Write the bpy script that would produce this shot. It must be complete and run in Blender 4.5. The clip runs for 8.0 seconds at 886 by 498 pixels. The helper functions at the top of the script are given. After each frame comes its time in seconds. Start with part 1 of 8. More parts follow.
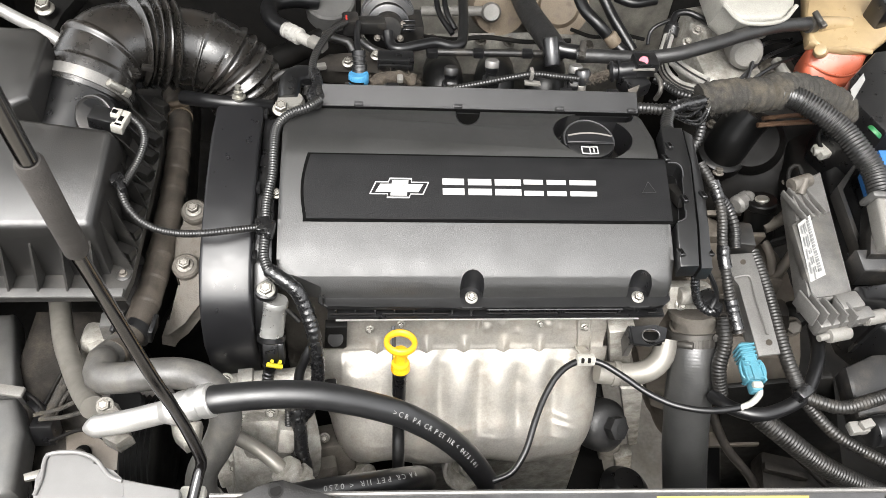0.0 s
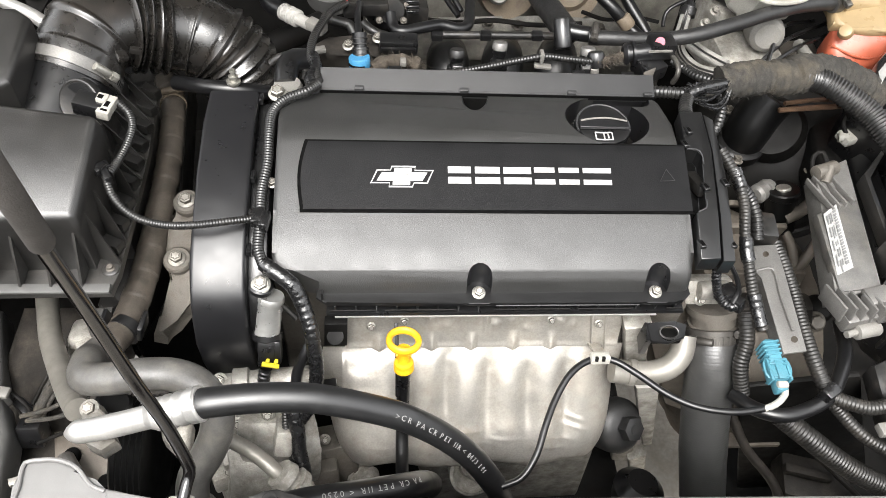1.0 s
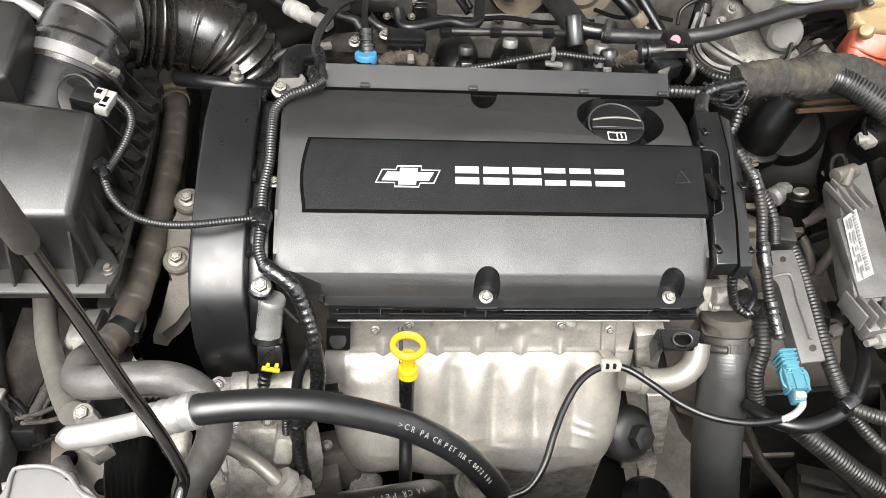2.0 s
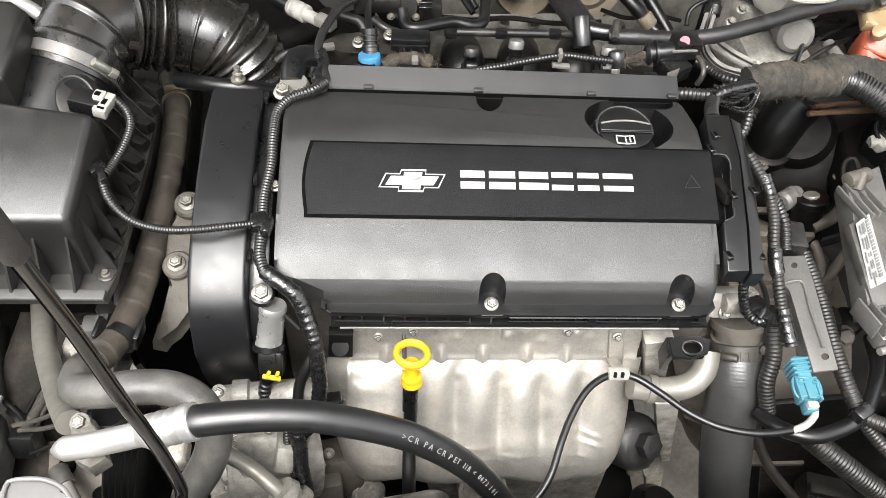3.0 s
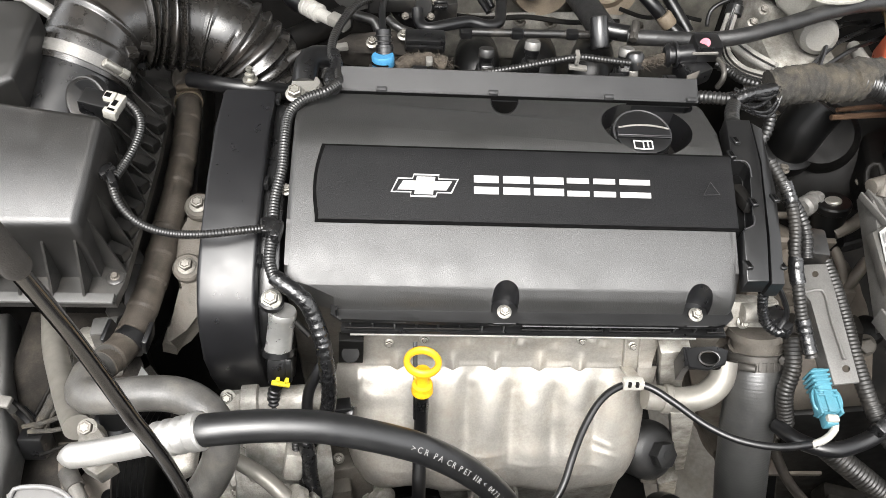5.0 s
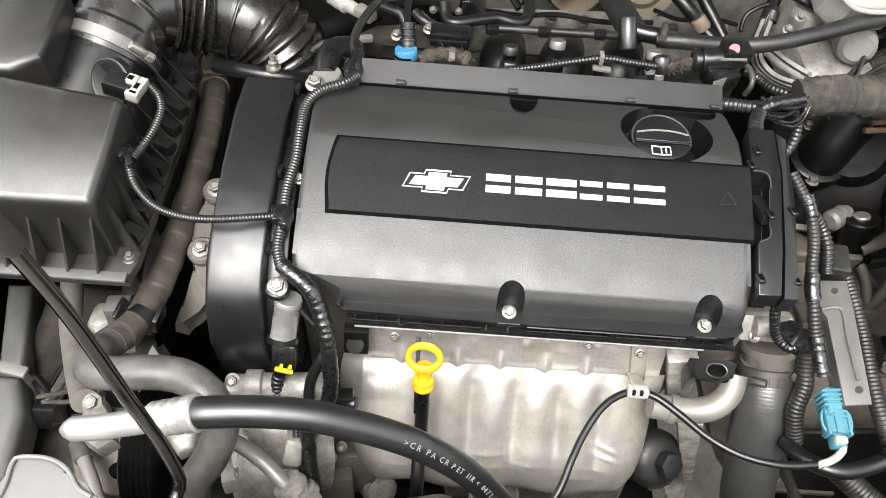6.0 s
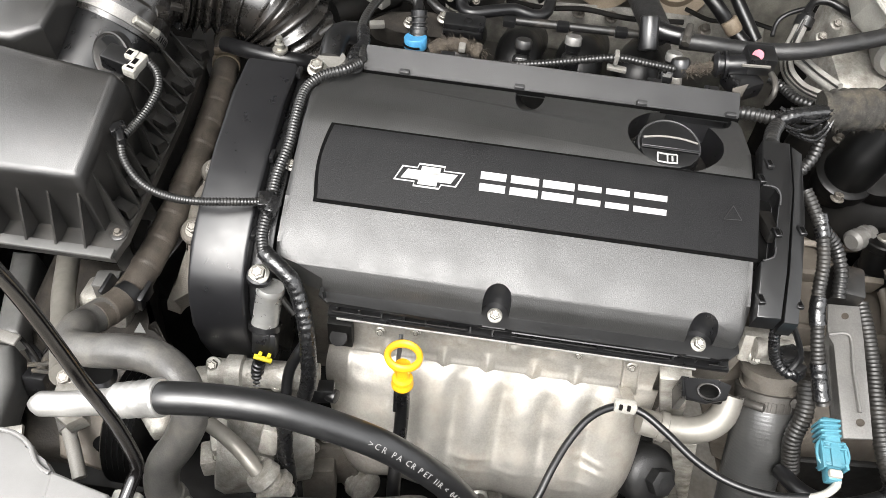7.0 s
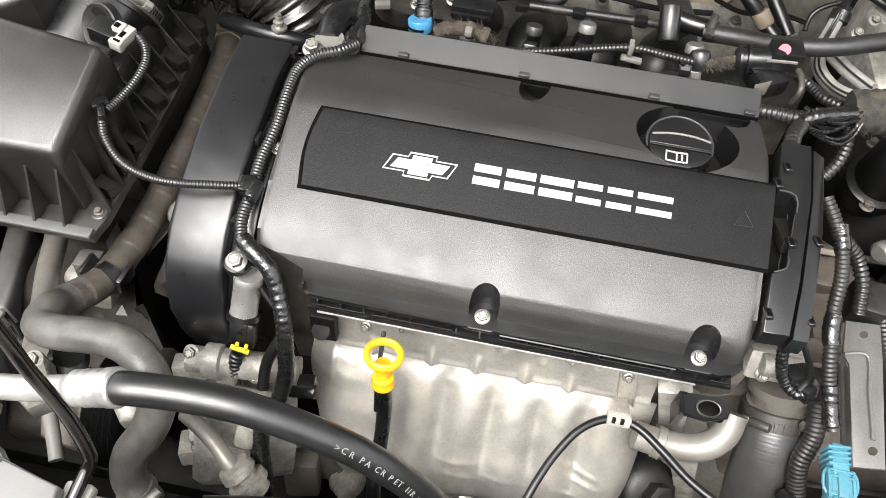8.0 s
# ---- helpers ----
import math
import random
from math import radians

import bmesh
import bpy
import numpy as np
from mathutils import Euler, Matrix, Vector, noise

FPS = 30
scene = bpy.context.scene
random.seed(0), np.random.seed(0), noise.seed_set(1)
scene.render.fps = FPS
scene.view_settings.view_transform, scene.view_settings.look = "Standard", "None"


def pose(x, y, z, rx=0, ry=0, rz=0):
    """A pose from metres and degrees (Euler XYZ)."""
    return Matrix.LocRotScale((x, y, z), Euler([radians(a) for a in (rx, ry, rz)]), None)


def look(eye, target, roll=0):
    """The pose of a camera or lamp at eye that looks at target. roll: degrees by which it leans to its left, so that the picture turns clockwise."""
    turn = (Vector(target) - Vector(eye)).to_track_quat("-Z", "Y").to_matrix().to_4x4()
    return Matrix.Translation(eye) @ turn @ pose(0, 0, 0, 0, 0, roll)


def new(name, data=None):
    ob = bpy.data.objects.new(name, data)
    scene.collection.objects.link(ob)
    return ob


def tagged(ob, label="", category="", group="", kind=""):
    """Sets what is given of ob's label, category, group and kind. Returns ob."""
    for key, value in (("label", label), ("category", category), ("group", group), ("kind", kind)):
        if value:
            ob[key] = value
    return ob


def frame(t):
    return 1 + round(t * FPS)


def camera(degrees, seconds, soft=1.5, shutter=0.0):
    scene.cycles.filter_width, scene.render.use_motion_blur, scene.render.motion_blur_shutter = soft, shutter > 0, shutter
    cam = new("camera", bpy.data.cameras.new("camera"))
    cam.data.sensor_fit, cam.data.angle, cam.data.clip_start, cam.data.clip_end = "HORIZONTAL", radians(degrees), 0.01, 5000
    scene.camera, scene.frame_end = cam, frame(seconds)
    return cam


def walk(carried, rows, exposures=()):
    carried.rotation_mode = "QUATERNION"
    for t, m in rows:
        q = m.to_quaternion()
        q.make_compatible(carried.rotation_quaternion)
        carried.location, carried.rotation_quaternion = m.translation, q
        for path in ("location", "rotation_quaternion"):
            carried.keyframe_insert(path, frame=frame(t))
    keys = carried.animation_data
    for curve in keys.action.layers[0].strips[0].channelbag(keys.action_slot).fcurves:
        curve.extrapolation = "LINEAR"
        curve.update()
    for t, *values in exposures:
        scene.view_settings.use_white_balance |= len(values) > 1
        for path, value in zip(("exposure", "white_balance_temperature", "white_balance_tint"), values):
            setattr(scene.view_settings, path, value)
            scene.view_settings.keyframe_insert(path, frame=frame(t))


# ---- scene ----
import itertools

cam = camera(60.9, 8.0, soft=0.5)
PATH = [
    (0, (-0.082, 0.045, 1.47), (0.141, 1.255, -0.107), 8.5),
    (0.5, (-0.08, 0.057, 1.453), (0.14, 1.258, -0.132), 8.3),
    (1, (-0.076, 0.071, 1.436), (0.129, 1.266, -0.155), 7.8),
    (1.5, (-0.072, 0.079, 1.426), (0.118, 1.275, -0.165), 7.5),
    (3, (-0.072, 0.099, 1.412), (0.102, 1.294, -0.182), 7.3),
    (3.5, (-0.072, 0.104, 1.41), (0.093, 1.295, -0.188), 6.9),
    (4, (-0.073, 0.104, 1.411), (0.09, 1.295, -0.187), 6.8),
    (5.5, (-0.062, 0.118, 1.409), (0.036, 1.294, -0.205), 6.2),
    (6, (-0.045, 0.118, 1.413), (-0.004, 1.284, -0.212), 5.8),
    (6.5, (-0.022, 0.128, 1.413), (-0.036, 1.275, -0.225), 5.6),
    (7, (-0.002, 0.14, 1.406), (-0.062, 1.268, -0.245), 5.4),
    (7.5, (0.021, 0.155, 1.396), (-0.082, 1.263, -0.265), 4.9),
    (8, (0.032, 0.17, 1.382), (-0.11, 1.258, -0.29), 4.3),
]
walk(cam, [(t, look(eye, target, roll)) for t, eye, target, roll in PATH])

# ---- light: soft daylight from an overcast sky ----
world = bpy.data.worlds.new("sky")
scene.world = world
world.use_nodes = True
wn = world.node_tree.nodes
wl = world.node_tree.links
sky = wn.new("ShaderNodeTexSky")
sky.sky_type, sky.sun_disc = "NISHITA", False
sky.sun_elevation, sky.sun_rotation = radians(62), radians(200)
sky.air_density, sky.dust_density, sky.ozone_density = 1.0, 4.0, 1.0
pale = wn.new("ShaderNodeHueSaturation")
pale.inputs["Saturation"].default_value = 0.05
wl.new(sky.outputs[0], pale.inputs["Color"])
wl.new(pale.outputs[0], wn["Background"].inputs[0])
wn["Background"].inputs[1].default_value = 0.15
sun = new("sun", bpy.data.lights.new("sun", "SUN"))
sun.data.energy, sun.data.angle, sun.data.color = 0.8, radians(35), (1.0, 0.94, 0.865)
sun.matrix_world = look((-0.6, -1.4, 4.0), (0.0, 0.5, 0.8))
scene.view_settings.exposure = 2.05


# ---- materials ----
def surf(name, col, rough=0.5, metal=0.0, spot=0.25, spot_size=30.0, bump=0.15, bump_size=700.0, dirt=None, dirt_amount=0.0, dirt_size=18.0, coat=0.0, spec=0.5, speck=0.35, ior=1.5):
    """A surface with blotches, fine relief and, where asked for, dust in patches."""
    m = bpy.data.materials.new(name)
    m.use_nodes = True
    n, l = m.node_tree.nodes, m.node_tree.links
    b = n["Principled BSDF"]
    b.inputs["Metallic"].default_value = metal
    b.inputs["Coat Weight"].default_value = coat
    b.inputs["Coat Roughness"].default_value = 0.12
    b.inputs["Specular IOR Level"].default_value = spec
    b.inputs["IOR"].default_value = ior
    geo = n.new("ShaderNodeNewGeometry")

    def nz(scale, detail=4.0, rough_n=0.6):
        x = n.new("ShaderNodeTexNoise")
        x.inputs["Scale"].default_value, x.inputs["Detail"].default_value, x.inputs["Roughness"].default_value = scale, detail, rough_n
        l.new(geo.outputs["Position"], x.inputs["Vector"])
        return x.outputs["Fac"]

    def ranged(src, lo, hi, a, z):
        r = n.new("ShaderNodeMapRange")
        r.inputs[1].default_value, r.inputs[2].default_value, r.inputs[3].default_value, r.inputs[4].default_value = lo, hi, a, z
        l.new(src, r.inputs[0])
        return r.outputs[0]

    def mixed(fac, a, z):
        x = n.new("ShaderNodeMix")
        x.data_type = "RGBA"
        if fac is not None:
            l.new(fac, x.inputs[0])
        for i, v in ((6, a), (7, z)):
            if isinstance(v, tuple):
                x.inputs[i].default_value = (*v, 1)
            else:
                l.new(v, x.inputs[i])
        return x.outputs[2]

    big = nz(spot_size)
    fine = nz(bump_size, 2.0, 0.5)
    c = mixed(ranged(big, 0.3, 0.7, 0, 1), tuple(v * (1 - spot) for v in col), tuple(min(1, v * (1 + spot)) for v in col))
    c = mixed(ranged(fine, 0.35, 0.65, 0, speck), c, tuple(v * 0.55 for v in col))
    r_out = ranged(nz(spot_size * 2.3), 0.3, 0.7, max(0.03, rough * 0.85), min(1, rough * 1.2))
    if dirt:
        patch = ranged(nz(dirt_size, 6.0, 0.7), 0.62 - 0.35 * dirt_amount, 0.80 - 0.25 * dirt_amount, 0, dirt_amount)
        c = mixed(patch, c, dirt)
        add = n.new("ShaderNodeMath")
        add.operation, add.use_clamp = "MULTIPLY_ADD", True
        l.new(patch, add.inputs[0])
        add.inputs[1].default_value = 0.45
        l.new(r_out, add.inputs[2])
        r_out = add.outputs[0]
        if metal > 0:
            l.new(ranged(patch, 0, 1, metal, metal * 0.2), b.inputs["Metallic"])
    l.new(c, b.inputs["Base Color"])
    l.new(r_out, b.inputs["Roughness"])
    if bump:
        bp = n.new("ShaderNodeBump")
        bp.inputs["Strength"].default_value, bp.inputs["Distance"].default_value = bump, 0.0006
        l.new(fine, bp.inputs["Height"])
        l.new(bp.outputs[0], b.inputs["Normal"])
    return m


DUST = (0.22, 0.19, 0.155)
M_COVER = surf("textured_black_plastic", (0.027, 0.0266, 0.0258), 0.46, spot=0.16, spot_size=14, bump=0.40, bump_size=1300, spec=0.85, speck=1.0, ior=1.55)
M_PLATE = surf("satin_black_plate", (0.0045, 0.0045, 0.005), 0.38, spot=0.12, bump=0.30, bump_size=1300, spec=0.24, speck=0.5)
M_DUCT = surf("satin_duct_plastic", (0.030, 0.030, 0.031), 0.42, spot=0.10, spot_size=20, bump=0.2, bump_size=1600, dirt=(0.10, 0.095, 0.085), dirt_amount=0.06, dirt_size=40, spec=0.6, ior=1.55)
M_GLOSS = surf("smooth_black_plastic", (0.010, 0.010, 0.011), 0.31, spot=0.15, spot_size=30, bump=0.04, bump_size=400, spec=0.6, ior=1.5, speck=0.1)
M_BLACK = surf("black_plastic", (0.007, 0.007, 0.0075), 0.30, bump=0.15, dirt=(0.06, 0.052, 0.043), dirt_amount=0.14, spec=0.8, ior=1.55)
# base near black to carry the shade deep in the bay, grime patches over it
M_DEEP = surf("near_black_shade_and_grime", (0.004, 0.0038, 0.0035), 0.6, spot=0.4, dirt=(0.018, 0.015, 0.012), dirt_amount=0.4, spec=0.25)
M_RUBBER = surf("black_rubber", (0.006, 0.006, 0.0065), 0.33, bump=0.08, dirt=(0.035, 0.031, 0.027), dirt_amount=0.2, dirt_size=40, spec=0.6, speck=0.1, ior=1.5)
M_OLDRUB = surf("dusty_grey_rubber", (0.075, 0.070, 0.065), 0.55, bump=0.2, dirt=DUST, dirt_amount=0.35)
M_BROWN = surf("brown_dusty_rubber", (0.072, 0.062, 0.052), 0.40, spot=0.5, spot_size=40, bump=0.4, dirt=(0.165, 0.137, 0.108), dirt_amount=0.45, dirt_size=45)
M_GREYRUB = surf("grey_rubber", (0.085, 0.082, 0.077), 0.34, spot=0.4, spot_size=45, bump=0.3, dirt=(0.16, 0.145, 0.12), dirt_amount=0.4, dirt_size=60, spec=0.75)
M_BELLOWS = surf("intake_black_rubber", (0.013, 0.0118, 0.0105), 0.27, spot=0.3, bump=0.1, dirt=(0.06, 0.044, 0.032), dirt_amount=0.3, dirt_size=16, spec=0.8, ior=1.58)
M_BOX = surf("grained_grey_black_plastic", (0.016, 0.0152, 0.0143), 0.35, spot=0.4, spot_size=24, bump=0.3, bump_size=1700, dirt=(0.050, 0.042, 0.034), dirt_amount=0.25, dirt_size=26, spec=0.85, ior=1.55, speck=0.9)
M_CONDUIT = surf("corrugated_black_plastic", (0.012, 0.0118, 0.0115), 0.36, bump=0.0, dirt=(0.07, 0.062, 0.052), dirt_amount=0.25, dirt_size=50, spec=0.7, speck=0.1, ior=1.52)
M_TAPE = surf("shiny_black_tape", (0.007, 0.007, 0.0075), 0.27, bump=1.0, bump_size=330, dirt=DUST, dirt_amount=0.04, spec=0.85, ior=1.55)
M_FUZZ = surf("dusty_cloth_wrap", (0.038, 0.0355, 0.031), 0.95, spot=0.6, spot_size=140, bump=1.0, bump_size=900, dirt=(0.15, 0.126, 0.09), dirt_amount=0.42, dirt_size=26, speck=0.9)
M_ALU = surf("bright_aluminium", (0.58, 0.57, 0.55), 0.42, 0.75, spot=0.1, bump=0.15, dirt=(0.30, 0.27, 0.23), dirt_amount=0.2, dirt_size=60, speck=0.15)
M_TAN = surf("tan_dusty_seal", (0.22, 0.175, 0.125), 0.6, spot=0.45, spot_size=60, bump=0.5, dirt=(0.07, 0.058, 0.044), dirt_amount=0.5, dirt_size=60)
M_RUNNER = surf("matte_black_runner", (0.004, 0.004, 0.004), 0.36, spot=0.2, bump=0.15, dirt=(0.025, 0.021, 0.017), dirt_amount=0.15, dirt_size=40, spec=0.3)
M_DUSTY = surf("dusty_black_plastic", (0.012, 0.0115, 0.011), 0.38, spot=0.3, bump=0.3, dirt=(0.09, 0.077, 0.062), dirt_amount=0.35, dirt_size=45, spec=0.7)
M_HOSE = surf("greying_black_hose_rubber", (0.013, 0.013, 0.0132), 0.46, spot=0.35, spot_size=50, bump=0.4, bump_size=1100, dirt=(0.06, 0.056, 0.052), dirt_amount=0.35, dirt_size=70, spec=0.6, ior=1.55)
M_CHROME = surf("bright_steel_can", (0.60, 0.595, 0.575), 0.30, 0.75, spot=0.15, spot_size=50, bump=0.05, speck=0.05)
M_PAPER = surf("white_paper_label", (0.30, 0.30, 0.29), 0.6, spot=0.05, bump=0.0, speck=0.0)
M_GRIME = surf("dusty_brown_panel", (0.024, 0.021, 0.018), 0.6, spot=0.5, spot_size=40, bump=0.5, bump_size=500, dirt=(0.11, 0.092, 0.072), dirt_amount=0.3, dirt_size=40, spec=0.3)
M_BEAM = surf("grey_dusty_beam_paint", (0.17, 0.163, 0.145), 0.5, spot=0.5, spot_size=60, bump=0.3, bump_size=600, dirt=(0.09, 0.082, 0.07), dirt_amount=0.5, dirt_size=40)
M_PANEL = surf("dark_grey_panel_paint", (0.055, 0.055, 0.056), 0.4, bump=0.15, dirt=(0.12, 0.11, 0.09), dirt_amount=0.2)
M_YELPALE = surf("pale_yellow_label", (0.42, 0.33, 0.09), 0.5, spot=0.1, bump=0.0, speck=0.0)
M_PIPE = surf("pale_metal_pipe", (0.22, 0.208, 0.185), 0.42, 0.4, spot=0.2, bump=0.08, dirt=(0.15, 0.13, 0.105), dirt_amount=0.3, dirt_size=50, speck=0.08)
M_HPRINT = surf("worn_white_print", (0.22, 0.22, 0.215), 0.6, spot=0.2, spot_size=200, bump=0.0, speck=0.0)
M_CAST = surf("dull_cast_aluminium", (0.40, 0.385, 0.35), 0.46, 0.5, spot=0.4, spot_size=45, bump=0.6, bump_size=700, dirt=(0.095, 0.075, 0.056), dirt_amount=0.55, dirt_size=55, speck=0.3)
M_CASTDK = surf("grimy_cast_aluminium", (0.16, 0.147, 0.128), 0.5, 0.4, spot=0.45, spot_size=45, bump=0.6, bump_size=700, dirt=(0.05, 0.039, 0.03), dirt_amount=0.6, dirt_size=45, speck=0.3)
M_SHIELD = surf("embossed_aluminised_steel", (0.47, 0.448, 0.408), 0.39, 0.62, spot=0.14, spot_size=22, bump=0.16, bump_size=500, dirt=(0.22, 0.18, 0.13), dirt_amount=0.5, dirt_size=30, speck=0.3)
M_STEEL = surf("zinc_steel", (0.50, 0.485, 0.44), 0.40, 0.8, spot=0.15, bump=0.15, dirt=(0.22, 0.19, 0.14), dirt_amount=0.25, dirt_size=120)
M_BRACKET = surf("brushed_grey_steel", (0.22, 0.214, 0.204), 0.42, 0.6, spot=0.12, bump=0.3, dirt=(0.13, 0.11, 0.09), dirt_amount=0.3, dirt_size=30)
M_BODY = surf("dusty_grey_body_paint", (0.135, 0.128, 0.111), 0.5, spot=0.5, spot_size=26, bump=0.15, dirt=(0.05, 0.046, 0.04), dirt_amount=0.6, dirt_size=18)
# likewise near black: bay shade in the base colour, dust patches over it
M_BODYDK = surf("near_black_shade_and_dust", (0.005, 0.0047, 0.0044), 0.6, spot=0.35, dirt=(0.022, 0.019, 0.015), dirt_amount=0.4, dirt_size=16, spec=0.2)
M_GREYPL = surf("mid_grey_plastic", (0.100, 0.099, 0.096), 0.45, spot=0.2, bump=0.2, bump_size=1500, dirt=(0.16, 0.147, 0.125), dirt_amount=0.25, dirt_size=35, speck=0.25)
M_PALE = surf("pale_grey_plastic", (0.20, 0.193, 0.178), 0.45, spot=0.2, bump=0.1, dirt=(0.10, 0.085, 0.068), dirt_amount=0.35, dirt_size=60)
M_WHITE = surf("white_plastic", (0.37, 0.36, 0.325), 0.42, spot=0.12, bump=0.05, dirt=(0.20, 0.175, 0.14), dirt_amount=0.25, dirt_size=90)
M_PRINT = surf("white_print", (0.41, 0.41, 0.40), 0.5, spot=0.05, bump=0.0, speck=0.05)
M_INK = surf("grey_ink", (0.16, 0.16, 0.16), 0.6, bump=0.0)
M_YELLOW = surf("yellow_plastic", (0.80, 0.43, 0.015), 0.38, spot=0.08, bump=0.05)
M_YEL2 = surf("bright_yellow_plastic", (0.75, 0.62, 0.03), 0.4, bump=0.0)
M_BLUE = surf("sky_blue_plastic", (0.065, 0.205, 0.262), 0.42, spot=0.15, bump=0.1, dirt=(0.12, 0.16, 0.18), dirt_amount=0.25, dirt_size=80)
M_BLUECAP = surf("bright_blue_plastic", (0.055, 0.23, 0.42), 0.38, spot=0.1, bump=0.05)
M_HOSEGLOSS = surf("smooth_black_hose_rubber", (0.008, 0.008, 0.0085), 0.37, spot=0.25, spot_size=30, bump=0.10, bump_size=900, dirt=(0.03, 0.028, 0.026), dirt_amount=0.25, dirt_size=60, spec=0.8, speck=0.2, ior=1.55)
M_ECU = surf("dull_grey_die_cast", (0.19, 0.185, 0.176), 0.45, 0.4, spot=0.2, bump=0.3, bump_size=800, dirt=(0.07, 0.06, 0.05), dirt_amount=0.35, dirt_size=35)
M_PINK = surf("pink_paint", (0.50, 0.11, 0.15), 0.5, bump=0.0)
M_RED = surf("red_plastic", (0.55, 0.05, 0.04), 0.5, bump=0.0)
M_GREEN = surf("green_plastic", (0.02, 0.14, 0.045), 0.5, bump=0.0)
M_DARKBLUE = surf("blue_sheet", (0.04, 0.16, 0.42), 0.5, bump=0.0)
M_ROD = surf("black_lacquered_steel", (0.005, 0.0045, 0.0045), 0.14, spot=0.2, bump=0.02, dirt=(0.07, 0.042, 0.028), dirt_amount=0.08, dirt_size=70, spec=0.9)
M_FOAM = surf("grey_foam", (0.060, 0.055, 0.051), 0.85, spot=0.15, bump=0.6, bump_size=900)
M_TANK = surf("translucent_cream_plastic", (0.36, 0.265, 0.145), 0.3, spot=0.15, bump=0.05, dirt=(0.32, 0.23, 0.135), dirt_amount=0.3, speck=0.1)
M_COOLANT = surf("orange_coolant_plastic", (0.44, 0.105, 0.055), 0.3, spot=0.2, bump=0.05, speck=0.1)
M_GROUND = surf("concrete_ground", (0.36, 0.33, 0.285), 0.9, spot=0.25, spot_size=6, bump=0.6, bump_size=120, dirt=(0.17, 0.145, 0.115), dirt_amount=0.5, dirt_size=9)
M_BRAID = surf("pale_braided_hose", (0.38, 0.37, 0.345), 0.5, 0.1, bump=0.8, bump_size=900, dirt=(0.17, 0.15, 0.12), dirt_amount=0.3)
M_LINER = surf("grey_painted_bonnet_underside", (0.36, 0.36, 0.35), 0.5, bump=0.4, bump_size=300)
M_COPPER = surf("rusty_steel", (0.22, 0.13, 0.08), 0.6, 0.5, spot=0.4, bump=0.4)
M_DUCTDK = surf("black_duct_plastic", (0.008, 0.008, 0.0083), 0.33, spot=0.15, spot_size=20, bump=0.2, bump_size=1300, dirt=(0.06, 0.056, 0.05), dirt_amount=0.06, dirt_size=40, spec=0.7)
M_TUFT = surf("brown_frayed_fibre", (0.062, 0.05, 0.038), 0.95, spot=0.6, spot_size=160, bump=1.0, bump_size=900, dirt=(0.19, 0.165, 0.13), dirt_amount=0.4, dirt_size=60, speck=0.8)
M_RADHOSE = surf("woven_grey_black_hose", (0.045, 0.045, 0.044), 0.34, spot=0.25, spot_size=40, bump=0.25, bump_size=900, dirt=(0.12, 0.115, 0.105), dirt_amount=0.2, dirt_size=60, spec=1.0, ior=1.7, speck=0.3)
M_SHROUD = surf("smooth_pale_grey_shroud_plastic", (0.185, 0.182, 0.178), 0.42, spot=0.08, bump=0.1, bump_size=1500, dirt=(0.14, 0.13, 0.12), dirt_amount=0.15, dirt_size=25, speck=0.1)
M_SKIRT = surf("dark_ribbed_skirt_plastic", (0.028, 0.0268, 0.0252), 0.36, spot=0.35, spot_size=30, bump=0.3, bump_size=900, dirt=(0.085, 0.073, 0.060), dirt_amount=0.3, dirt_size=30, spec=0.85, speck=0.5)
M_SPRING = surf("dark_phosphated_spring_steel", (0.085, 0.080, 0.073), 0.42, 0.55, spot=0.25, bump=0.3, dirt=(0.10, 0.085, 0.065), dirt_amount=0.3, dirt_size=60)
# flat near-black for the shade in gaps, slots and holes, painted as colour
M_GAPSHADE = surf("painted_gap_shade", (0.0015, 0.0015, 0.0015), 0.9, bump=0.0, spec=0.1, speck=0.0)
M_GEARBOX = surf("brown_filmed_gearbox_casting", (0.14, 0.122, 0.102), 0.55, 0.15, spot=0.35, spot_size=18, bump=0.4, bump_size=800, dirt=(0.085, 0.067, 0.05), dirt_amount=0.5, dirt_size=16, speck=0.25)
M_DUSTLOOM = surf("dusty_corrugated_plastic", (0.014, 0.0132, 0.012), 0.42, bump=0.0, dirt=(0.085, 0.072, 0.057), dirt_amount=0.3, dirt_size=32, spec=0.6, speck=0.15)


# ---- mesh helpers ----
def thing(name, at, label, category, group="", kind=""):
    ob = new(name)
    ob.empty_display_size = 0.02
    ob.location = at
    return tagged(ob, label, category, group, kind)


def part(name, bm, material, parent=None, label="", angle=38, flat=False):
    """Links a bmesh, given in world metres, as one mesh object under a thing or a part."""
    bmesh.ops.recalc_face_normals(bm, faces=bm.faces)
    lim = radians(angle)
    for e in bm.edges:
        e.smooth = len(e.link_faces) == 2 and e.calc_face_angle(0) < lim
    for f in bm.faces:
        f.smooth = not flat
    me = bpy.data.meshes.new(name)
    bm.to_mesh(me)
    bm.free()
    for m in (material if isinstance(material, list) else [material]):
        me.materials.append(m)
    ob = new(name, me)
    if parent:
        ob.parent = parent
        ob.matrix_parent_inverse = Matrix.Identity(4) if parent.parent else Matrix.Translation(-parent.location)
    if label:
        ob["label"] = label
    return ob


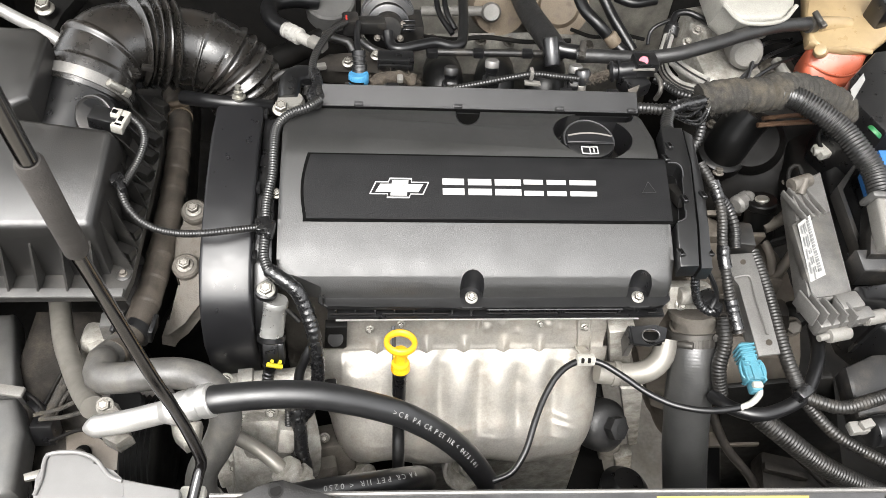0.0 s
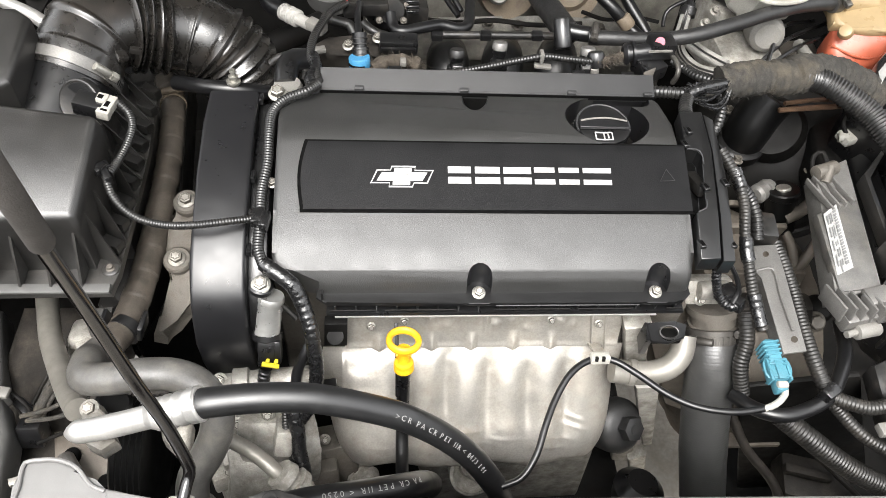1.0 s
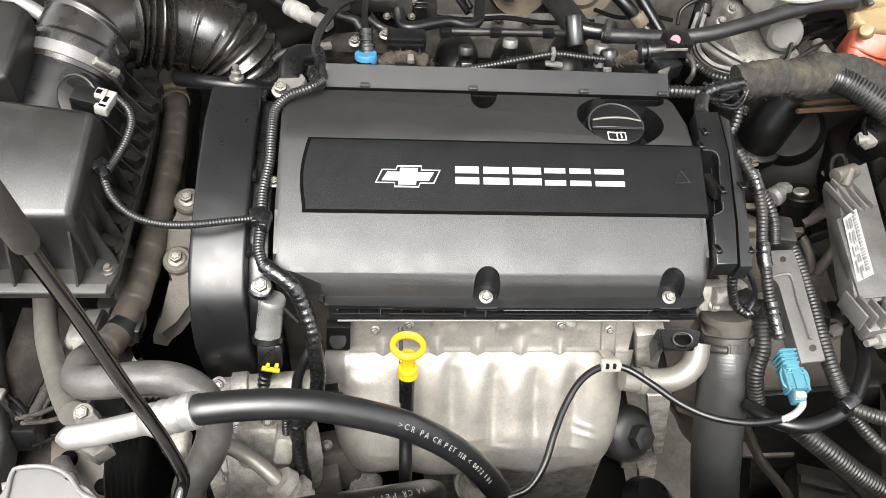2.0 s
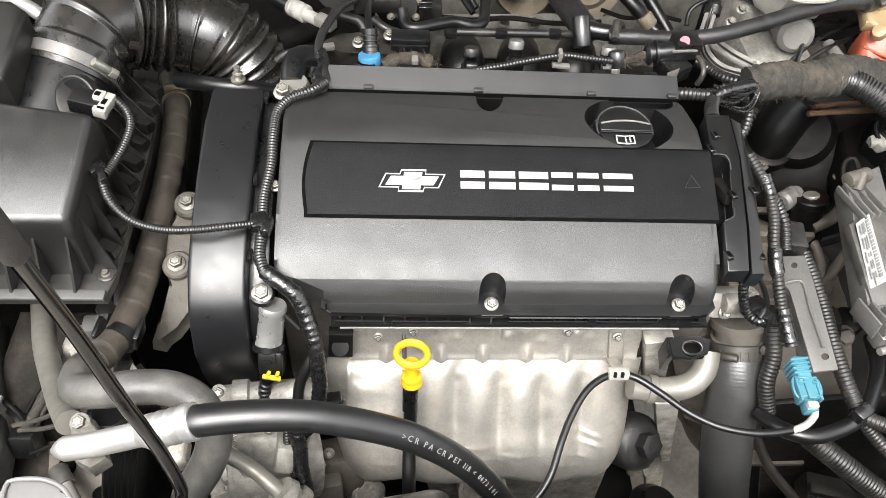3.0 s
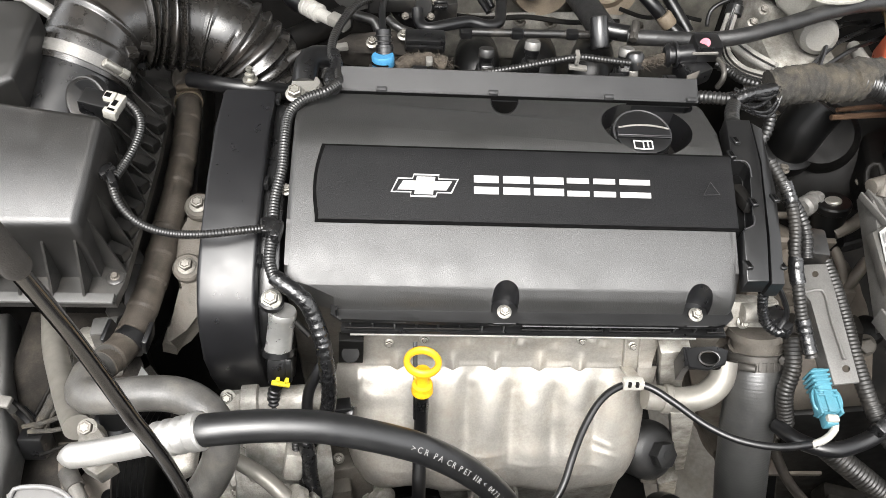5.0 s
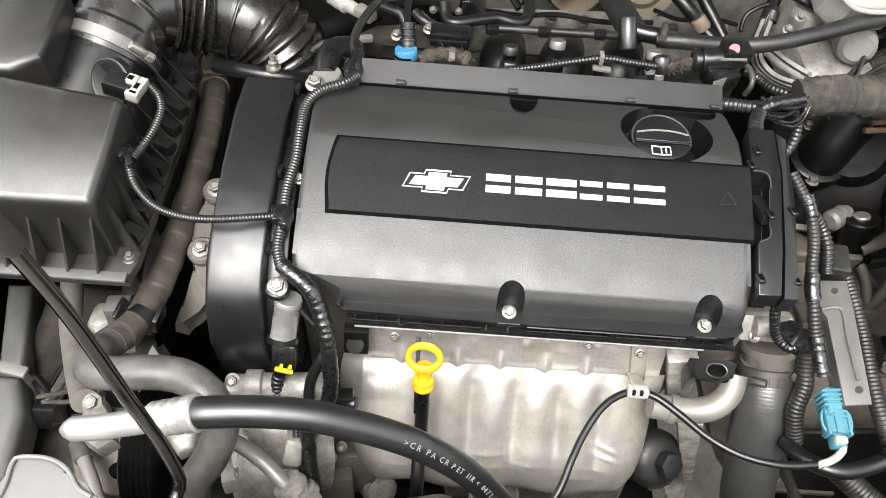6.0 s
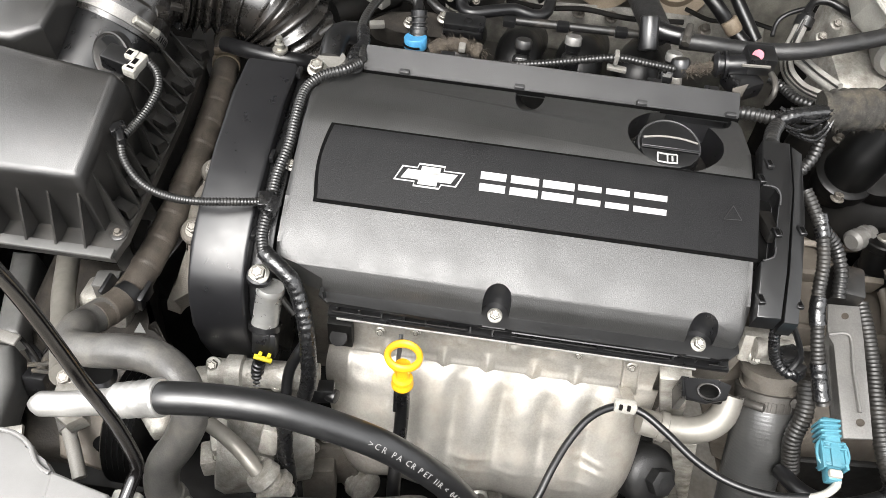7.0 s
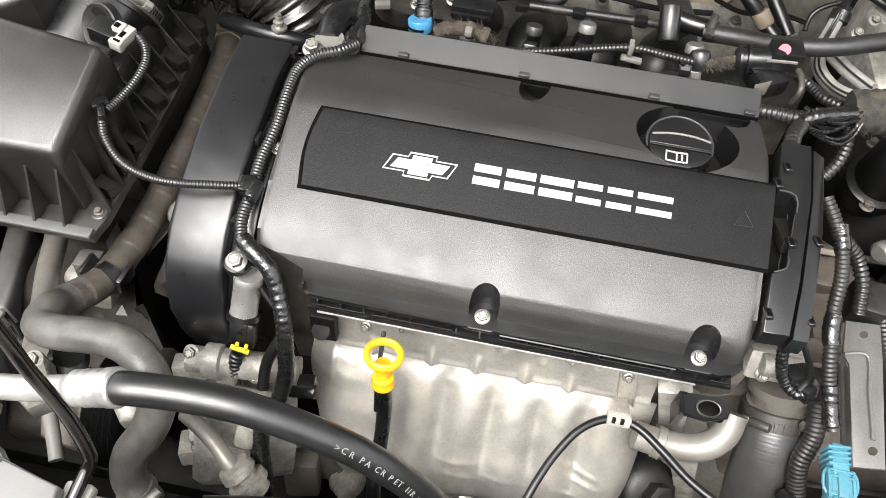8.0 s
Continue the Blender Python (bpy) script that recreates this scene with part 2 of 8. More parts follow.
def spline(pts, step=0.006):
    """A smooth line through the points, at about even steps."""
    p = [Vector(q) for q in pts]
    if len(p) == 2:
        k = max(2, int((p[1] - p[0]).length / step))
        return [p[0].lerp(p[1], i / k) for i in range(k + 1)]
    p = [2 * p[0] - p[1]] + p + [2 * p[-1] - p[-2]]
    out = []
    for i in range(1, len(p) - 2):
        a, b, c, d = p[i - 1:i + 3]
        k = max(2, int((c - b).length / step))
        ta, tb, tc = max(1e-4, (b - a).length ** 0.5), max(1e-4, (c - b).length ** 0.5), max(1e-4, (d - c).length ** 0.5)
        m1 = (c - b) + tb * ((b - a) / ta - (c - a) / (ta + tb))
        m2 = (c - b) + tb * ((d - c) / tc - (d - b) / (tb + tc))
        for j in range(k):
            s = j / k
            s2, s3 = s * s, s * s * s
            out.append((2 * s3 - 3 * s2 + 1) * b + (s3 - 2 * s2 + s) * m1 + (-2 * s3 + 3 * s2) * c + (s3 - s2) * m2)
    out.append(p[-2])
    return out


def frames(line):
    """Turning frames without twist along a line: place, two axes across."""
    t = [(line[min(i + 1, len(line) - 1)] - line[max(i - 1, 0)]).normalized() for i in range(len(line))]
    u = t[0].cross(Vector((0, 0, 1)))
    if u.length < 0.1:
        u = t[0].cross(Vector((1, 0, 0)))
    u.normalize()
    out = []
    for q, d in zip(line, t):
        u = (u - d * u.dot(d)).normalized()
        out.append((q, u.copy(), d.cross(u)))
    return out


def even(line, step):
    """The line again at exactly even steps."""
    d = [0.0]
    for a, b in zip(line, line[1:]):
        d.append(d[-1] + (b - a).length)
    k = max(2, int(d[-1] / step))
    out, j = [], 0
    for i in range(k + 1):
        s = d[-1] * i / k
        while j < len(d) - 2 and d[j + 1] < s:
            j += 1
        out.append(line[j].lerp(line[j + 1], (s - d[j]) / max(1e-9, d[j + 1] - d[j])))
    return out


def skin(bm, line, radius, sides=14, squash=1.0):
    """A closed tube round a line; radius is a number or a function of the way along, in metres."""
    rings, way = [], 0.0
    fr = frames(line)
    for i, (q, u, v) in enumerate(fr):
        if i:
            way += (q - fr[i - 1][0]).length
        r = radius(way) if callable(radius) else radius
        rings.append([bm.verts.new(q + u * (r * math.cos(a)) + v * (r * squash * math.sin(a))) for a in (2 * math.pi * k / sides for k in range(sides))])
    for a, b in zip(rings, rings[1:]):
        for k in range(sides):
            bm.faces.new((a[k], a[(k + 1) % sides], b[(k + 1) % sides], b[k]))
    bm.faces.new(rings[0][::-1])
    bm.faces.new(rings[-1])
    return bm


def tube(pts, radius, sides=16, step=0.006):
    return skin(bmesh.new(), even(spline(pts), step), radius, sides)


def conduit(pts, radius, pitch=0.0042, sides=12, depth=0.16):
    """A corrugated tube: raised rings and grooves in turn."""
    seq = [1.0, 1.0, 1 - depth, 1 - depth]
    line = even(spline(pts), pitch / 4)
    cnt = itertools.count()
    return skin(bmesh.new(), line, lambda s: radius * seq[next(cnt) % 4], sides)


def taped(pts, radius, sides=12):
    """A bundle wound with tape: laps and creases."""
    line = even(spline(pts), 0.0012)
    return skin(bmesh.new(), line, lambda s: radius * (1 + 0.055 * ((s / 0.0065) % 1.0) + 0.05 * noise.noise((s * 300, radius * 900, 3))), sides)


def rough_up(bm, amount, freq, seed=0.0):
    """Uneven surface: pushes every vertex along its normal by noise."""
    bm.normal_update()
    for v in bm.verts:
        v.co += v.normal * amount * (noise.noise((v.co.x * freq, v.co.y * freq, v.co.z * freq + seed)) + 0.5 * noise.noise((v.co.x * freq * 2.7, v.co.y * freq * 2.7, v.co.z * freq * 2.7 + seed)))
    return bm


def box(bm, c, size, turn=(0, 0, 0), bevel=0.002, seg=2):
    m = Matrix.LocRotScale(c, Euler([radians(a) for a in turn]), size)
    r = bmesh.ops.create_cube(bm, size=1.0, matrix=m)
    if bevel:
        es = list({e for v in r["verts"] for e in v.link_edges})
        bmesh.ops.bevel(bm, geom=es, offset=min(bevel, min(size) * 0.45), segments=seg, affect="EDGES", profile=0.5)
    return bm


def cyl(bm, a, b, r0, r1=None, sides=20, bevel=0.0):
    """A round bar or cone from a to b."""
    a, b = Vector(a), Vector(b)
    d = b - a
    m = Matrix.Translation((a + b) / 2) @ d.to_track_quat("Z", "Y").to_matrix().to_4x4()
    r = bmesh.ops.create_cone(bm, cap_ends=True, segments=sides, radius1=r0, radius2=r0 if r1 is None else r1, depth=d.length, matrix=m)
    if bevel:
        es = [e for e in {e for v in r["verts"] for e in v.link_edges} if any(len(f.verts) > 4 for f in e.link_faces)]
        bmesh.ops.bevel(bm, geom=es, offset=bevel, segments=2, affect="EDGES", profile=0.5)
    return bm


def lathe(bm, a, b, profile, sides=24):
    """Turned form on the axis from a to b; profile rows are (share of the way, radius)."""
    a, b = Vector(a), Vector(b)
    q = (b - a).to_track_quat("Z", "Y")
    u, v = q @ Vector((1, 0, 0)), q @ Vector((0, 1, 0))
    rings = []
    for s, r in profile:
        rings.append([bm.verts.new(a.lerp(b, s) + u * (r * math.cos(t)) + v * (r * math.sin(t))) for t in (2 * math.pi * k / sides for k in range(sides))])
    for x, y in zip(rings, rings[1:]):
        for k in range(sides):
            bm.faces.new((x[k], x[(k + 1) % sides], y[(k + 1) % sides], y[k]))
    bm.faces.new(rings[0][::-1])
    bm.faces.new(rings[-1])
    return bm


def slab(bm, outline, drop, bevel=0.0015, seg=2):
    """A plate with the given upper outline, thickened by the way drop (a vector)."""
    top = [bm.verts.new(p) for p in outline]
    low = [bm.verts.new(Vector(p) + Vector(drop)) for p in outline]
    fs = [bm.faces.new(top), bm.faces.new(low[::-1])]
    k = len(top)
    for i in range(k):
        fs.append(bm.faces.new((top[i], low[i], low[(i + 1) % k], top[(i + 1) % k])))
    if bevel:
        es = list({e for f in fs[:2] for e in f.edges})
        bmesh.ops.bevel(bm, geom=es, offset=bevel, segments=seg, affect="EDGES", profile=0.5)
    return bm


def sweep_x(bm, profile, x0, x1, bevel=0.003, seg=3):
    """A closed (y, z) profile drawn out along x."""
    return slab(bm, [(x0, y, z) for y, z in profile], (x1 - x0, 0, 0), bevel, seg)


def carve(ob, cutters):
    """Cuts closed forms out of a mesh for good."""
    deps = []
    for bm in cutters:
        me = bpy.data.meshes.new("cutter")
        bmesh.ops.recalc_face_normals(bm, faces=bm.faces)
        bm.to_mesh(me)
        bm.free()
        c = new("cutter", me)
        md = ob.modifiers.new("cut", "BOOLEAN")
        md.operation, md.object, md.solver = "DIFFERENCE", c, "EXACT"
        deps.append(c)
    bpy.context.view_layer.update()
    me = bpy.data.meshes.new_from_object(ob.evaluated_get(bpy.context.evaluated_depsgraph_get()))
    ob.modifiers.clear()
    ob.data = me
    for c in deps:
        bpy.data.objects.remove(c)
    bm = bmesh.new()
    bm.from_mesh(me)
    for e in bm.edges:
        e.smooth = len(e.link_faces) == 2 and e.calc_face_angle(0) < radians(32)
    for f in bm.faces:
        f.smooth = True
    bm.to_mesh(me)
    bm.free()


def bolt_mesh():
    """A flanged screw, 10 mm across its flange: hexagon head with a dark six-lobed socket."""
    bm = bmesh.new()
    lathe(bm, (0, 0, 0), (0, 0, 0.0018), [(0, 0.0048), (0.25, 0.0051), (0.55, 0.0049), (1, 0.0037)], 24)
    cyl(bm, (0, 0, 0.0014), (0, 0, 0.0050), 0.0036, sides=6, bevel=0.0006)
    k0 = len(bm.faces)
    star = [(0.0023 if k % 2 else 0.0016) for k in range(12)]
    slab(bm, [(r * math.cos(k * math.pi / 6), r * math.sin(k * math.pi / 6), 0.0051) for k, r in enumerate(star)], (0, 0, -0.0004), 0)
    bm.faces.ensure_lookup_table()
    for f in bm.faces[k0:]:
        f.material_index = 1
    bmesh.ops.recalc_face_normals(bm, faces=bm.faces[:])
    for e in bm.edges:
        e.smooth = False
    me = bpy.data.meshes.new("screw")
    bm.to_mesh(me)
    bm.free()
    return me


SCREWS = {}


def screw(at, up=(0, 0, 1), size=1.0, material=None, parent=None, name="screw"):
    """One screw head on a surface; all alike share one mesh."""
    mt = material or M_STEEL
    if mt.name not in SCREWS:
        SCREWS[mt.name] = bolt_mesh()
        SCREWS[mt.name].materials.append(mt)
        SCREWS[mt.name].materials.append(M_CASTDK)
    ob = new(name, SCREWS[mt.name])
    ob.matrix_world = Matrix.Translation(at) @ Vector(up).to_track_quat("Z", "Y").to_matrix().to_4x4() @ Matrix.Scale(size, 4)
    if parent:
        ob.parent = parent
        ob.matrix_parent_inverse = Matrix.Identity(4) if parent.parent else Matrix.Translation(-parent.location)
    return ob


def band(pts, radius, width, thick=0.0014, sides=28):
    """A strap ring round a hose at the first of two points, its axis towards the second."""
    a = Vector(pts[0])
    d = (Vector(pts[1]) - a).normalized()
    return lathe(bmesh.new(), a - d * width / 2, a + d * width / 2, [(0, radius), (0.02, radius + thick), (0.98, radius + thick), (1, radius)], sides)


def hose_clamp(at, to, radius, side, label="zinc steel worm-drive hose clamp", width=0.012, mat=None):
    """A steel band with its screw housing on the side given."""
    th = thing("hose_clamp", at, label, "clamp", "hose clamps")
    part("band", band((at, to), radius, width), mat or M_BRACKET, th)
    d = (Vector(to) - Vector(at)).normalized()
    s = (Vector(side) - d * d.dot(Vector(side))).normalized()
    c = Vector(at) + s * (radius + 0.004)
    w = d.cross(s)
    bm = bmesh.new()
    cyl(bm, c - w * 0.010, c + w * 0.008, 0.0042, sides=14, bevel=0.0006)
    part("screw_housing", bm, mat or M_STEEL, th)
    bm = bmesh.new()
    cyl(bm, c + w * 0.008, c + w * 0.016, 0.0052, sides=6, bevel=0.0006)
    part("screw_head", bm, mat or M_STEEL, th)
    return th


# ---- setting: ground, body panels of the bay ----
bm = bmesh.new()
bmesh.ops.create_grid(bm, x_segments=4, y_segments=4, size=400)
ground = part("ground", bm, M_GROUND)
tagged(ground, "brownish concrete ground seen down past the engine", "ground", kind="structure")


def panel(name, outline, drop, mat, label, bevel=0.004):
    return tagged(part(name, slab(bmesh.new(), outline, drop, bevel), mat), label, "body panel", kind="structure")


# the M_BODYDK walls have the bay's shade in their colour
panel("wall_left", [(-0.68, 0.1, 0.30), (-0.68, 1.25, 0.30), (-0.62, 1.25, 0.98), (-0.62, 0.1, 0.95)], (-0.03, 0, 0), M_BODYDK, "dusty inner wing of the car body, bay shade in its near-black colour")
panel("wall_right", [(0.88, 0.1, 0.30), (0.88, 1.25, 0.30), (0.84, 1.25, 0.98), (0.84, 0.1, 0.95)], (0.03, 0, 0), M_BODYDK, "dusty inner wing of the car body, bay shade in its near-black colour")
panel("wall_rear", [(-0.68, 1.10, 0.30), (-0.08, 1.10, 0.30), (-0.08, 1.22, 1.0), (-0.68, 1.22, 1.0)], (0, 0.03, 0), M_BODYDK, "bulkhead behind the engine, bay shade in its near-black colour")
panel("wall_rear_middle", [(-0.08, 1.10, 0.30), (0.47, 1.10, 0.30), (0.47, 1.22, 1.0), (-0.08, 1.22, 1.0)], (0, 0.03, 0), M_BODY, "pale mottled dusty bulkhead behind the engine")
panel("wall_rear_right", [(0.47, 1.10, 0.30), (0.88, 1.10, 0.30), (0.88, 1.22, 1.0), (0.47, 1.22, 1.0)], (0, 0.03, 0), M_BODYDK, "bulkhead behind the brake parts, bay shade in its near-black colour")
# undertrays added to close the bay below, coloured as dark as its shade
panel("undertray_left", [(-0.68, 0.22, 0.36), (0.30, 0.22, 0.36), (0.30, 1.15, 0.36), (-0.68, 1.15, 0.36)], (0, 0, -0.01), M_DEEP, "added closing undertray below the engine, shade in its near-black colour")
panel("undertray_right", [(0.45, 0.22, 0.36), (0.88, 0.22, 0.36), (0.88, 1.15, 0.36), (0.45, 1.15, 0.36)], (0, 0, -0.01), M_DEEP, "added closing undertray below the gearbox, shade in its near-black colour")
# wall_front is an added closing wall, unseen; its lower edge sets light underneath
panel("wall_front", [(-0.68, 0.235, 0.34), (0.88, 0.235, 0.34), (0.88, 0.235, 0.80), (-0.68, 0.235, 0.80)], (0, -0.03, 0), M_BODYDK, "unseen plain wall added to close the bay behind the front panel")
panel("bonnet", [(-0.75, 1.26, 1.02), (0.92, 1.26, 1.02), (0.92, 0.46, 1.80), (-0.75, 0.46, 1.80)], (0, 0.025, 0.02), M_LINER, "raised bonnet with a plain grey painted underside")
# invented wall behind the camera, dark so that less light comes from the front
tagged(part("added_dark_wall", box(bmesh.new(), (0, -2.8, 1.3), (14, 0.2, 2.6), bevel=0.01), M_BODYDK), "added dark wall out of view that dims the light from the front", "wall", kind="structure")
# subframe: depth shade comes from the near-black colour
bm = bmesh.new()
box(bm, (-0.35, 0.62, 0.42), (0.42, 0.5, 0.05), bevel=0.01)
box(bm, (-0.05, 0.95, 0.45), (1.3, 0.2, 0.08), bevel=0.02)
tagged(part("subframe", bm, M_DEEP), "grimy subframe and undertray, deep bay shade in their near-black colour", "subframe", kind="structure")

# front cross panel with its lip, and the grey shroud beside it
fp = thing("front_panel", (0.1, 0.2, 0.80), "grey front cross panel with a rolled lip and yellow label", "body panel", kind="structure")
bm = bmesh.new()
slab(bm, [(-0.203, 0.263, 0.865), (-0.004, 0.264, 0.852), (0.382, 0.254, 0.852), (0.351, 0.187, 0.852), (-0.196, 0.206, 0.865)], (0, 0, -0.03), 0.003)
part("cross_panel", bm, M_PANEL, fp)
bm = tube([(-0.198, 0.262, 0.866), (-0.004, 0.263, 0.853), (0.381, 0.253, 0.853)], 0.0022, 8, 0.05)
part("lip", bm, M_BRACKET, fp)
bm = bmesh.new()
slab(bm, [(0.171, 0.254, 0.854), (0.307, 0.250, 0.854), (0.296, 0.220, 0.854), (0.164, 0.225, 0.854)], (0, 0, -0.001), 0)
part("warning_label", bm, M_YELPALE, fp, "yellow warning label")
bm = bmesh.new()
slab(bm, [(-0.178, 0.257, 0.872), (-0.161, 0.265, 0.874), (-0.150, 0.269, 0.875), (-0.141, 0.270, 0.875), (-0.114, 0.261, 0.873), (-0.096, 0.254, 0.872), (-0.096, 0.234, 0.872), (-0.175, 0.236, 0.872)], (0, 0, -0.004), 0.001)
ear = part("latch_plate", bm, M_DUSTY, fp)
bm = bmesh.new()
cyl(bm, (-0.147, 0.264, 0.868), (-0.146, 0.261, 0.876), 0.006, sides=18)
cyl(bm, (-0.146, 0.261, 0.876), (-0.146, 0.261, 0.877), 0.0045, sides=18)
part("grommet", bm, M_DEEP, ear)
bm = bmesh.new()
slab(bm, [(-0.325, 0.259, 0.880), (-0.323, 0.275, 0.880), (-0.325, 0.294, 0.880), (-0.320, 0.296, 0.880), (-0.300, 0.296, 0.880), (-0.285, 0.289, 0.880), (-0.273, 0.276, 0.880), (-0.262, 0.272, 0.880), (-0.253, 0.270, 0.880), (-0.218, 0.262, 0.880), (-0.211, 0.222, 0.880), (-0.324, 0.227, 0.880)], (0, 0, -0.012), 0.004, 3)
rsh = thing("radiator_shroud", (-0.275, 0.252, 0.875), "plain grey plastic shroud with rounded steps", "shroud")
part("shell", bm, M_SHROUD, rsh)
bm = bmesh.new()
slab(bm, [(-0.261, 0.271, 0.883), (-0.218, 0.262, 0.883), (-0.211, 0.222, 0.883), (-0.255, 0.224, 0.883)], (0, 0, -0.006), 0.002, 3)
part("step", bm, M_SHROUD, rsh)
part("rolled_edge", tube([(-0.324, 0.261, 0.882), (-0.322, 0.275, 0.882), (-0.323, 0.292, 0.882), (-0.318, 0.294, 0.882), (-0.299, 0.294, 0.882), (-0.285, 0.288, 0.882), (-0.272, 0.274, 0.882), (-0.262, 0.270, 0.882)], 0.0016, 8, 0.004), M_SHROUD, rsh)

# ---- engine: head, block, gearbox ----
bm = bmesh.new()
sweep_x(bm, [(0.52, 0.58), (0.475, 0.60), (0.470, 0.832), (0.69, 0.84), (0.72, 0.60)], -0.110, 0.205, 0.004)
sweep_x(bm, [(0.52, 0.58), (0.50, 0.60), (0.49, 0.835), (0.69, 0.84), (0.72, 0.60)], -0.165, 0.235, 0.004)
box(bm, (0.245, 0.515, 0.77), (0.04, 0.07, 0.06), bevel=0.012)
head = part("cylinder_head", bm, M_CASTDK)
tagged(head, "dull cast aluminium cylinder head under the black cover", "engine part")
# block darker than the head: the shade low down is in its colour
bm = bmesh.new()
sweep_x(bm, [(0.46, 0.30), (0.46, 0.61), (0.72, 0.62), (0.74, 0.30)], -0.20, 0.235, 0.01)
tagged(part("engine_block", bm, M_DEEP), "grimy engine block below the manifold, shade in its near-black colour", "engine part")
gb = thing("gearbox", (0.42, 0.62, 0.45), "grimy cast aluminium gearbox housing", "gearbox")
bm = bmesh.new()
lathe(bm, (0.365, 0.62, 0.525), (0.52, 0.62, 0.535), [(0, 0.13), (0.1, 0.172), (0.35, 0.177), (0.6, 0.16), (1, 0.13)], 64)
part("housing", rough_up(bm, 0.003, 30), M_GEARBOX, gb)
for a in range(0, 200, 25):
    y, z = 0.62 - 0.177 * math.cos(radians(a)), 0.53 + 0.177 * math.sin(radians(a))
    part("rib", box(bmesh.new(), (0.40, y, z), (0.13, 0.008, 0.03), (a - 90, 0, 0), 0.002), M_GEARBOX, gb)
bm = bmesh.new()
lathe(bm, (0.470, 0.672, 0.690), (0.461, 0.688, 0.745), [(0, 0.024), (0.25, 0.022), (0.28, 0.019), (0.80, 0.019), (0.84, 0.0215), (0.97, 0.0215), (1, 0.0195)], 30)
cap_ob = part("selector_cap", bm, M_RUNNER, gb, "matt black selector tower cap")
part("cap_disc", lathe(bmesh.new(), (0.4612, 0.6876, 0.7445), (0.4605, 0.6888, 0.7475), [(0, 0.0095), (0.6, 0.0095), (1, 0.0080)], 24), M_STEEL, cap_ob, "bright steel disc")
bm = bmesh.new()
lathe(bm, (0.452, 0.702, 0.735), (0.424, 0.682, 0.738), [(0, 0.009), (0.2, 0.009), (0.22, 0.012), (0.38, 0.012), (0.40, 0.0095), (0.62, 0.0095), (0.64, 0.0125), (0.9, 0.0125), (1, 0.0085)], 24)
part("grey_port", bm, M_ECU, gb)

part("cross_rib", tube([(0.475, 0.600, 0.672), (0.492, 0.616, 0.682), (0.513, 0.638, 0.694)], 0.007, 12), M_GEARBOX, gb)
part("edge_rib", tube([(0.464, 0.684, 0.700), (0.472, 0.660, 0.698), (0.480, 0.637, 0.690), (0.481, 0.609, 0.676)], 0.006, 12), M_GEARBOX, gb)
part("arm", tube([(0.468, 0.662, 0.715), (0.487, 0.667, 0.725), (0.504, 0.678, 0.735)], 0.008, 12), M_GEARBOX, gb)
bm = bmesh.new()
lathe(bm, (0.502, 0.558, 0.655), (0.495, 0.561, 0.672), [(0, 0.020), (0.5, 0.020), (0.85, 0.014), (1, 0.004)], 24)
part("plug_dome", bm, M_DEEP, gb)
screw((0.479, 0.530, 0.675), (-0.2, -0.6, 0.8), 2.6, M_CASTDK, gb, "bolt")
screw((0.459, 0.678, 0.735), (0, -0.3, 1), 2.0, M_CASTDK, gb, "bolt")

# ---- cam cover ----
CX0, CX1 = -0.160, 0.2365
cc = thing("cam_cover", (0.04, 0.57, 0.84), "textured black plastic cam cover with bolted front flange", "engine cover")
bm = bmesh.new()
prof = [(0.70, 0.842), (0.70, 0.893), (0.690, 0.901), (0.664, 0.905), (0.62, 0.9165), (0.598, 0.9205), (0.585, 0.919), (0.521, 0.8965), (0.500, 0.8880), (0.484, 0.8805), (0.4705, 0.8722), (0.4640, 0.8632), (0.4605, 0.853), (0.4600, 0.842)]
slab(bm, [(CX0, y, z) for y, z in prof], (CX1 - CX0, 0, 0), 0.007, 4)
body = part("body", bm, M_COVER, cc, angle=32)
cut = []
for bx in (0.030, 0.202):
    c = bmesh.new()
    cyl(c, (bx, 0.4625, 0.8475), (bx, 0.4665, 0.93), 0.0118, 0.0128, sides=28)
    cut.append(c)
c = bmesh.new()
cyl(c, (0.171, 0.632, 0.868), (0.171, 0.628, 0.96), 0.0430, sides=56)
cut.append(c)
c = bmesh.new()
slab(c, [(0.168, 0.656, 0.96), (0.216, 0.657, 0.96), (0.224, 0.661, 0.96), (0.228, 0.668, 0.96), (0.228, 0.682, 0.96), (0.168, 0.682, 0.96)], (0, 0, -0.075), 0)
cut.append(c)
c = bmesh.new()
cyl(c, (0.047, 0.714, 0.864), (0.033, 0.642, 0.930), 0.0135, sides=28)
cut.append(c)
c = bmesh.new()
slab(c, [(-0.175, 0.72, 0.96), (-0.175, 0.650, 0.96), (-0.150, 0.672, 0.96), (-0.118, 0.686, 0.96), (-0.118, 0.72, 0.96)], (0, 0, -0.1), 0)
cut.append(c)
c = bmesh.new()
slab(c, [(-0.175, 0.478, 0.96), (-0.175, 0.44, 0.96), (-0.118, 0.44, 0.96), (-0.118, 0.464, 0.96), (-0.140, 0.470, 0.96)], (0, 0, -0.15), 0)
cut.append(c)
carve(body, cut)
# faces inside the pockets take a darker plastic: recess shade put into colour
body.data.materials.append(M_GLOSS)
for f in body.data.polygons:
    q = f.center
    for ox, oy, orad in ((0.030, 0.4640, 0.0132), (0.202, 0.4640, 0.0132), (0.171, 0.630, 0.0440), (0.205, 0.672, 0.0260), (0.040, 0.675, 0.0142)):
        if math.hypot(q.x - ox, q.y - oy) < orad:
            f.material_index = 1
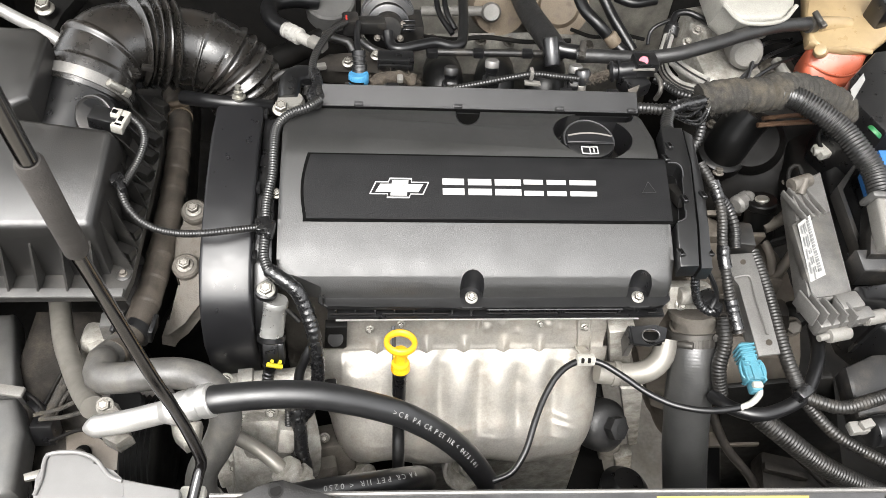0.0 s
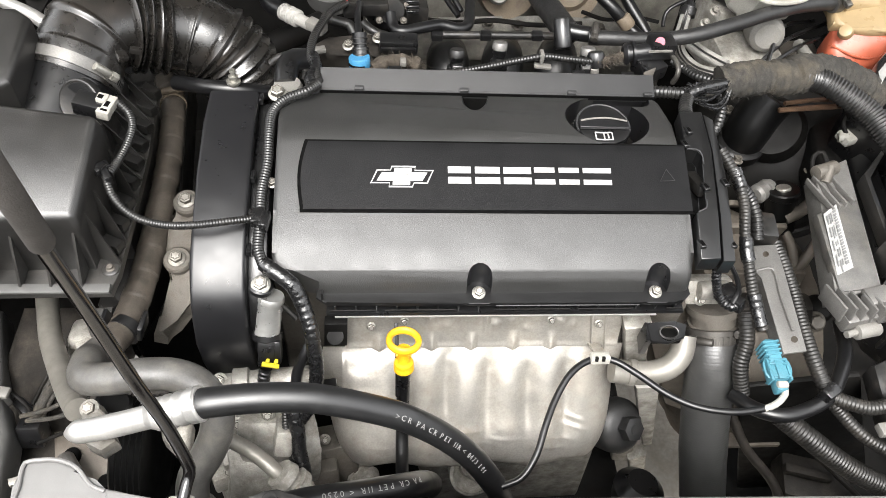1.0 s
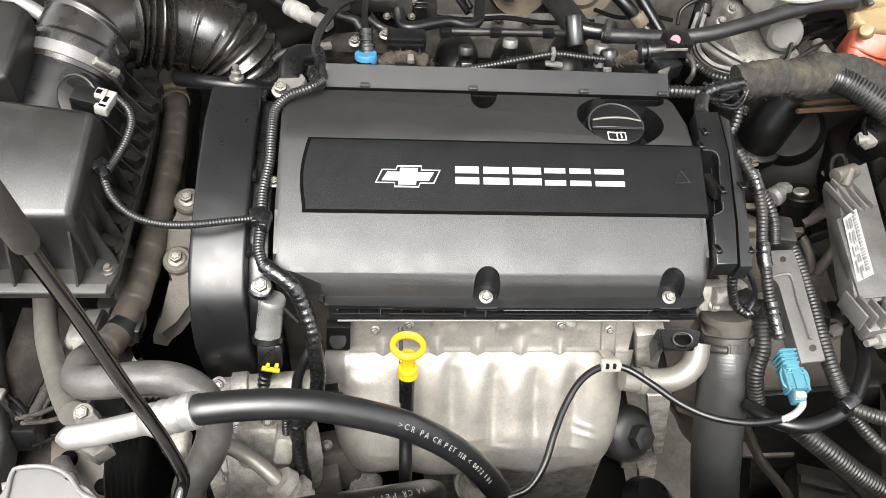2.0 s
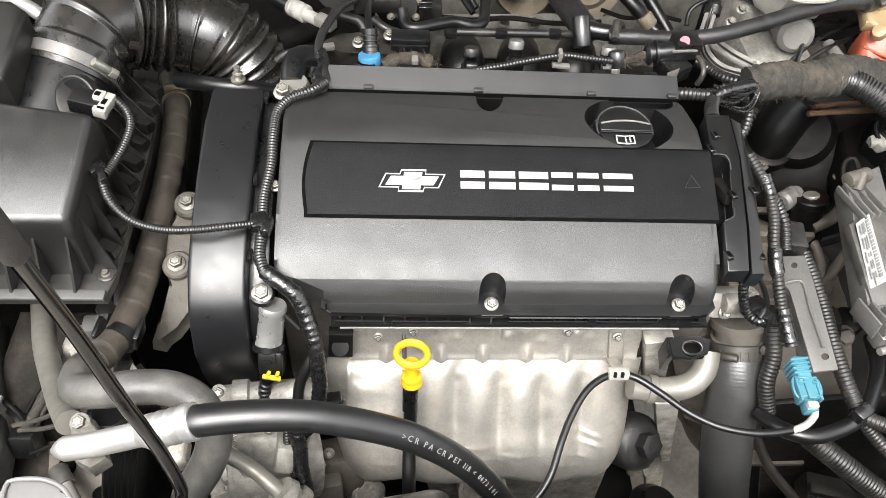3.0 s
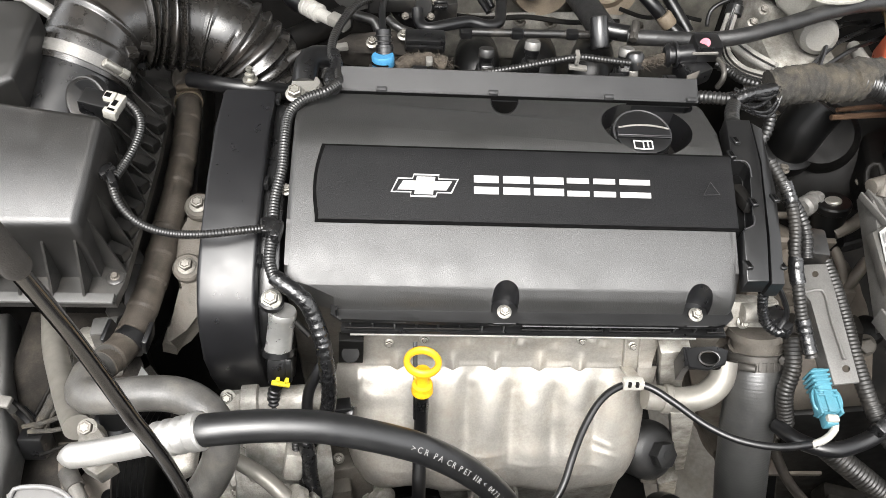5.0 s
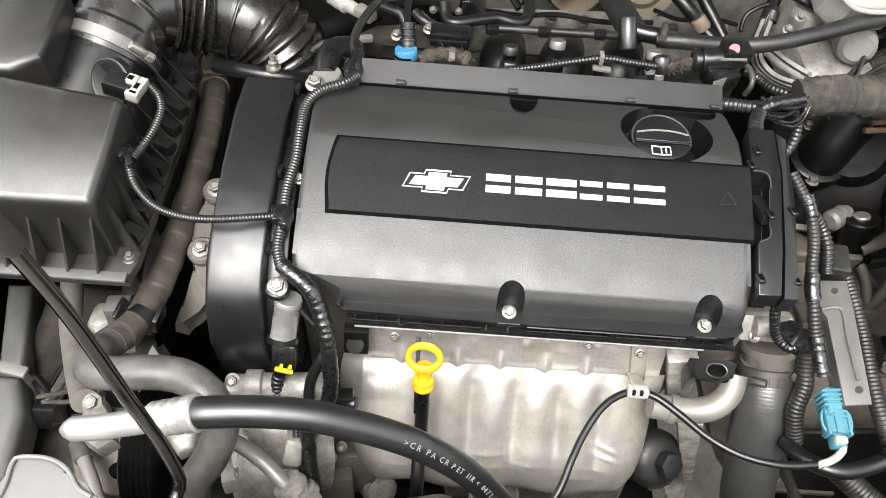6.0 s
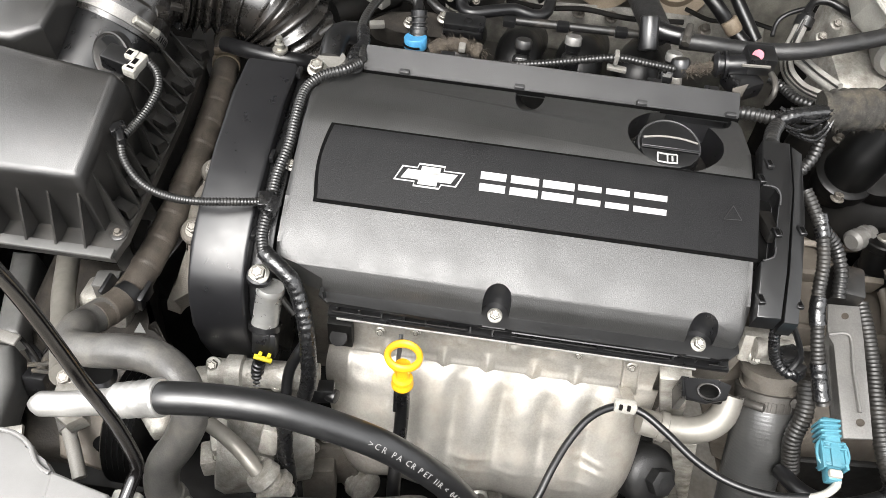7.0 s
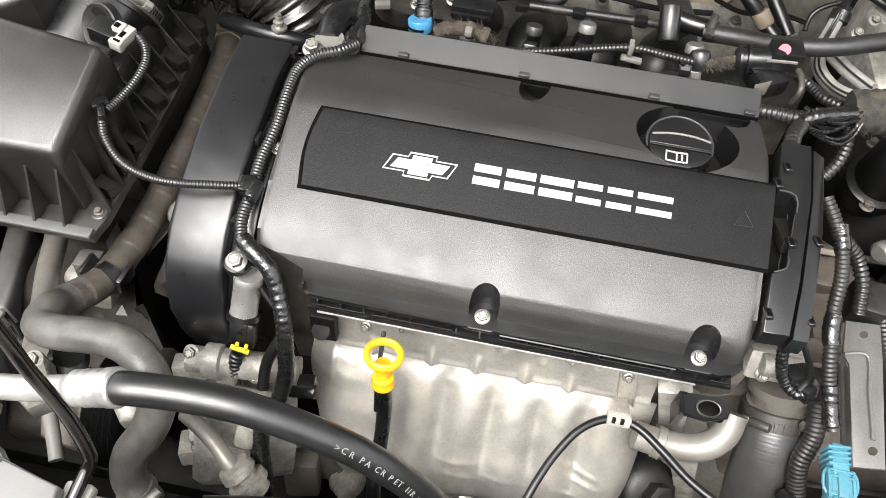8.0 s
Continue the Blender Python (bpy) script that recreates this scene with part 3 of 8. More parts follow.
# flange along the front with screw bosses
bm = bmesh.new()
fl = [(-0.121, 0.468), (-0.121, 0.456), (-0.112, 0.4495)]
for bx in (0.030, 0.202):
    fl += [(bx - 0.016, 0.4495), (bx - 0.010, 0.4478), (bx + 0.010, 0.4478), (bx + 0.016, 0.4495)]
fl += [(0.228, 0.4495), (0.2375, 0.458), (0.2375, 0.468)]
slab(bm, [(x, y, 0.8490) for x, y in fl], (0, 0, -0.0045), 0.0014)
box(bm, (-0.1155, 0.455, 0.853), (0.002, 0.004, 0.014), bevel=0.0004)
part("front_flange", bm, M_DUCTDK, cc)
# black bar behind the rail: the channel's shade as colour
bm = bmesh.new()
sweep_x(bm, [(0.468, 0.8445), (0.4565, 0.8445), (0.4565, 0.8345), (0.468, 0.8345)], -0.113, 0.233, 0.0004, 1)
part("gasket_shade_bar", bm, M_GAPSHADE, cc)
bm = bmesh.new()
sweep_x(bm, [(0.462, 0.8368), (0.4462, 0.8368), (0.4452, 0.8340), (0.462, 0.8340)], -0.112, 0.232, 0.0006)
part("gasket_rail", bm, M_BLACK, cc)
for k in range(18):
    rx = -0.104 + k * 0.0192
    part("rail_rib", box(bmesh.new(), (rx, 0.4530, 0.8404), (0.0018, 0.0085, 0.0078), (0, 0, 0), 0.0004, 1), M_BLACK, cc)
for x0, x1 in ((-0.108, -0.066), (-0.058, 0.008), (0.046, 0.118), (0.126, 0.180), (0.214, 0.229)):
    part("rail_edge", tube([(x0, 0.4478, 0.8395), ((x0 + x1) / 2, 0.4474, 0.8400), (x1, 0.4478, 0.8395)], 0.0009, 8, 0.02), M_DEEP, cc)
bm = bmesh.new()
sweep_x(bm, [(0.466, 0.8335), (0.4440, 0.8335), (0.4440, 0.8322), (0.466, 0.8322)], -0.104, 0.205, 0.0003, 1)
part("gasket_edge", bm, M_ALU, cc, "thin bright metal gasket edge")
for bx in (0.030, 0.202):
    screw((bx, 0.4595, 0.8500), (0, -0.25, 1), 1.28, M_STEEL, cc)
# left mounting ears with screws
bm = bmesh.new()
slab(bm, [(-0.162, 0.598, 0.902), (-0.153, 0.598, 0.902), (-0.151, 0.562, 0.898), (-0.154, 0.547, 0.890), (-0.159, 0.547, 0.890)], (0, 0, -0.02), 0.002)
part("side_ear", bm, M_COVER, cc)
screw((-0.164, 0.557, 0.892), (0, -0.15, 1), 1.15, M_STEEL, cc)

# inset name plate
def on_cover(y):
    """Height of the cover's top over a depth y."""
    for (ya, za), (yb, zb) in zip(prof[1:], prof[2:]):
        if yb <= y <= ya:
            return za + (zb - za) * (ya - y) / (ya - yb)
    return prof[1][1]


def plate_mesh(x0, x1, ya, yb, lift, bow):
    """A thin plate lying on the front slope, its left end bowed outwards."""
    bm = bmesh.new()
    rows = 14
    grid = []
    for i in range(rows + 1):
        s = i / rows
        y = ya + (yb - ya) * s
        xl = x0 - bow * math.sin(math.pi * min(1, s * 1.05)) - 0.003 * s
        z = on_cover(y) + lift
        grid.append([bm.verts.new((xl + (x1 - xl) * k / 24, y, z)) for k in range(25)])
    for a, b in zip(grid, grid[1:]):
        for k in range(24):
            bm.faces.new((a[k], a[k + 1], b[k + 1], b[k]))
    r = bmesh.ops.extrude_face_region(bm, geom=bm.faces[:])
    bmesh.ops.translate(bm, verts=[v for v in r["geom"] if isinstance(v, bmesh.types.BMVert)], vec=(0, 0, -0.003))
    return bm


np_thing = thing("name_plate", (0.05, 0.55, 0.905), "satin black inset plate with white printed marks", "plate")
# black sheet under the plate paints the shaded line round its edge
part("groove_shade", plate_mesh(-0.1330, 0.2400, 0.5886, 0.5187, 0.0007, 0.0045), M_GAPSHADE, np_thing)
part("plate_face", plate_mesh(-0.1300, 0.2395, 0.5862, 0.5213, 0.0013, 0.0045), M_PLATE, np_thing)

SL = math.atan2(0.919 - 0.8965, 0.585 - 0.521)


def on_plate(u, v, lift=0.0019):
    """A place on the plate's slope: u along x, v metres up the slope from its lower edge."""
    y = 0.521 + v * math.cos(SL)
    return (u, y, on_cover(y) + lift)


def mark(pts, name="white_mark"):
    bm = bmesh.new()
    slab(bm, [on_plate(u, v) for u, v in pts], (0, 0, -0.0007), 0)
    return part(name, bm, M_PRINT, np_thing)


def bar(u0, u1, v0, v1, name="white_bar"):
    return mark([(u0, v0), (u1, v0), (u1, v1), (u0, v1)], name)


# a plain emblem: slanted bar, block, and a thin outline
EX, EV = -0.0415, 0.0330
mark([(EX - 0.0240, EV - 0.0042), (EX + 0.0190, EV - 0.0042), (EX + 0.0240, EV + 0.0042), (EX - 0.0190, EV + 0.0042)], "emblem_bar")
mark([(EX - 0.0092, EV - 0.0082), (EX + 0.0072, EV - 0.0082), (EX + 0.0092, EV + 0.0082), (EX - 0.0072, EV + 0.0082)], "emblem_block")
ol = [(-0.0300, -0.0068), (-0.0122, -0.0068), (-0.0128, -0.0108), (0.0098, -0.0108), (0.0112, -0.0068), (0.0240, -0.0068), (0.0300, 0.0068), (0.0122, 0.0068), (0.0128, 0.0108), (-0.0098, 0.0108), (-0.0112, 0.0068), (-0.0240, 0.0068)]
for k in range(12):
    (ua, va), (ub, vb) = ol[k], ol[(k + 1) % 12]
    mark([(EX + ua, EV + va), (EX + ub, EV + vb), (EX + ub * 0.958, EV + vb * 0.885), (EX + ua * 0.958, EV + va * 0.885)], "emblem_line")
# the name beside it as six pairs of plain bars, three heavy and three light
for u0, u1, w in ((0.002, 0.0240, 0.0066), (0.0280, 0.0520, 0.0066), (0.0555, 0.0825, 0.0066), (0.0855, 0.1055, 0.0050), (0.1095, 0.1295, 0.0050), (0.1335, 0.1615, 0.0050)):
    bar(u0, u1, EV - 0.0065, EV - 0.0065 + w)
    bar(u0, u1, EV + 0.0108 - w, EV + 0.0108)

# a faint moulded triangle near the plate's end
tri = [Vector((0.209, 0.548, 0.911)), Vector((0.224, 0.549, 0.911)), Vector((0.217, 0.561, 0.914))]
for a, b in zip(tri, tri[1:] + tri[:1]):
    part("faint_line", tube([a, a.lerp(b, 0.5), b], 0.00025, 6, 0.004), M_DUCT, np_thing)

# rear lid over the cable duct, with clips
lid = thing("cable_duct", (0.05, 0.69, 0.90), "satin black cable duct lid clipped to the cover's rear", "cable duct")
bm = bmesh.new()
sweep_x(bm, [(0.6738, 0.9045), (0.6742, 0.9072), (0.6965, 0.9172), (0.6995, 0.9150), (0.7000, 0.898), (0.6740, 0.899)], -0.1225, 0.2345, 0.0008)
part("lid", bm, M_DUCT, lid)
# thin bead added along the lid's lower edge to give a bright glimmer
part("lid_edge", tube([(-0.1215, 0.6738, 0.9068), (0.056, 0.6738, 0.9068), (0.2335, 0.6738, 0.9068)], 0.0008, 8, 0.02), M_DUCT, lid)
# black strip painted in for the shadow below the lid's front edge
part("painted_shadow_strip", box(bmesh.new(), (0.056, 0.6735, 0.9045), (0.357, 0.0022, 0.005), bevel=0), M_GAPSHADE, lid)
for cx in (-0.0825, 0.027, 0.1425, 0.226):
    bm = bmesh.new()
    box(bm, (cx, 0.6745, 0.9088), (0.0095, 0.0045, 0.006), (12, 0, 0), 0.0008)
    part("clip", bm, M_DUCT, lid)
for nx in (-0.045, 0.155, 0.21):
    part("rear_tab", box(bmesh.new(), (nx, 0.7055, 0.909), (0.014, 0.006, 0.006), bevel=0.001), M_BLACK, lid)

# oil filler cap in its pocket
cap = thing("oil_filler_cap", (0.164, 0.621, 0.870), "black ribbed oil filler cap with white book symbol", "cap")
bm = bmesh.new()
lathe(bm, (0.164, 0.624, 0.862), (0.164, 0.618, 0.917), [(0, 0.0240), (0.45, 0.0250), (0.48, 0.0282), (0.86, 0.0288), (0.93, 0.0284), (0.975, 0.0270), (0.985, 0.0250), (1.0, 0.0150)], 64)
part("cap_body", bm, M_DUCTDK, cap)
for k in range(40):
    a = 2 * math.pi * k / 40
    part("grip_rib", box(bmesh.new(), (0.164 + 0.0287 * math.cos(a), 0.6205 + 0.0287 * math.sin(a), 0.899), (0.0016, 0.0016, 0.018), (6, 0, math.degrees(a)), 0.0004, 1), M_BLACK, cap)
bm = bmesh.new()
slab(bm, [(0.1385, 0.6215, 0.9205), (0.1520, 0.6235, 0.9215), (0.1640, 0.6240, 0.9218), (0.1760, 0.6235, 0.9215), (0.1895, 0.6215, 0.9205), (0.1895, 0.6115, 0.9205), (0.1385, 0.6115, 0.9205)], (0, 0, -0.006), 0.0012, 3)
part("grip_bar", bm, M_GLOSS, cap)
part("cap_rim", tube([(0.164 + 0.0272 * math.cos(a * math.pi / 20), 0.6183 + 0.0270 * math.sin(a * math.pi / 20), 0.9165 + 0.0029 * math.sin(a * math.pi / 20)) for a in range(-2, 23)], 0.0011, 8, 0.003), M_DUCT, cap)
# pale tube paints the highlight on the black grip bar's upper edge
part("grip_glint", tube([(0.1400, 0.6200, 0.9212), (0.1520, 0.6218, 0.9224), (0.1640, 0.6224, 0.9227), (0.1760, 0.6218, 0.9224), (0.1880, 0.6200, 0.9212)], 0.0010, 8, 0.003), M_PALE, cap)
bm = bmesh.new()
slab(bm, [(0.1378, 0.6100, 0.9185), (0.1902, 0.6100, 0.9185), (0.1880, 0.6040, 0.9180), (0.1820, 0.5975, 0.9172), (0.1720, 0.5930, 0.9165), (0.1560, 0.5930, 0.9165), (0.1460, 0.5975, 0.9172), (0.1400, 0.6040, 0.9180)], (0, 0, -0.005), 0.0010)
part("front_face", bm, M_BLACK, cap)
part("face_seam", tube([(0.1385, 0.6108, 0.9192), (0.1640, 0.6108, 0.9194), (0.1895, 0.6108, 0.9192)], 0.0005, 6, 0.01), M_DUCT, cap)
# open book with the letter i on its second page
bk = lambda x, y, sx, sy, turn=0: part("symbol_stroke", box(bmesh.new(), (x, y, 0.9192), (sx, sy, 0.0006), (4, 0, turn), 0), M_PRINT, cap)
for x, y, sx, sy, turn in ((0.1525, 0.6003, 0.0012, 0.0096, 0), (0.1610, 0.5996, 0.0012, 0.0104, 0), (0.1695, 0.6003, 0.0012, 0.0096, 0), (0.1567, 0.6050, 0.0088, 0.0013, -5), (0.1652, 0.6050, 0.0088, 0.0013, 5), (0.1567, 0.5952, 0.0088, 0.0013, -5), (0.1652, 0.5952, 0.0088, 0.0013, 5), (0.1653, 0.5993, 0.0015, 0.0042, 0), (0.1653, 0.6027, 0.0015, 0.0013, 0)):
    bk(x, y, sx, sy, turn)
# faint moulded oil-can mark on the rear half
for pts in ([(0.1560, 0.6300, 0.9160), (0.1620, 0.6290, 0.9165), (0.1690, 0.6295, 0.9163), (0.1720, 0.6325, 0.9152)], [(0.1580, 0.6330, 0.9150), (0.1640, 0.6340, 0.9148), (0.1690, 0.6330, 0.9150)]):
    part("moulded_mark", tube(pts, 0.0006, 6, 0.002), M_DUCT, cap)
bm = bmesh.new()
lathe(bm, (0.171, 0.632, 0.855), (0.171, 0.632, 0.872), [(0, 0.0428), (1, 0.0428)], 44)
part("neck", bm, M_DEEP, cap)
bm = bmesh.new()
lathe(bm, (0.164, 0.625, 0.868), (0.164, 0.623, 0.888), [(0, 0.0350), (0.7, 0.0345), (1, 0.0325)], 44)
part("neck_step", bm, M_GLOSS, cap)

# end duct beside the cover
ed = thing("end_duct", (0.258, 0.56, 0.86), "satin black plastic cable duct with snap clips", "cable duct")
bm = bmesh.new()
slab(bm, [(0.246, 0.634, 0.923), (0.270, 0.634, 0.923), (0.268, 0.584, 0.918), (0.262, 0.513, 0.900), (0.257, 0.471, 0.889), (0.237, 0.470, 0.889), (0.241, 0.517, 0.901), (0.252, 0.522, 0.903), (0.258, 0.577, 0.916), (0.254, 0.583, 0.918), (0.242, 0.584, 0.918)], (0, 0, -0.018), 0.0012, 3)
part("duct_body", bm, M_DUCTDK, ed)
bm = bmesh.new()
slab(bm, [(0.2715, 0.633, 0.921), (0.281, 0.626, 0.920), (0.279, 0.558, 0.909), (0.2755, 0.513, 0.898), (0.272, 0.470, 0.886), (0.2590, 0.469, 0.887), (0.2650, 0.513, 0.899), (0.2700, 0.584, 0.917)], (0, 0, -0.020), 0.0010, 3)
part("edge_lid", bm, M_DUCTDK, ed)
# highlight strokes on the window's bevels, drawn as tubes of a lighter plastic
part("window_glint", tube([(0.2425, 0.5840, 0.9190), (0.2535, 0.5835, 0.9190), (0.2572, 0.5790, 0.9175), (0.2570, 0.5680, 0.9145)], 0.0008, 8, 0.003), M_DUCT, ed)
part("window_glint", tube([(0.2420, 0.5170, 0.9020), (0.2510, 0.5210, 0.9035), (0.2528, 0.5300, 0.9055)], 0.0008, 8, 0.003), M_DUCT, ed)
# black sheet that keeps the duct's window dark, shade put into its colour
part("window_shade", box(bmesh.new(), (0.247, 0.552, 0.890), (0.020, 0.066, 0.004), (15, 0, 0), 0.001), M_GAPSHADE, ed)
for q in ((0.249, 0.607, 0.922), (0.252, 0.540, 0.912), (0.240, 0.485, 0.893), (0.273, 0.488, 0.889), (0.272, 0.544, 0.914), (0.242, 0.591, 0.919)):
    bm = bmesh.new()
    box(bm, q, (0.0055, 0.011, 0.0035), (-12, 0, 8), 0.0005, 1)
    clip_ob = part("snap_clip", bm, M_DUCTDK, ed)
    part("latch_slot", box(bmesh.new(), Vector(q) + Vector((0, 0, 0.0016)), (0.0028, 0.006, 0.0012), (-12, 0, 8), 0), M_GAPSHADE, clip_ob)
bm = bmesh.new()
box(bm, (0.252, 0.564, 0.895), (0.012, 0.05, 0.012), (-20, 0, 5), 0.002)
part("inner_wall", bm, M_DEEP, ed)

# ---- timing belt cover ----
tc = thing("timing_cover", (-0.205, 0.54, 0.72), "glossy black moulded timing belt cover", "engine cover")
bm = bmesh.new()
tp = [(0.668, 0.70), (0.668, 0.9075), (0.62, 0.9085), (0.56, 0.9035), (0.510, 0.890), (0.475, 0.873), (0.457, 0.860), (0.4475, 0.850), (0.4395, 0.834), (0.4335, 0.806), (0.4315, 0.775), (0.438, 0.735), (0.46, 0.70)]
sweep_x(bm, tp, -0.2325, -0.1835, 0.0035, 3)
part("shell", bm, M_GLOSS, tc, angle=30)
bm = bmesh.new()
tp2 = [(0.662, 0.70), (0.662, 0.896), (0.56, 0.892), (0.505, 0.877), (0.462, 0.850), (0.446, 0.82), (0.442, 0.775), (0.47, 0.70)]
sweep_x(bm, tp2, -0.1835, -0.1655, 0.002, 2)
part("rear_shell", bm, M_BLACK, tc)
for q in ((-0.181, 0.662, 0.903), (-0.181, 0.560, 0.898), (-0.181, 0.490, 0.877)):
    bm = bmesh.new()
    box(bm, q, (0.004, 0.012, 0.007), (-10, 0, 0), 0.001)
    part("catch", bm, M_BLACK, tc)

# ---- exhaust manifold heat shield ----
hs = thing("heat_shield", (0.04, 0.43, 0.60), "bright embossed heat shield over the exhaust manifold", "heat shield")


STRIP = [(0.4790, 0.828), (0.4745, 0.812), (0.4670, 0.784), (0.4612, 0.762), (0.4585, 0.7515)]
SHELL = [(0.4592, 0.7525), (0.4550, 0.7480), (0.4480, 0.7425), (0.4400, 0.7335), (0.4290, 0.7200), (0.4162, 0.7055), (0.4032, 0.6920), (0.3911, 0.6805), (0.3825, 0.6700), (0.3772, 0.6590), (0.3752, 0.6480), (0.3788, 0.6360), (0.3900, 0.6260), (0.4080, 0.6180)]


def pressed_sheet(profile, nx, ny, span, lift, ends):
    """A thin pressed sheet: a (y, z) section swept in x, pushed out along its normal by lift(x, s)."""
    bm = bmesh.new()
    line = even(spline([(0, y, z) for y, z in profile], 0.001), 0.0005)
    rows = []
    for j in range(ny + 1):
        s = j / ny
        k = min(len(line) - 2, max(1, int(s * (len(line) - 1))))
        p, d = line[k], (line[k + 1] - line[k - 1]).normalized()
        out = Vector((0, d.z, -d.y))
        if out.y > 0:
            out = -out
        x0, x1 = span(s)
        row = []
        for i in range(nx + 1):
            f = i / nx
            x = x0 + (x1 - x0) * f
            q = Vector((x, p.y, p.z)) + Vector((0, 0.024, -0.034)) * (ends(s) * abs(2 * f - 1) ** 10)
            row.append(bm.verts.new(q + out * lift(x, s)))
        rows.append(row)
    for a, b in zip(rows, rows[1:]):
        for k in range(nx):
            bm.faces.new((a[k], a[k + 1], b[k + 1], b[k]))
    r = bmesh.ops.extrude_face_region(bm, geom=bm.faces[:])
    bmesh.ops.translate(bm, verts=[v for v in r["geom"] if isinstance(v, bmesh.types.BMVert)], vec=(0, 0.0016, -0.0014))
    return bm




def crumple(x, s):
    return 0.0009 * noise.noise((x * 30, s * 6, 1.3)) + 0.00022 * noise.noise((x * 120, s * 20, 4.1))


def strip_lift(x, s):
    v = crumple(x, s)
    for c in (-0.062, -0.008, 0.033, 0.077, 0.117):
        v += 0.0085 * max(0.0, 1 - abs(x - c) / 0.0070) * max(0.0, 1 - abs(s - 0.93) / 0.20)
    v += 0.0022 * math.exp(-((s - 0.99) / 0.05) ** 2)
    v += 0.0014 * math.sin(x * 95 + 0.8) * math.exp(-((s - 0.42) / 0.16) ** 2)
    for c, w in ((-0.080, 0.002), (0.046, 0.0012), (0.050, 0.0010), (0.128, 0.002)):
        v += 0.0018 * math.exp(-((x - c) / w) ** 2) * math.exp(-((s - 0.50) / 0.20) ** 2)
    for c, cs in ((-0.012, 0.50), (0.006, 0.60), (0.056, 0.60), (0.072, 0.52), (0.090, 0.67), (0.123, 0.55), (0.1365, 0.60)):
        v += 0.0026 * math.exp(-((x - c) / 0.0048) ** 2 - ((s - cs) / 0.065) ** 2)
    return v


def shell_lift(x, s):
    v = crumple(x, s) - 0.0012 * max(0.0, 1 - s / 0.10)
    grow = min(1.0, max(0.0, s / 0.24))
    grow *= grow * (3 - 2 * grow)
    env = grow * (1.0 - 0.85 * min(1.0, max(0.0, (s - 0.36) / 0.44)))
    for c, d in ((-0.036, 0.9), (0.008, 1.0), (0.053, 1.0), (0.096, 1.0), (0.138, 1.0)):
        v -= 0.0088 * d * env * math.exp(-(abs(x - c) / (0.0085 + 0.008 * s)) ** 1.7)
    v += 0.0040 * env
    for c in (-0.084, 0.010, 0.056, 0.136):
        v -= 0.0013 * math.exp(-(((x - c) / 0.0105) ** 2 + ((s - 0.10) / 0.060) ** 2) ** 2)
    v += 0.0020 * math.exp(-((x + 0.099) / 0.0028) ** 2) * math.exp(-((s - 0.12) / 0.09) ** 2)
    v += 0.0055 * math.exp(-((s - 0.80) / 0.07) ** 2) * (0.5 + 0.5 * math.sin(x * 62 + 1.2))
    for c, cs, w, lean in ((0.072, 0.58, 0.032, 0.3), (0.030, 0.53, 0.022, -0.4), (0.140, 0.44, 0.026, 1.6), (0.148, 0.51, 0.022, 1.4), (0.135, 0.58, 0.020, 0.9), (0.122, 0.64, 0.022, 0.5), (-0.06, 0.62, 0.018, 0.2), (0.040, 0.60, 0.03, 0.1)):
        if abs(x - c) < w:
            g = (s - cs - lean * (x - c)) / 0.013
            v += 0.0008 * math.exp(-g * g) * (1 - ((x - c) / w) ** 2)
    return v


def shell_span(s):
    low = s ** 3
    return (-0.1190 - 0.006 * math.sin(math.pi * min(1, s * 2.2)) + 0.060 * low, 0.1975 + 0.004 * math.sin(math.pi * s) - 0.040 * low)


part("shell", pressed_sheet(SHELL, 190, 96, shell_span, shell_lift, lambda s: min(1, s * 4)), M_SHIELD, hs, angle=60)
part("upper_strip", pressed_sheet(STRIP, 190, 40, lambda s: (-0.0965, 0.190), strip_lift, lambda s: 0.0), M_SHIELD, hs, angle=60)
for x, y, z in ((-0.070, 0.4645, 0.783), (-0.037, 0.4660, 0.790), (0.113, 0.4660, 0.790), (0.162, 0.4615, 0.789)):
    screw((x, y, z), (0, -0.75, 0.5), 0.95, M_STEEL, hs)
bm = bmesh.new()
lathe(bm, (0.041, 0.398, 0.588), (0.045, 0.374, 0.612), [(0, 0.020), (0.3, 0.024), (0.8, 0.027), (0.98, 0.027), (1.0, 0.0235), (0.7, 0.0200), (0.5, 0.0120)], 32)
part("sensor_boss", bm, M_CAST, hs)
bm = bmesh.new()
lathe(bm, (0.042, 0.392, 0.598), (0.050, 0.362, 0.626), [(0, 0.0130), (0.2, 0.0130), (0.22, 0.0105), (0.55, 0.0105), (0.6, 0.0075), (1, 0.0070)], 24)
part("sensor_body", bm, M_STEEL, hs, "bright steel sensor body")
bm = bmesh.new()
slab(bm, [(-0.019, 0.425, 0.548), (0.218, 0.430, 0.521), (0.229, 0.430, 0.370), (0.226, 0.430, 0.210), (0.033, 0.425, 0.248)], (0, 0.03, 0), 0.008)
part("down_pipe_shield", bm, M_CAST, hs, "duller lower heat shield over the downpipe")

# dark opening brackets each side of the shield
bm = bmesh.new()
slab(bm, [(-0.115, 0.450, 0.811), (-0.093, 0.450, 0.811), (-0.094, 0.450, 0.770), (-0.117, 0.450, 0.770)], (0, 0.01, 0), 0.001)
cyl(bm, (-0.105, 0.452, 0.785), (-0.105, 0.446, 0.795), 0.008, sides=18)
tagged(part("side_bracket", bm, M_DEEP), "small black bracket with a round hole", "bracket")
br = thing("lifting_eye", (0.222, 0.434, 0.810), "black steel lifting eye bracket on the head", "bracket")
bm = bmesh.new()
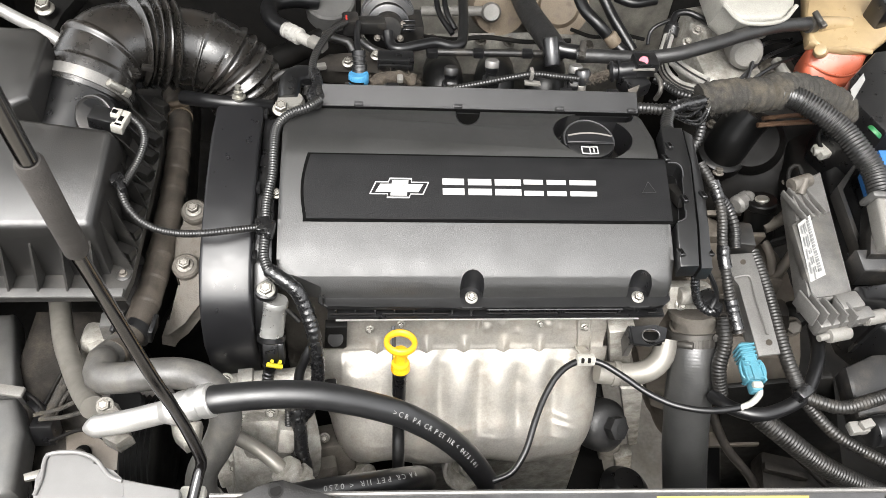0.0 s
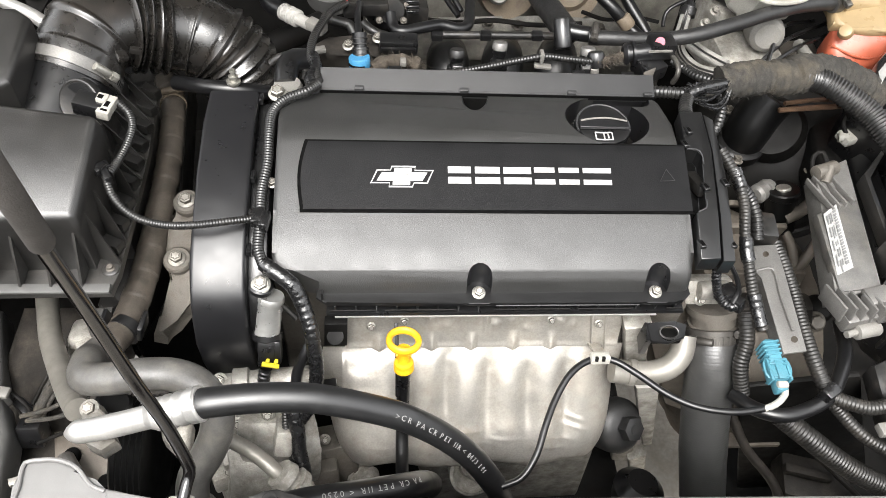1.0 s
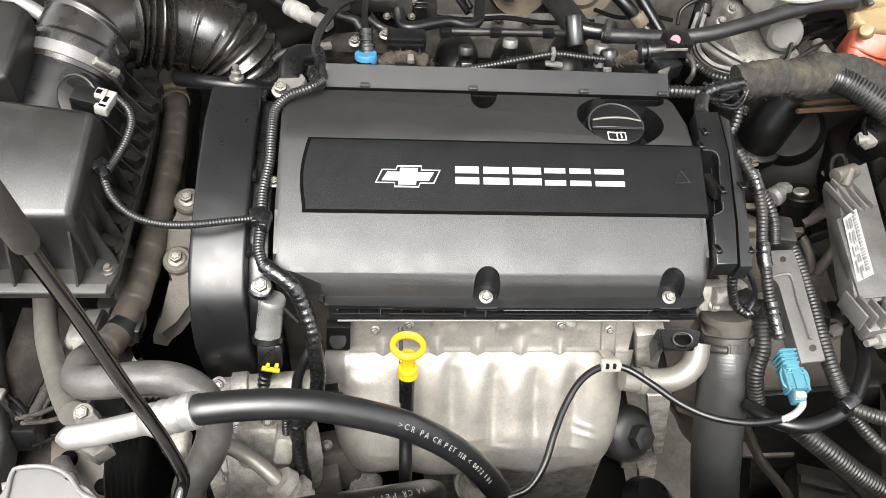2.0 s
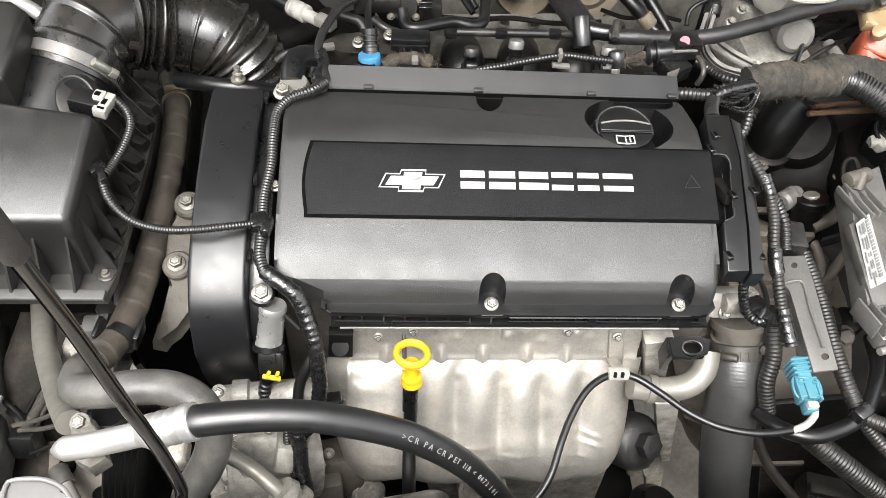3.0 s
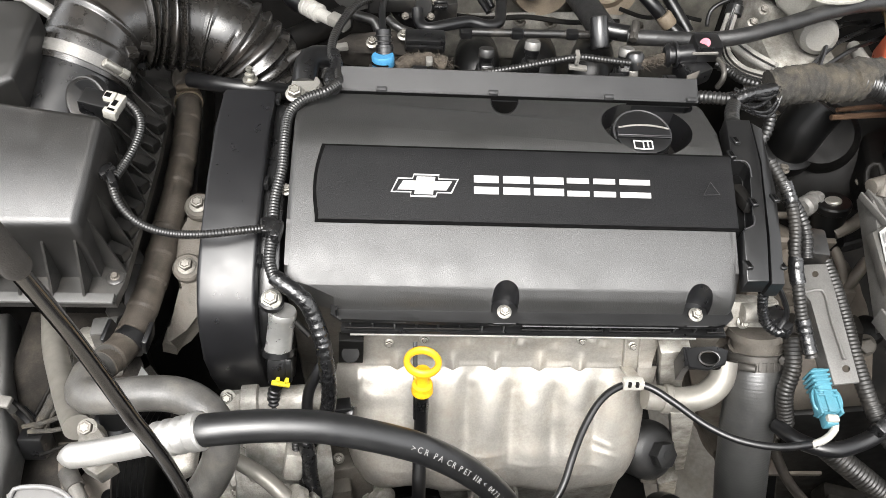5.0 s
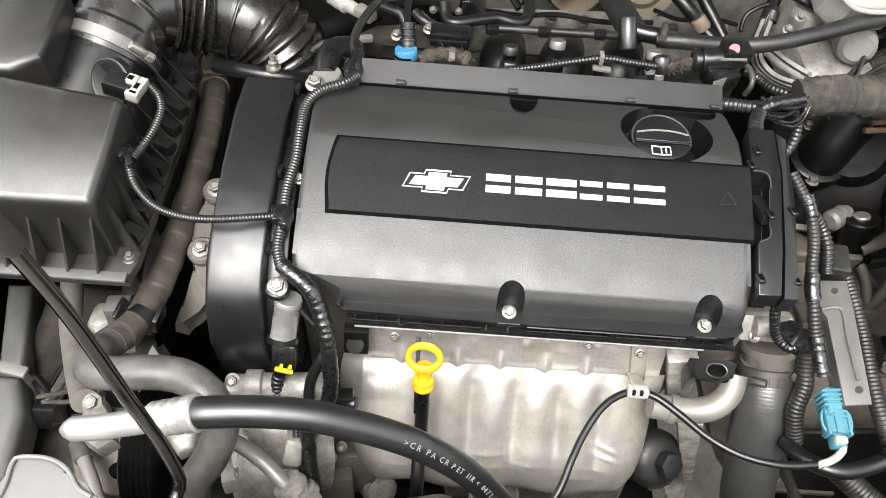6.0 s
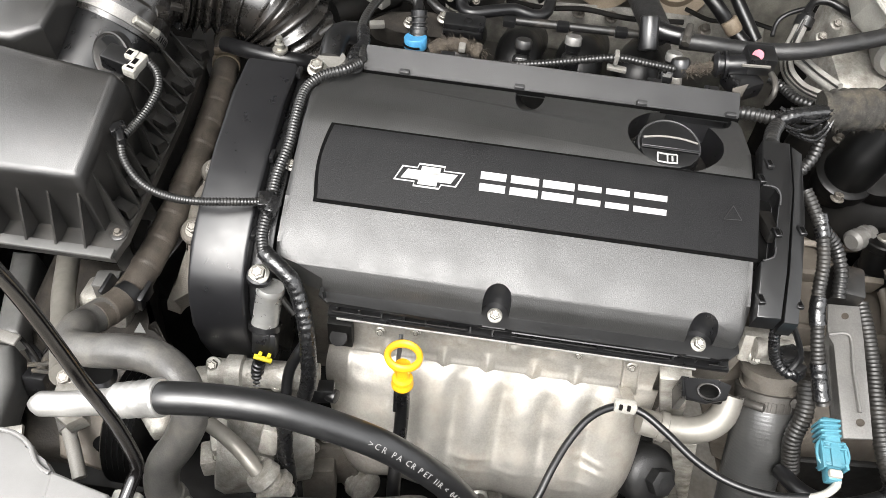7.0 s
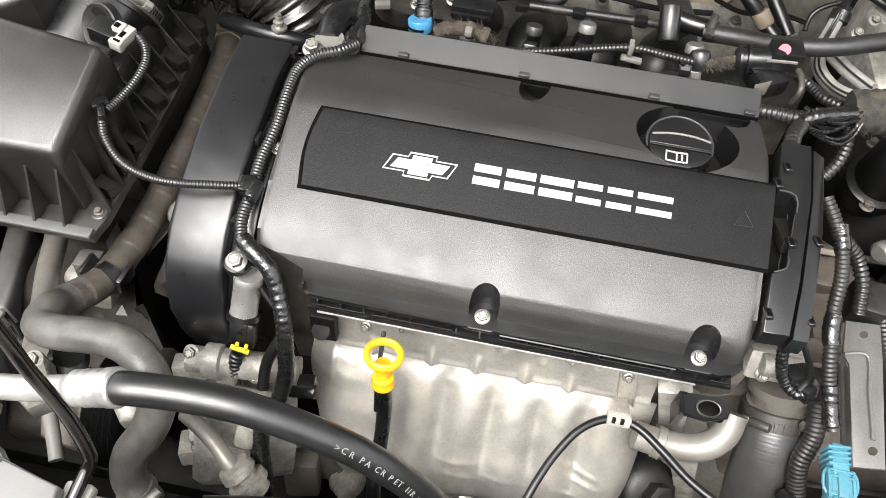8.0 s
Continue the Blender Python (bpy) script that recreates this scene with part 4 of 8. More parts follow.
slab(bm, [(0.198, 0.442, 0.822), (0.227, 0.444, 0.822), (0.242, 0.444, 0.815), (0.240, 0.434, 0.807), (0.223, 0.429, 0.804), (0.205, 0.431, 0.806)], (0, 0.0, -0.004), 0.001)
eye_plate = part("eye_plate", bm, M_BLACK, br)
carve(eye_plate, [cyl(bmesh.new(), (0.228, 0.443, 0.800), (0.214, 0.425, 0.830), 0.008, 0.008, 20)])
bm = bmesh.new()
slab(bm, [(0.197, 0.443, 0.822), (0.203, 0.443, 0.822), (0.207, 0.432, 0.806), (0.201, 0.432, 0.806)], (0, 0, -0.03), 0.001)
part("eye_side", bm, M_BLACK, br)
# near-black block added behind the eye so that its hole looks shaded
part("eye_hole_shade", box(bmesh.new(), (0.223, 0.442, 0.796), (0.034, 0.016, 0.010), (-20, 0, 0), 0.003), M_DEEP, br)
part("eye_rim", tube([Vector((0.2215, 0.4350, 0.8155)) + Vector((0.0095 * math.cos(a * math.pi / 8), 0.0062 * math.sin(a * math.pi / 8), 0.0022 * math.sin(a * math.pi / 8))) for a in range(17)], 0.0010, 8, 0.002), M_DUSTY, br)

# ---- dipstick ----
ds = thing("dipstick", (-0.04, 0.41, 0.60), "yellow ring-handled dipstick in a black tube", "dipstick")
bm = bmesh.new()
RC = Vector((-0.041, 0.417, 0.836))
tilt = Vector((0.05, 0.25, 0.96)).normalized()
u = Vector((1, 0, 0))
u = (u - tilt * u.dot(tilt)).normalized()
v = tilt.cross(u)
rings = []
for i in range(40):
    a = 2 * math.pi * i / 40
    d = u * math.cos(a) + v * math.sin(a)
    rings.append([bm.verts.new(RC + d * (0.0136 + 0.0029 * math.cos(b)) + tilt * (0.0042 * math.sin(b))) for b in (2 * math.pi * k / 12 for k in range(12))])
for i in range(40):
    a, b = rings[i], rings[(i + 1) % 40]
    for k in range(12):
        bm.faces.new((a[k], a[(k + 1) % 12], b[(k + 1) % 12], b[k]))
part("ring", bm, M_YELLOW, ds)
bm = bmesh.new()
lathe(bm, (-0.041, 0.413, 0.828), (-0.040, 0.406, 0.802), [(0, 0.0068), (0.3, 0.0058), (0.50, 0.0056), (0.58, 0.0062), (0.62, 0.0088), (0.70, 0.0094), (0.74, 0.0090), (0.78, 0.0090), (0.82, 0.0096), (0.97, 0.0096), (1, 0.0085)], 28)
for k in (-1, 1):
    box(bm, Vector((-0.041 + k * 0.0052, 0.4115, 0.8190)), (0.0022, 0.0050, 0.0130), (15, k * 12, 0), 0.0006)
part("collar", bm, M_YELLOW, ds)
bm = tube([(-0.040, 0.408, 0.803), (-0.039, 0.401, 0.755), (-0.039, 0.380, 0.718), (-0.039, 0.357, 0.698), (-0.038, 0.345, 0.665), (-0.036, 0.339, 0.580)], 0.0066, 18, 0.01)
part("guide_tube", bm, M_BLACK, ds, "black guide tube")
bm = tube([(-0.047, 0.442, 0.826), (-0.046, 0.414, 0.805), (-0.045, 0.397, 0.765)], 0.002, 8, 0.01)
part("stay", bm, M_BLACK, ds)


# ---- air intake side ----
def hose(name, pts, r, mat, label, category="hose", sides=18, step=0.006, group=""):
    return tagged(part(name, tube(pts, r, sides, step), mat), label, category, group)


def loom(name, pts, r, label, mat=None, pitch=0.0042, group="wiring looms", depth=0.16):
    return tagged(part(name, conduit(pts, r, pitch, 14, depth), mat or M_CONDUIT, angle=85), label, "wiring", group)


ab = thing("air_filter_box", (-0.42, 0.58, 0.80), "grained black plastic air filter box with ribbed skirt", "air filter")
bm = bmesh.new()
top = [(-0.325, 0.496, 0.916), (-0.316, 0.586, 0.949), (-0.47, 0.60, 0.957), (-0.56, 0.60, 0.957), (-0.56, 0.49, 0.918)]
low = [(-0.324, 0.494, 0.836), (-0.320, 0.600, 0.836), (-0.47, 0.612, 0.836), (-0.56, 0.612, 0.836), (-0.56, 0.490, 0.836)]
tv, mv, lv = [bm.verts.new(p) for p in top], [bm.verts.new(Vector(p) + Vector((0.003 if p[0] > -0.5 else 0, -0.003 if p[1] < 0.55 else 0.004, -0.014))) for p in top], [bm.verts.new(p) for p in low]
bm.faces.new(tv)
bm.faces.new(lv[::-1])
for a, b in ((tv, mv), (mv, lv)):
    for i in range(5):
        bm.faces.new((a[i], b[i], b[(i + 1) % 5], a[(i + 1) % 5]))
bmesh.ops.bevel(bm, geom=[e for e in bm.edges if any(v in tv for v in e.verts)], offset=0.0055, segments=4, affect="EDGES", profile=0.5)
lid_ob = part("lid", bm, M_BOX, ab)
bm = bmesh.new()
slab(bm, [(-0.306, 0.468, 0.842), (-0.303, 0.490, 0.842), (-0.302, 0.640, 0.842), (-0.3065, 0.735, 0.842), (-0.316, 0.756, 0.842), (-0.40, 0.760, 0.842), (-0.56, 0.640, 0.842), (-0.56, 0.466, 0.842)], (0, 0, -0.010), 0.002)
part("flange", bm, M_SKIRT, ab)
# lip in a paler grey than its flange: the reflected sky as base colour
part("front_lip_sheen", box(bmesh.new(), (-0.433, 0.4705, 0.8435), (0.252, 0.010, 0.004), (0, 0, 0), 0.0012), M_GREYPL, ab)
bm = bmesh.new()
slab(bm, [(-0.320, 0.560, 0.8315), (-0.312, 0.700, 0.8315), (-0.322, 0.752, 0.8315), (-0.56, 0.70, 0.8315), (-0.56, 0.560, 0.8315)], (0, 0.01, -0.08), 0.004)
slab(bm, [(-0.336, 0.600, 0.885), (-0.338, 0.735, 0.885), (-0.42, 0.735, 0.885), (-0.42, 0.600, 0.885)], (0, 0, -0.05), 0.006)
slab(bm, [(-0.330, 0.612, 0.79), (-0.335, 0.72, 0.79), (-0.56, 0.73, 0.79), (-0.56, 0.625, 0.79)], (0, 0, -0.06), 0.004)
part("lower_box", bm, M_SKIRT, ab)
# gussets along the front and the side of the skirt
for k in range(8):
    x = -0.330 - k * 0.0265
    bm = bmesh.new()
    slab(bm, [(x, 0.494, 0.900), (x - 0.003, 0.470, 0.8425), (x - 0.003, 0.496, 0.8425)], (0.0022, 0, 0), 0)
    part("gusset", bm, M_SKIRT, ab)
for k in range(9):
    y = 0.506 + k * 0.0265
    top_z = 0.908 + 0.33 * min(y - 0.505, 0.075) if y < 0.60 else 0.884
    top_x = -0.3215 if y < 0.60 else -0.337
    bm = bmesh.new()
    slab(bm, [(top_x, y + 0.004, top_z), (-0.3025, y - 0.008, 0.8425), (-0.3245, y, 0.8425)], (0, 0.0022, 0), 0)
    part("gusset", bm, M_SKIRT, ab)
    bm = bmesh.new()
    slab(bm, [(-0.3195, y + 0.004, 0.862), (-0.3060, y + 0.002, 0.856), (-0.3030, y + 0.015, 0.850), (-0.3180, y + 0.018, 0.858)], (0, 0, -0.012), 0.001)
    part("stop_block", bm, M_BOX, ab)
bm = bmesh.new()
lathe(bm, (-0.311, 0.493, 0.8400), (-0.311, 0.493, 0.8440), [(0, 0.0075), (0.8, 0.0075), (1, 0.0060)], 20)
part("screw_seat", bm, M_SKIRT, ab)
screw((-0.311, 0.493, 0.844), (0, 0, 1), 0.85, M_CASTDK, ab)
screw((-0.311, 0.733, 0.844), (0, -0.2, 1), 0.95, M_STEEL, ab)
bm = bmesh.new()
slab(bm, [(-0.489, 0.711, 0.970), (-0.409, 0.711, 0.970), (-0.395, 0.703, 0.965), (-0.399, 0.628, 0.950), (-0.423, 0.613, 0.945), (-0.475, 0.609, 0.950)], (0, 0, -0.11), 0.006, 3)
part("snorkel_tower", bm, M_BOX, ab)

mt = thing("air_meter", (-0.376, 0.689, 0.890), "black air flow meter tube with white plug", "sensor")
bm = bmesh.new()
lathe(bm, (-0.392, 0.636, 0.872), (-0.373, 0.706, 0.899), [(0, 0.041), (0.55, 0.041), (0.8, 0.0408), (0.82, 0.0435), (0.9, 0.0435), (0.92, 0.0405), (1.0, 0.0405)], 40)
part("tube", bm, M_BLACK, mt)
bm = bmesh.new()
lathe(bm, (-0.342, 0.641, 0.918), (-0.346, 0.633, 0.922), [(0, 0.020), (0.3, 0.020), (1, 0.017)], 26)
part("seal_ring", bm, M_BLACK, mt)
bm = bmesh.new()
lathe(bm, (-0.3455, 0.6345, 0.9190), (-0.3470, 0.6310, 0.9215), [(0, 0.0205), (0.2, 0.0222), (0.9, 0.0222), (1, 0.0208), (0.8, 0.0190)], 32)
part("collar", bm, M_DUSTY, mt)
bm = bmesh.new()
box(bm, (-0.331, 0.623, 0.926), (0.032, 0.020, 0.016), (0, 8, -10), 0.002)
part("sensor_head", bm, M_BLACK, mt)
bm = bmesh.new()
box(bm, (-0.321, 0.624, 0.930), (0.010, 0.010, 0.014), (0, 8, -10), 0.0012)
box(bm, (-0.315, 0.617, 0.929), (0.009, 0.024, 0.010), (0, 8, -14), 0.0012)
box(bm, (-0.318, 0.608, 0.929), (0.012, 0.006, 0.010), (0, 8, -14), 0.0012)
mp = part("plug", bm, M_WHITE, mt, "white plug with square cut-outs")
for q, sz in (((-0.3215, 0.6235, 0.9368), (0.0050, 0.0052, 0.0012)), ((-0.3150, 0.6165, 0.9338), (0.0040, 0.0070, 0.0012)), ((-0.3165, 0.6085, 0.9340), (0.0060, 0.0022, 0.0012))):
    part("slot", box(bmesh.new(), q, sz, (0, 8, -14), 0), M_GAPSHADE, mp)

# bellows hose from the meter to the throttle
IH = [(-0.377, 0.696, 0.893), (-0.373, 0.709, 0.900), (-0.367, 0.730, 0.909), (-0.356, 0.752, 0.914), (-0.334, 0.771, 0.906), (-0.307, 0.782, 0.896), (-0.275, 0.790, 0.886), (-0.245, 0.786, 0.874), (-0.225, 0.781, 0.850), (-0.217, 0.780, 0.815)]
ih = thing("intake_hose", (-0.322, 0.854, 0.840), "black rubber intake bellows hose with ribs", "hose")
line = even(spline(IH), 0.0016)
LEN = 0.0016 * (len(line) - 1)


def bellow(s):
    r = 0.0440
    f = s / LEN
    if f < 0.10:
        return 0.0458
    if 0.335 < f < 0.545:
        return 0.0475 + 0.0042 * math.sin((f - 0.335) / 0.21 * 2 * math.pi * 5 - 1.5)
    if f > 0.735:
        return 0.0452 + 0.0034 * math.sin((f - 0.735) / 0.265 * 2 * math.pi * 8 - 1.5)
    for c, w in ((0.20, 0.008), (0.66, 0.007)):
        if abs(f - c) < w:
            return r + 0.0032
    return r


part("bellows", skin(bmesh.new(), line, bellow, 48), M_BELLOWS, ih, angle=70)
bm = bmesh.new()
box(bm, (-0.302, 0.693, 0.935), (0.012, 0.006, 0.006), (0, 20, 10), 0.001)
box(bm, (-0.314, 0.684, 0.935), (0.010, 0.012, 0.006), (0, 20, 30), 0.001)
part("lug", bm, M_BELLOWS, ih)
cA, cB = Vector((-0.374, 0.704, 0.897)), Vector((-0.369, 0.720, 0.905))
ic = hose_clamp(cA, cB, 0.0462, (0.9, -0.35, 0.55), "bright worm-drive clamp on the intake hose", 0.012)

cd_ = (cB - cA).normalized()
for k in range(9):
    a_ = radians(10 + k * 5)
    sx = Vector((0.9, -0.35, 0.55)); sx = (sx - cd_ * cd_.dot(sx)).normalized(); sy = cd_.cross(sx)
    n_ = sx * math.cos(a_) + sy * math.sin(a_)
    t_ = cd_.cross(n_)
    bm = bmesh.new()
    q_ = cA + n_ * 0.0477
    slab(bm, [q_ - cd_ * 0.0030 - t_ * 0.0010, q_ - cd_ * 0.0030 + t_ * 0.0006, q_ + cd_ * 0.0030 + t_ * 0.0010, q_ + cd_ * 0.0030 - t_ * 0.0006], n_ * -0.0006, 0)
    part("thread_slot", bm, M_DEEP, ic)
ch = thing("coolant_hose", (-0.303, 0.598, 0.770), "dusty coolant hose, brown then grey, bending round the front", "hose")
part("brown_length", skin(bmesh.new(), even(spline([(-0.332, 0.858, 0.770), (-0.326, 0.834, 0.777), (-0.317, 0.806, 0.785), (-0.308, 0.779, 0.789), (-0.299, 0.700, 0.790), (-0.297, 0.600, 0.787), (-0.300, 0.515, 0.787), (-0.308, 0.458, 0.790), (-0.317, 0.426, 0.806)]), 0.0015), lambda s: 0.0138 + 0.0009 * ((s / 0.031) % 1.0) + 0.0005 * noise.noise((s * 60, 4, 2)), 28), M_BROWN, ch, "dusty brown tape-wound length of the hose")
part("grey_length", tube([(-0.314, 0.437, 0.800), (-0.322, 0.416, 0.812), (-0.317, 0.403, 0.828), (-0.313, 0.385, 0.836), (-0.283, 0.379, 0.845), (-0.266, 0.379, 0.850), (-0.233, 0.376, 0.854), (-0.209, 0.362, 0.856), (-0.198, 0.344, 0.838), (-0.206, 0.329, 0.812), (-0.222, 0.313, 0.787), (-0.224, 0.300, 0.764), (-0.214, 0.292, 0.735)], 0.0142, 24), M_GREYRUB, ch, "grey length of the hose")
tagged(part("hose_sleeve", conduit([(-0.297, 0.617, 0.787), (-0.298, 0.591, 0.787)], 0.0150, 0.010, 20, 0.02), M_BROWN), "slightly raised band on the brown hose", "clip")
hose_clamp((-0.308, 0.778, 0.789), (-0.317, 0.806, 0.785), 0.0145, (0.2, -0.6, 0.7), "dirty cream band round the brown hose", 0.011, M_TAN)
hose_clamp((-0.325, 0.832, 0.778), (-0.332, 0.858, 0.770), 0.0146, (0.2, -0.6, 0.7), "sprung steel clamp with ears", 0.008, M_SPRING)
hose_clamp((-0.220, 0.296, 0.752), (-0.214, 0.292, 0.735), 0.0145, (0.8, -0.4, 0.3), "sprung steel clamp with ears", 0.009)
hose("crossing_pipe", [(-0.288, 0.745, 0.850), (-0.248, 0.725, 0.862), (-0.212, 0.721, 0.862), (-0.185, 0.731, 0.850)], 0.0085, M_RUBBER, "black rubber breather pipe")
bm = bmesh.new()
lathe(bm, (-0.219, 0.721, 0.866), (-0.219, 0.724, 0.888), [(0, 0.0060), (0.25, 0.0060), (0.27, 0.0078), (0.38, 0.0078), (0.40, 0.0040), (0.52, 0.0040), (0.54, 0.0052), (0.66, 0.0052), (0.70, 0.0026), (0.85, 0.0026), (0.87, 0.0036), (1, 0.0032)], 18)
tagged(part("bleed_screw", bm, M_STEEL), "small bright bleed screw on the breather pipe", "screw")

# deep black tub beside the filter box
bm = bmesh.new()
slab(bm, [(-0.386, 0.881, 0.760), (-0.306, 0.873, 0.760), (-0.298, 0.653, 0.700), (-0.339, 0.548, 0.680), (-0.365, 0.548, 0.680), (-0.370, 0.720, 0.720)], (0, 0, -0.06), 0.004)
tub = part("rear_tub", bm, M_DUSTY)
tagged(tub, "black plastic tub wall behind the coolant hose", "panel")
# engine mount arm
em = thing("engine_mount", (-0.27, 0.52, 0.70), "cast aluminium engine mount arm with two bolts", "bracket")
bm = bmesh.new()
slab(bm, [(-0.277, 0.630, 0.800), (-0.254, 0.627, 0.800), (-0.238, 0.506, 0.790), (-0.252, 0.505, 0.770), (-0.274, 0.502, 0.745), (-0.287, 0.493, 0.720), (-0.301, 0.497, 0.720), (-0.293, 0.508, 0.740), (-0.275, 0.517, 0.765), (-0.273, 0.524, 0.780), (-0.284, 0.547, 0.785), (-0.285, 0.582, 0.790), (-0.277, 0.594, 0.800)], (0, 0, -0.022), 0.005, 3)
part("arm", bm, M_CASTDK, em)
for q in ((-0.264, 0.606, 0.803), (-0.267, 0.541, 0.788)):
    bm = bmesh.new()
    lathe(bm, q, Vector(q) + Vector((0, -0.002, 0.008)), [(0, 0.0145), (0.7, 0.0145), (1, 0.0125)], 28)
    part("boss", bm, M_CASTDK, em)
    screw(Vector(q) + Vector((0, -0.002, 0.008)), (0, -0.2, 1), 1.75, M_CAST, em, "bolt")

# wiring along the left of the cover
loom("wiring_loom", [(-0.124, 0.669, 0.918), (-0.136, 0.655, 0.920), (-0.155, 0.647, 0.917), (-0.166, 0.633, 0.914), (-0.168, 0.602, 0.912), (-0.168, 0.571, 0.905), (-0.172, 0.540, 0.898), (-0.171, 0.508, 0.893), (-0.171, 0.481, 0.888), (-0.165, 0.465, 0.886)], 0.0052, "black corrugated wiring loom along the cover", pitch=0.0030)
tagged(part("taped_loom", taped([(-0.166, 0.468, 0.886), (-0.155, 0.460, 0.884), (-0.141, 0.452, 0.877), (-0.132, 0.441, 0.862), (-0.125, 0.426, 0.845), (-0.122, 0.413, 0.825), (-0.121, 0.400, 0.800), (-0.128, 0.386, 0.770), (-0.141, 0.378, 0.750)], 0.0068), M_TAPE), "wiring loom wound in shiny black tape", "wiring", "wiring looms")
tagged(part("taped_loom", taped([(-0.144, 0.383, 0.768), (-0.140, 0.369, 0.750), (-0.139, 0.356, 0.730), (-0.135, 0.343, 0.710), (-0.133, 0.324, 0.680)], 0.0072), M_TAPE), "wiring loom in creased black tape hanging down", "wiring", "wiring looms")
loom("wiring_loom", [(-0.151, 0.384, 0.766), (-0.151, 0.371, 0.748), (-0.146, 0.357, 0.726), (-0.147, 0.343, 0.700)], 0.0038, "thin corrugated loom hanging beside the taped one", pitch=0.0030)
hose("thin_cable", [(-0.122, 0.426, 0.830), (-0.130, 0.416, 0.820), (-0.139, 0.405, 0.800), (-0.141, 0.391, 0.780)], 0.005, M_RUBBER, "short black cable beside the loom", "cable", 10)
loom("wiring_loom", [(-0.309, 0.627, 0.926), (-0.300, 0.620, 0.922), (-0.294, 0.606, 0.918), (-0.296, 0.583, 0.914), (-0.301, 0.565, 0.912), (-0.305, 0.547, 0.914)], 0.0040, "thin corrugated loom from the air meter", pitch=0.0026)
loom("wiring_loom", [(-0.307, 0.544, 0.914), (-0.301, 0.529, 0.908), (-0.291, 0.518, 0.902), (-0.276, 0.508, 0.899), (-0.253, 0.500, 0.900), (-0.225, 0.495, 0.906), (-0.198, 0.500, 0.905), (-0.174, 0.508, 0.900)], 0.0037, "thin corrugated loom crossing the timing cover", pitch=0.0026)
bm = bmesh.new()
box(bm, (-0.312, 0.553, 0.915), (0.014, 0.010, 0.008), (0, 0, 40), 0.001)
box(bm, (-0.306, 0.544, 0.915), (0.006, 0.016, 0.010), (0, 0, 30), 0.001)
tagged(part("loom_clip", bm, M_BLACK), "black plastic loom clip on the filter box", "clip")
bm = bmesh.new()
box(bm, (-0.173, 0.510, 0.899), (0.014, 0.016, 0.010), (0, 0, 10), 0.002)
box(bm, (-0.166, 0.505, 0.899), (0.008, 0.018, 0.012), (0, 0, -10), 0.002)
tagged(part("loom_clip", bm, M_TAPE), "taped joint of two wiring looms", "clip")

# cam solenoid at the cover's front corner
so = thing("cam_solenoid", (-0.168, 0.438, 0.810), "silver cam solenoid with black plug and yellow catch", "sensor")
bm = bmesh.new()
lathe(bm, (-0.160, 0.453, 0.858), (-0.167, 0.436, 0.815), [(0, 0.0110), (0.05, 0.0119), (0.14, 0.0119), (0.16, 0.0114), (0.90, 0.0114), (0.92, 0.0120), (1, 0.0114)], 36)
part("can", bm, M_CHROME, so)
bm = bmesh.new()
lathe(bm, (-0.167, 0.439, 0.817), (-0.167, 0.433, 0.810), [(0, 0.0142), (0.6, 0.0142), (1, 0.010)], 28)
part("base_ring", bm, M_BLACK, so)
bm = bmesh.new()
lathe(bm, (-0.169, 0.454, 0.866), (-0.168, 0.455, 0.872), [(0, 0.0105), (0.7, 0.0105), (1, 0.009)], 26)
part("ear", bm, M_BLACK, so)
screw((-0.168, 0.454, 0.873), (0, -0.3, 1), 1.75, M_STEEL, so, "bolt")
bm = bmesh.new()
box(bm, (-0.167, 0.424, 0.806), (0.016, 0.013, 0.028), (-32, 0, 0), 0.002)
box(bm, (-0.159, 0.426, 0.806), (0.010, 0.014, 0.024), (-32, 0, 0), 0.002)
part("plug", bm, M_BLACK, so)
bm = bmesh.new()
box(bm, (-0.163, 0.410, 0.806), (0.016, 0.004, 0.0035), (0, 20, 0), 0.0006)
box(bm, (-0.166, 0.412, 0.808), (0.003, 0.004, 0.008), (0, 20, 0), 0.0006)
box(bm, (-0.158, 0.412, 0.808), (0.003, 0.004, 0.006), (0, 20, 0), 0.0006)
part("catch", bm, M_YEL2, so, "bright yellow locking catch")
part("boot", conduit([(-0.169, 0.416, 0.790), (-0.172, 0.411, 0.780), (-0.172, 0.405, 0.765)], 0.006, 0.0045), M_RUBBER, so)
hose("solenoid_cable", [(-0.152, 0.450, 0.848), (-0.146, 0.445, 0.845), (-0.138, 0.439, 0.840)], 0.0028, M_BODYDK, "short black cable at the solenoid", "cable", 8)

# compressor and other castings low at the front
cm = thing("compressor", (-0.17, 0.38, 0.55), "grimy cast aluminium compressor with ribs and ports", "compressor")
bm = bmesh.new()
lathe(bm, (-0.226, 0.384, 0.660), (-0.139, 0.411, 0.640), [(0, 0.050), (0.1, 0.056), (0.45, 0.056), (0.5, 0.060), (0.6, 0.060), (0.65, 0.052), (1, 0.048)], 36)
part("housing", bm, M_CAST, cm)
bm = bmesh.new()
lathe(bm, (-0.217, 0.410, 0.765), (-0.119, 0.418, 0.765), [(0, 0.012), (0.15, 0.012), (0.16, 0.016), (0.3, 0.016), (0.32, 0.013), (1, 0.013)], 20)
part("upper_boss", bm, M_CAST, cm)
bm = bmesh.new()
box(bm, (-0.173, 0.387, 0.710), (0.055, 0.04, 0.05), (-30, 0, 0), 0.006)
box(bm, (-0.154, 0.371, 0.735), (0.018, 0.03, 0.03), (-30, 10, 0), 0.004)
box(bm, (-0.207, 0.376, 0.680), (0.03, 0.03, 0.03), (0, 0, 20), 0.005)
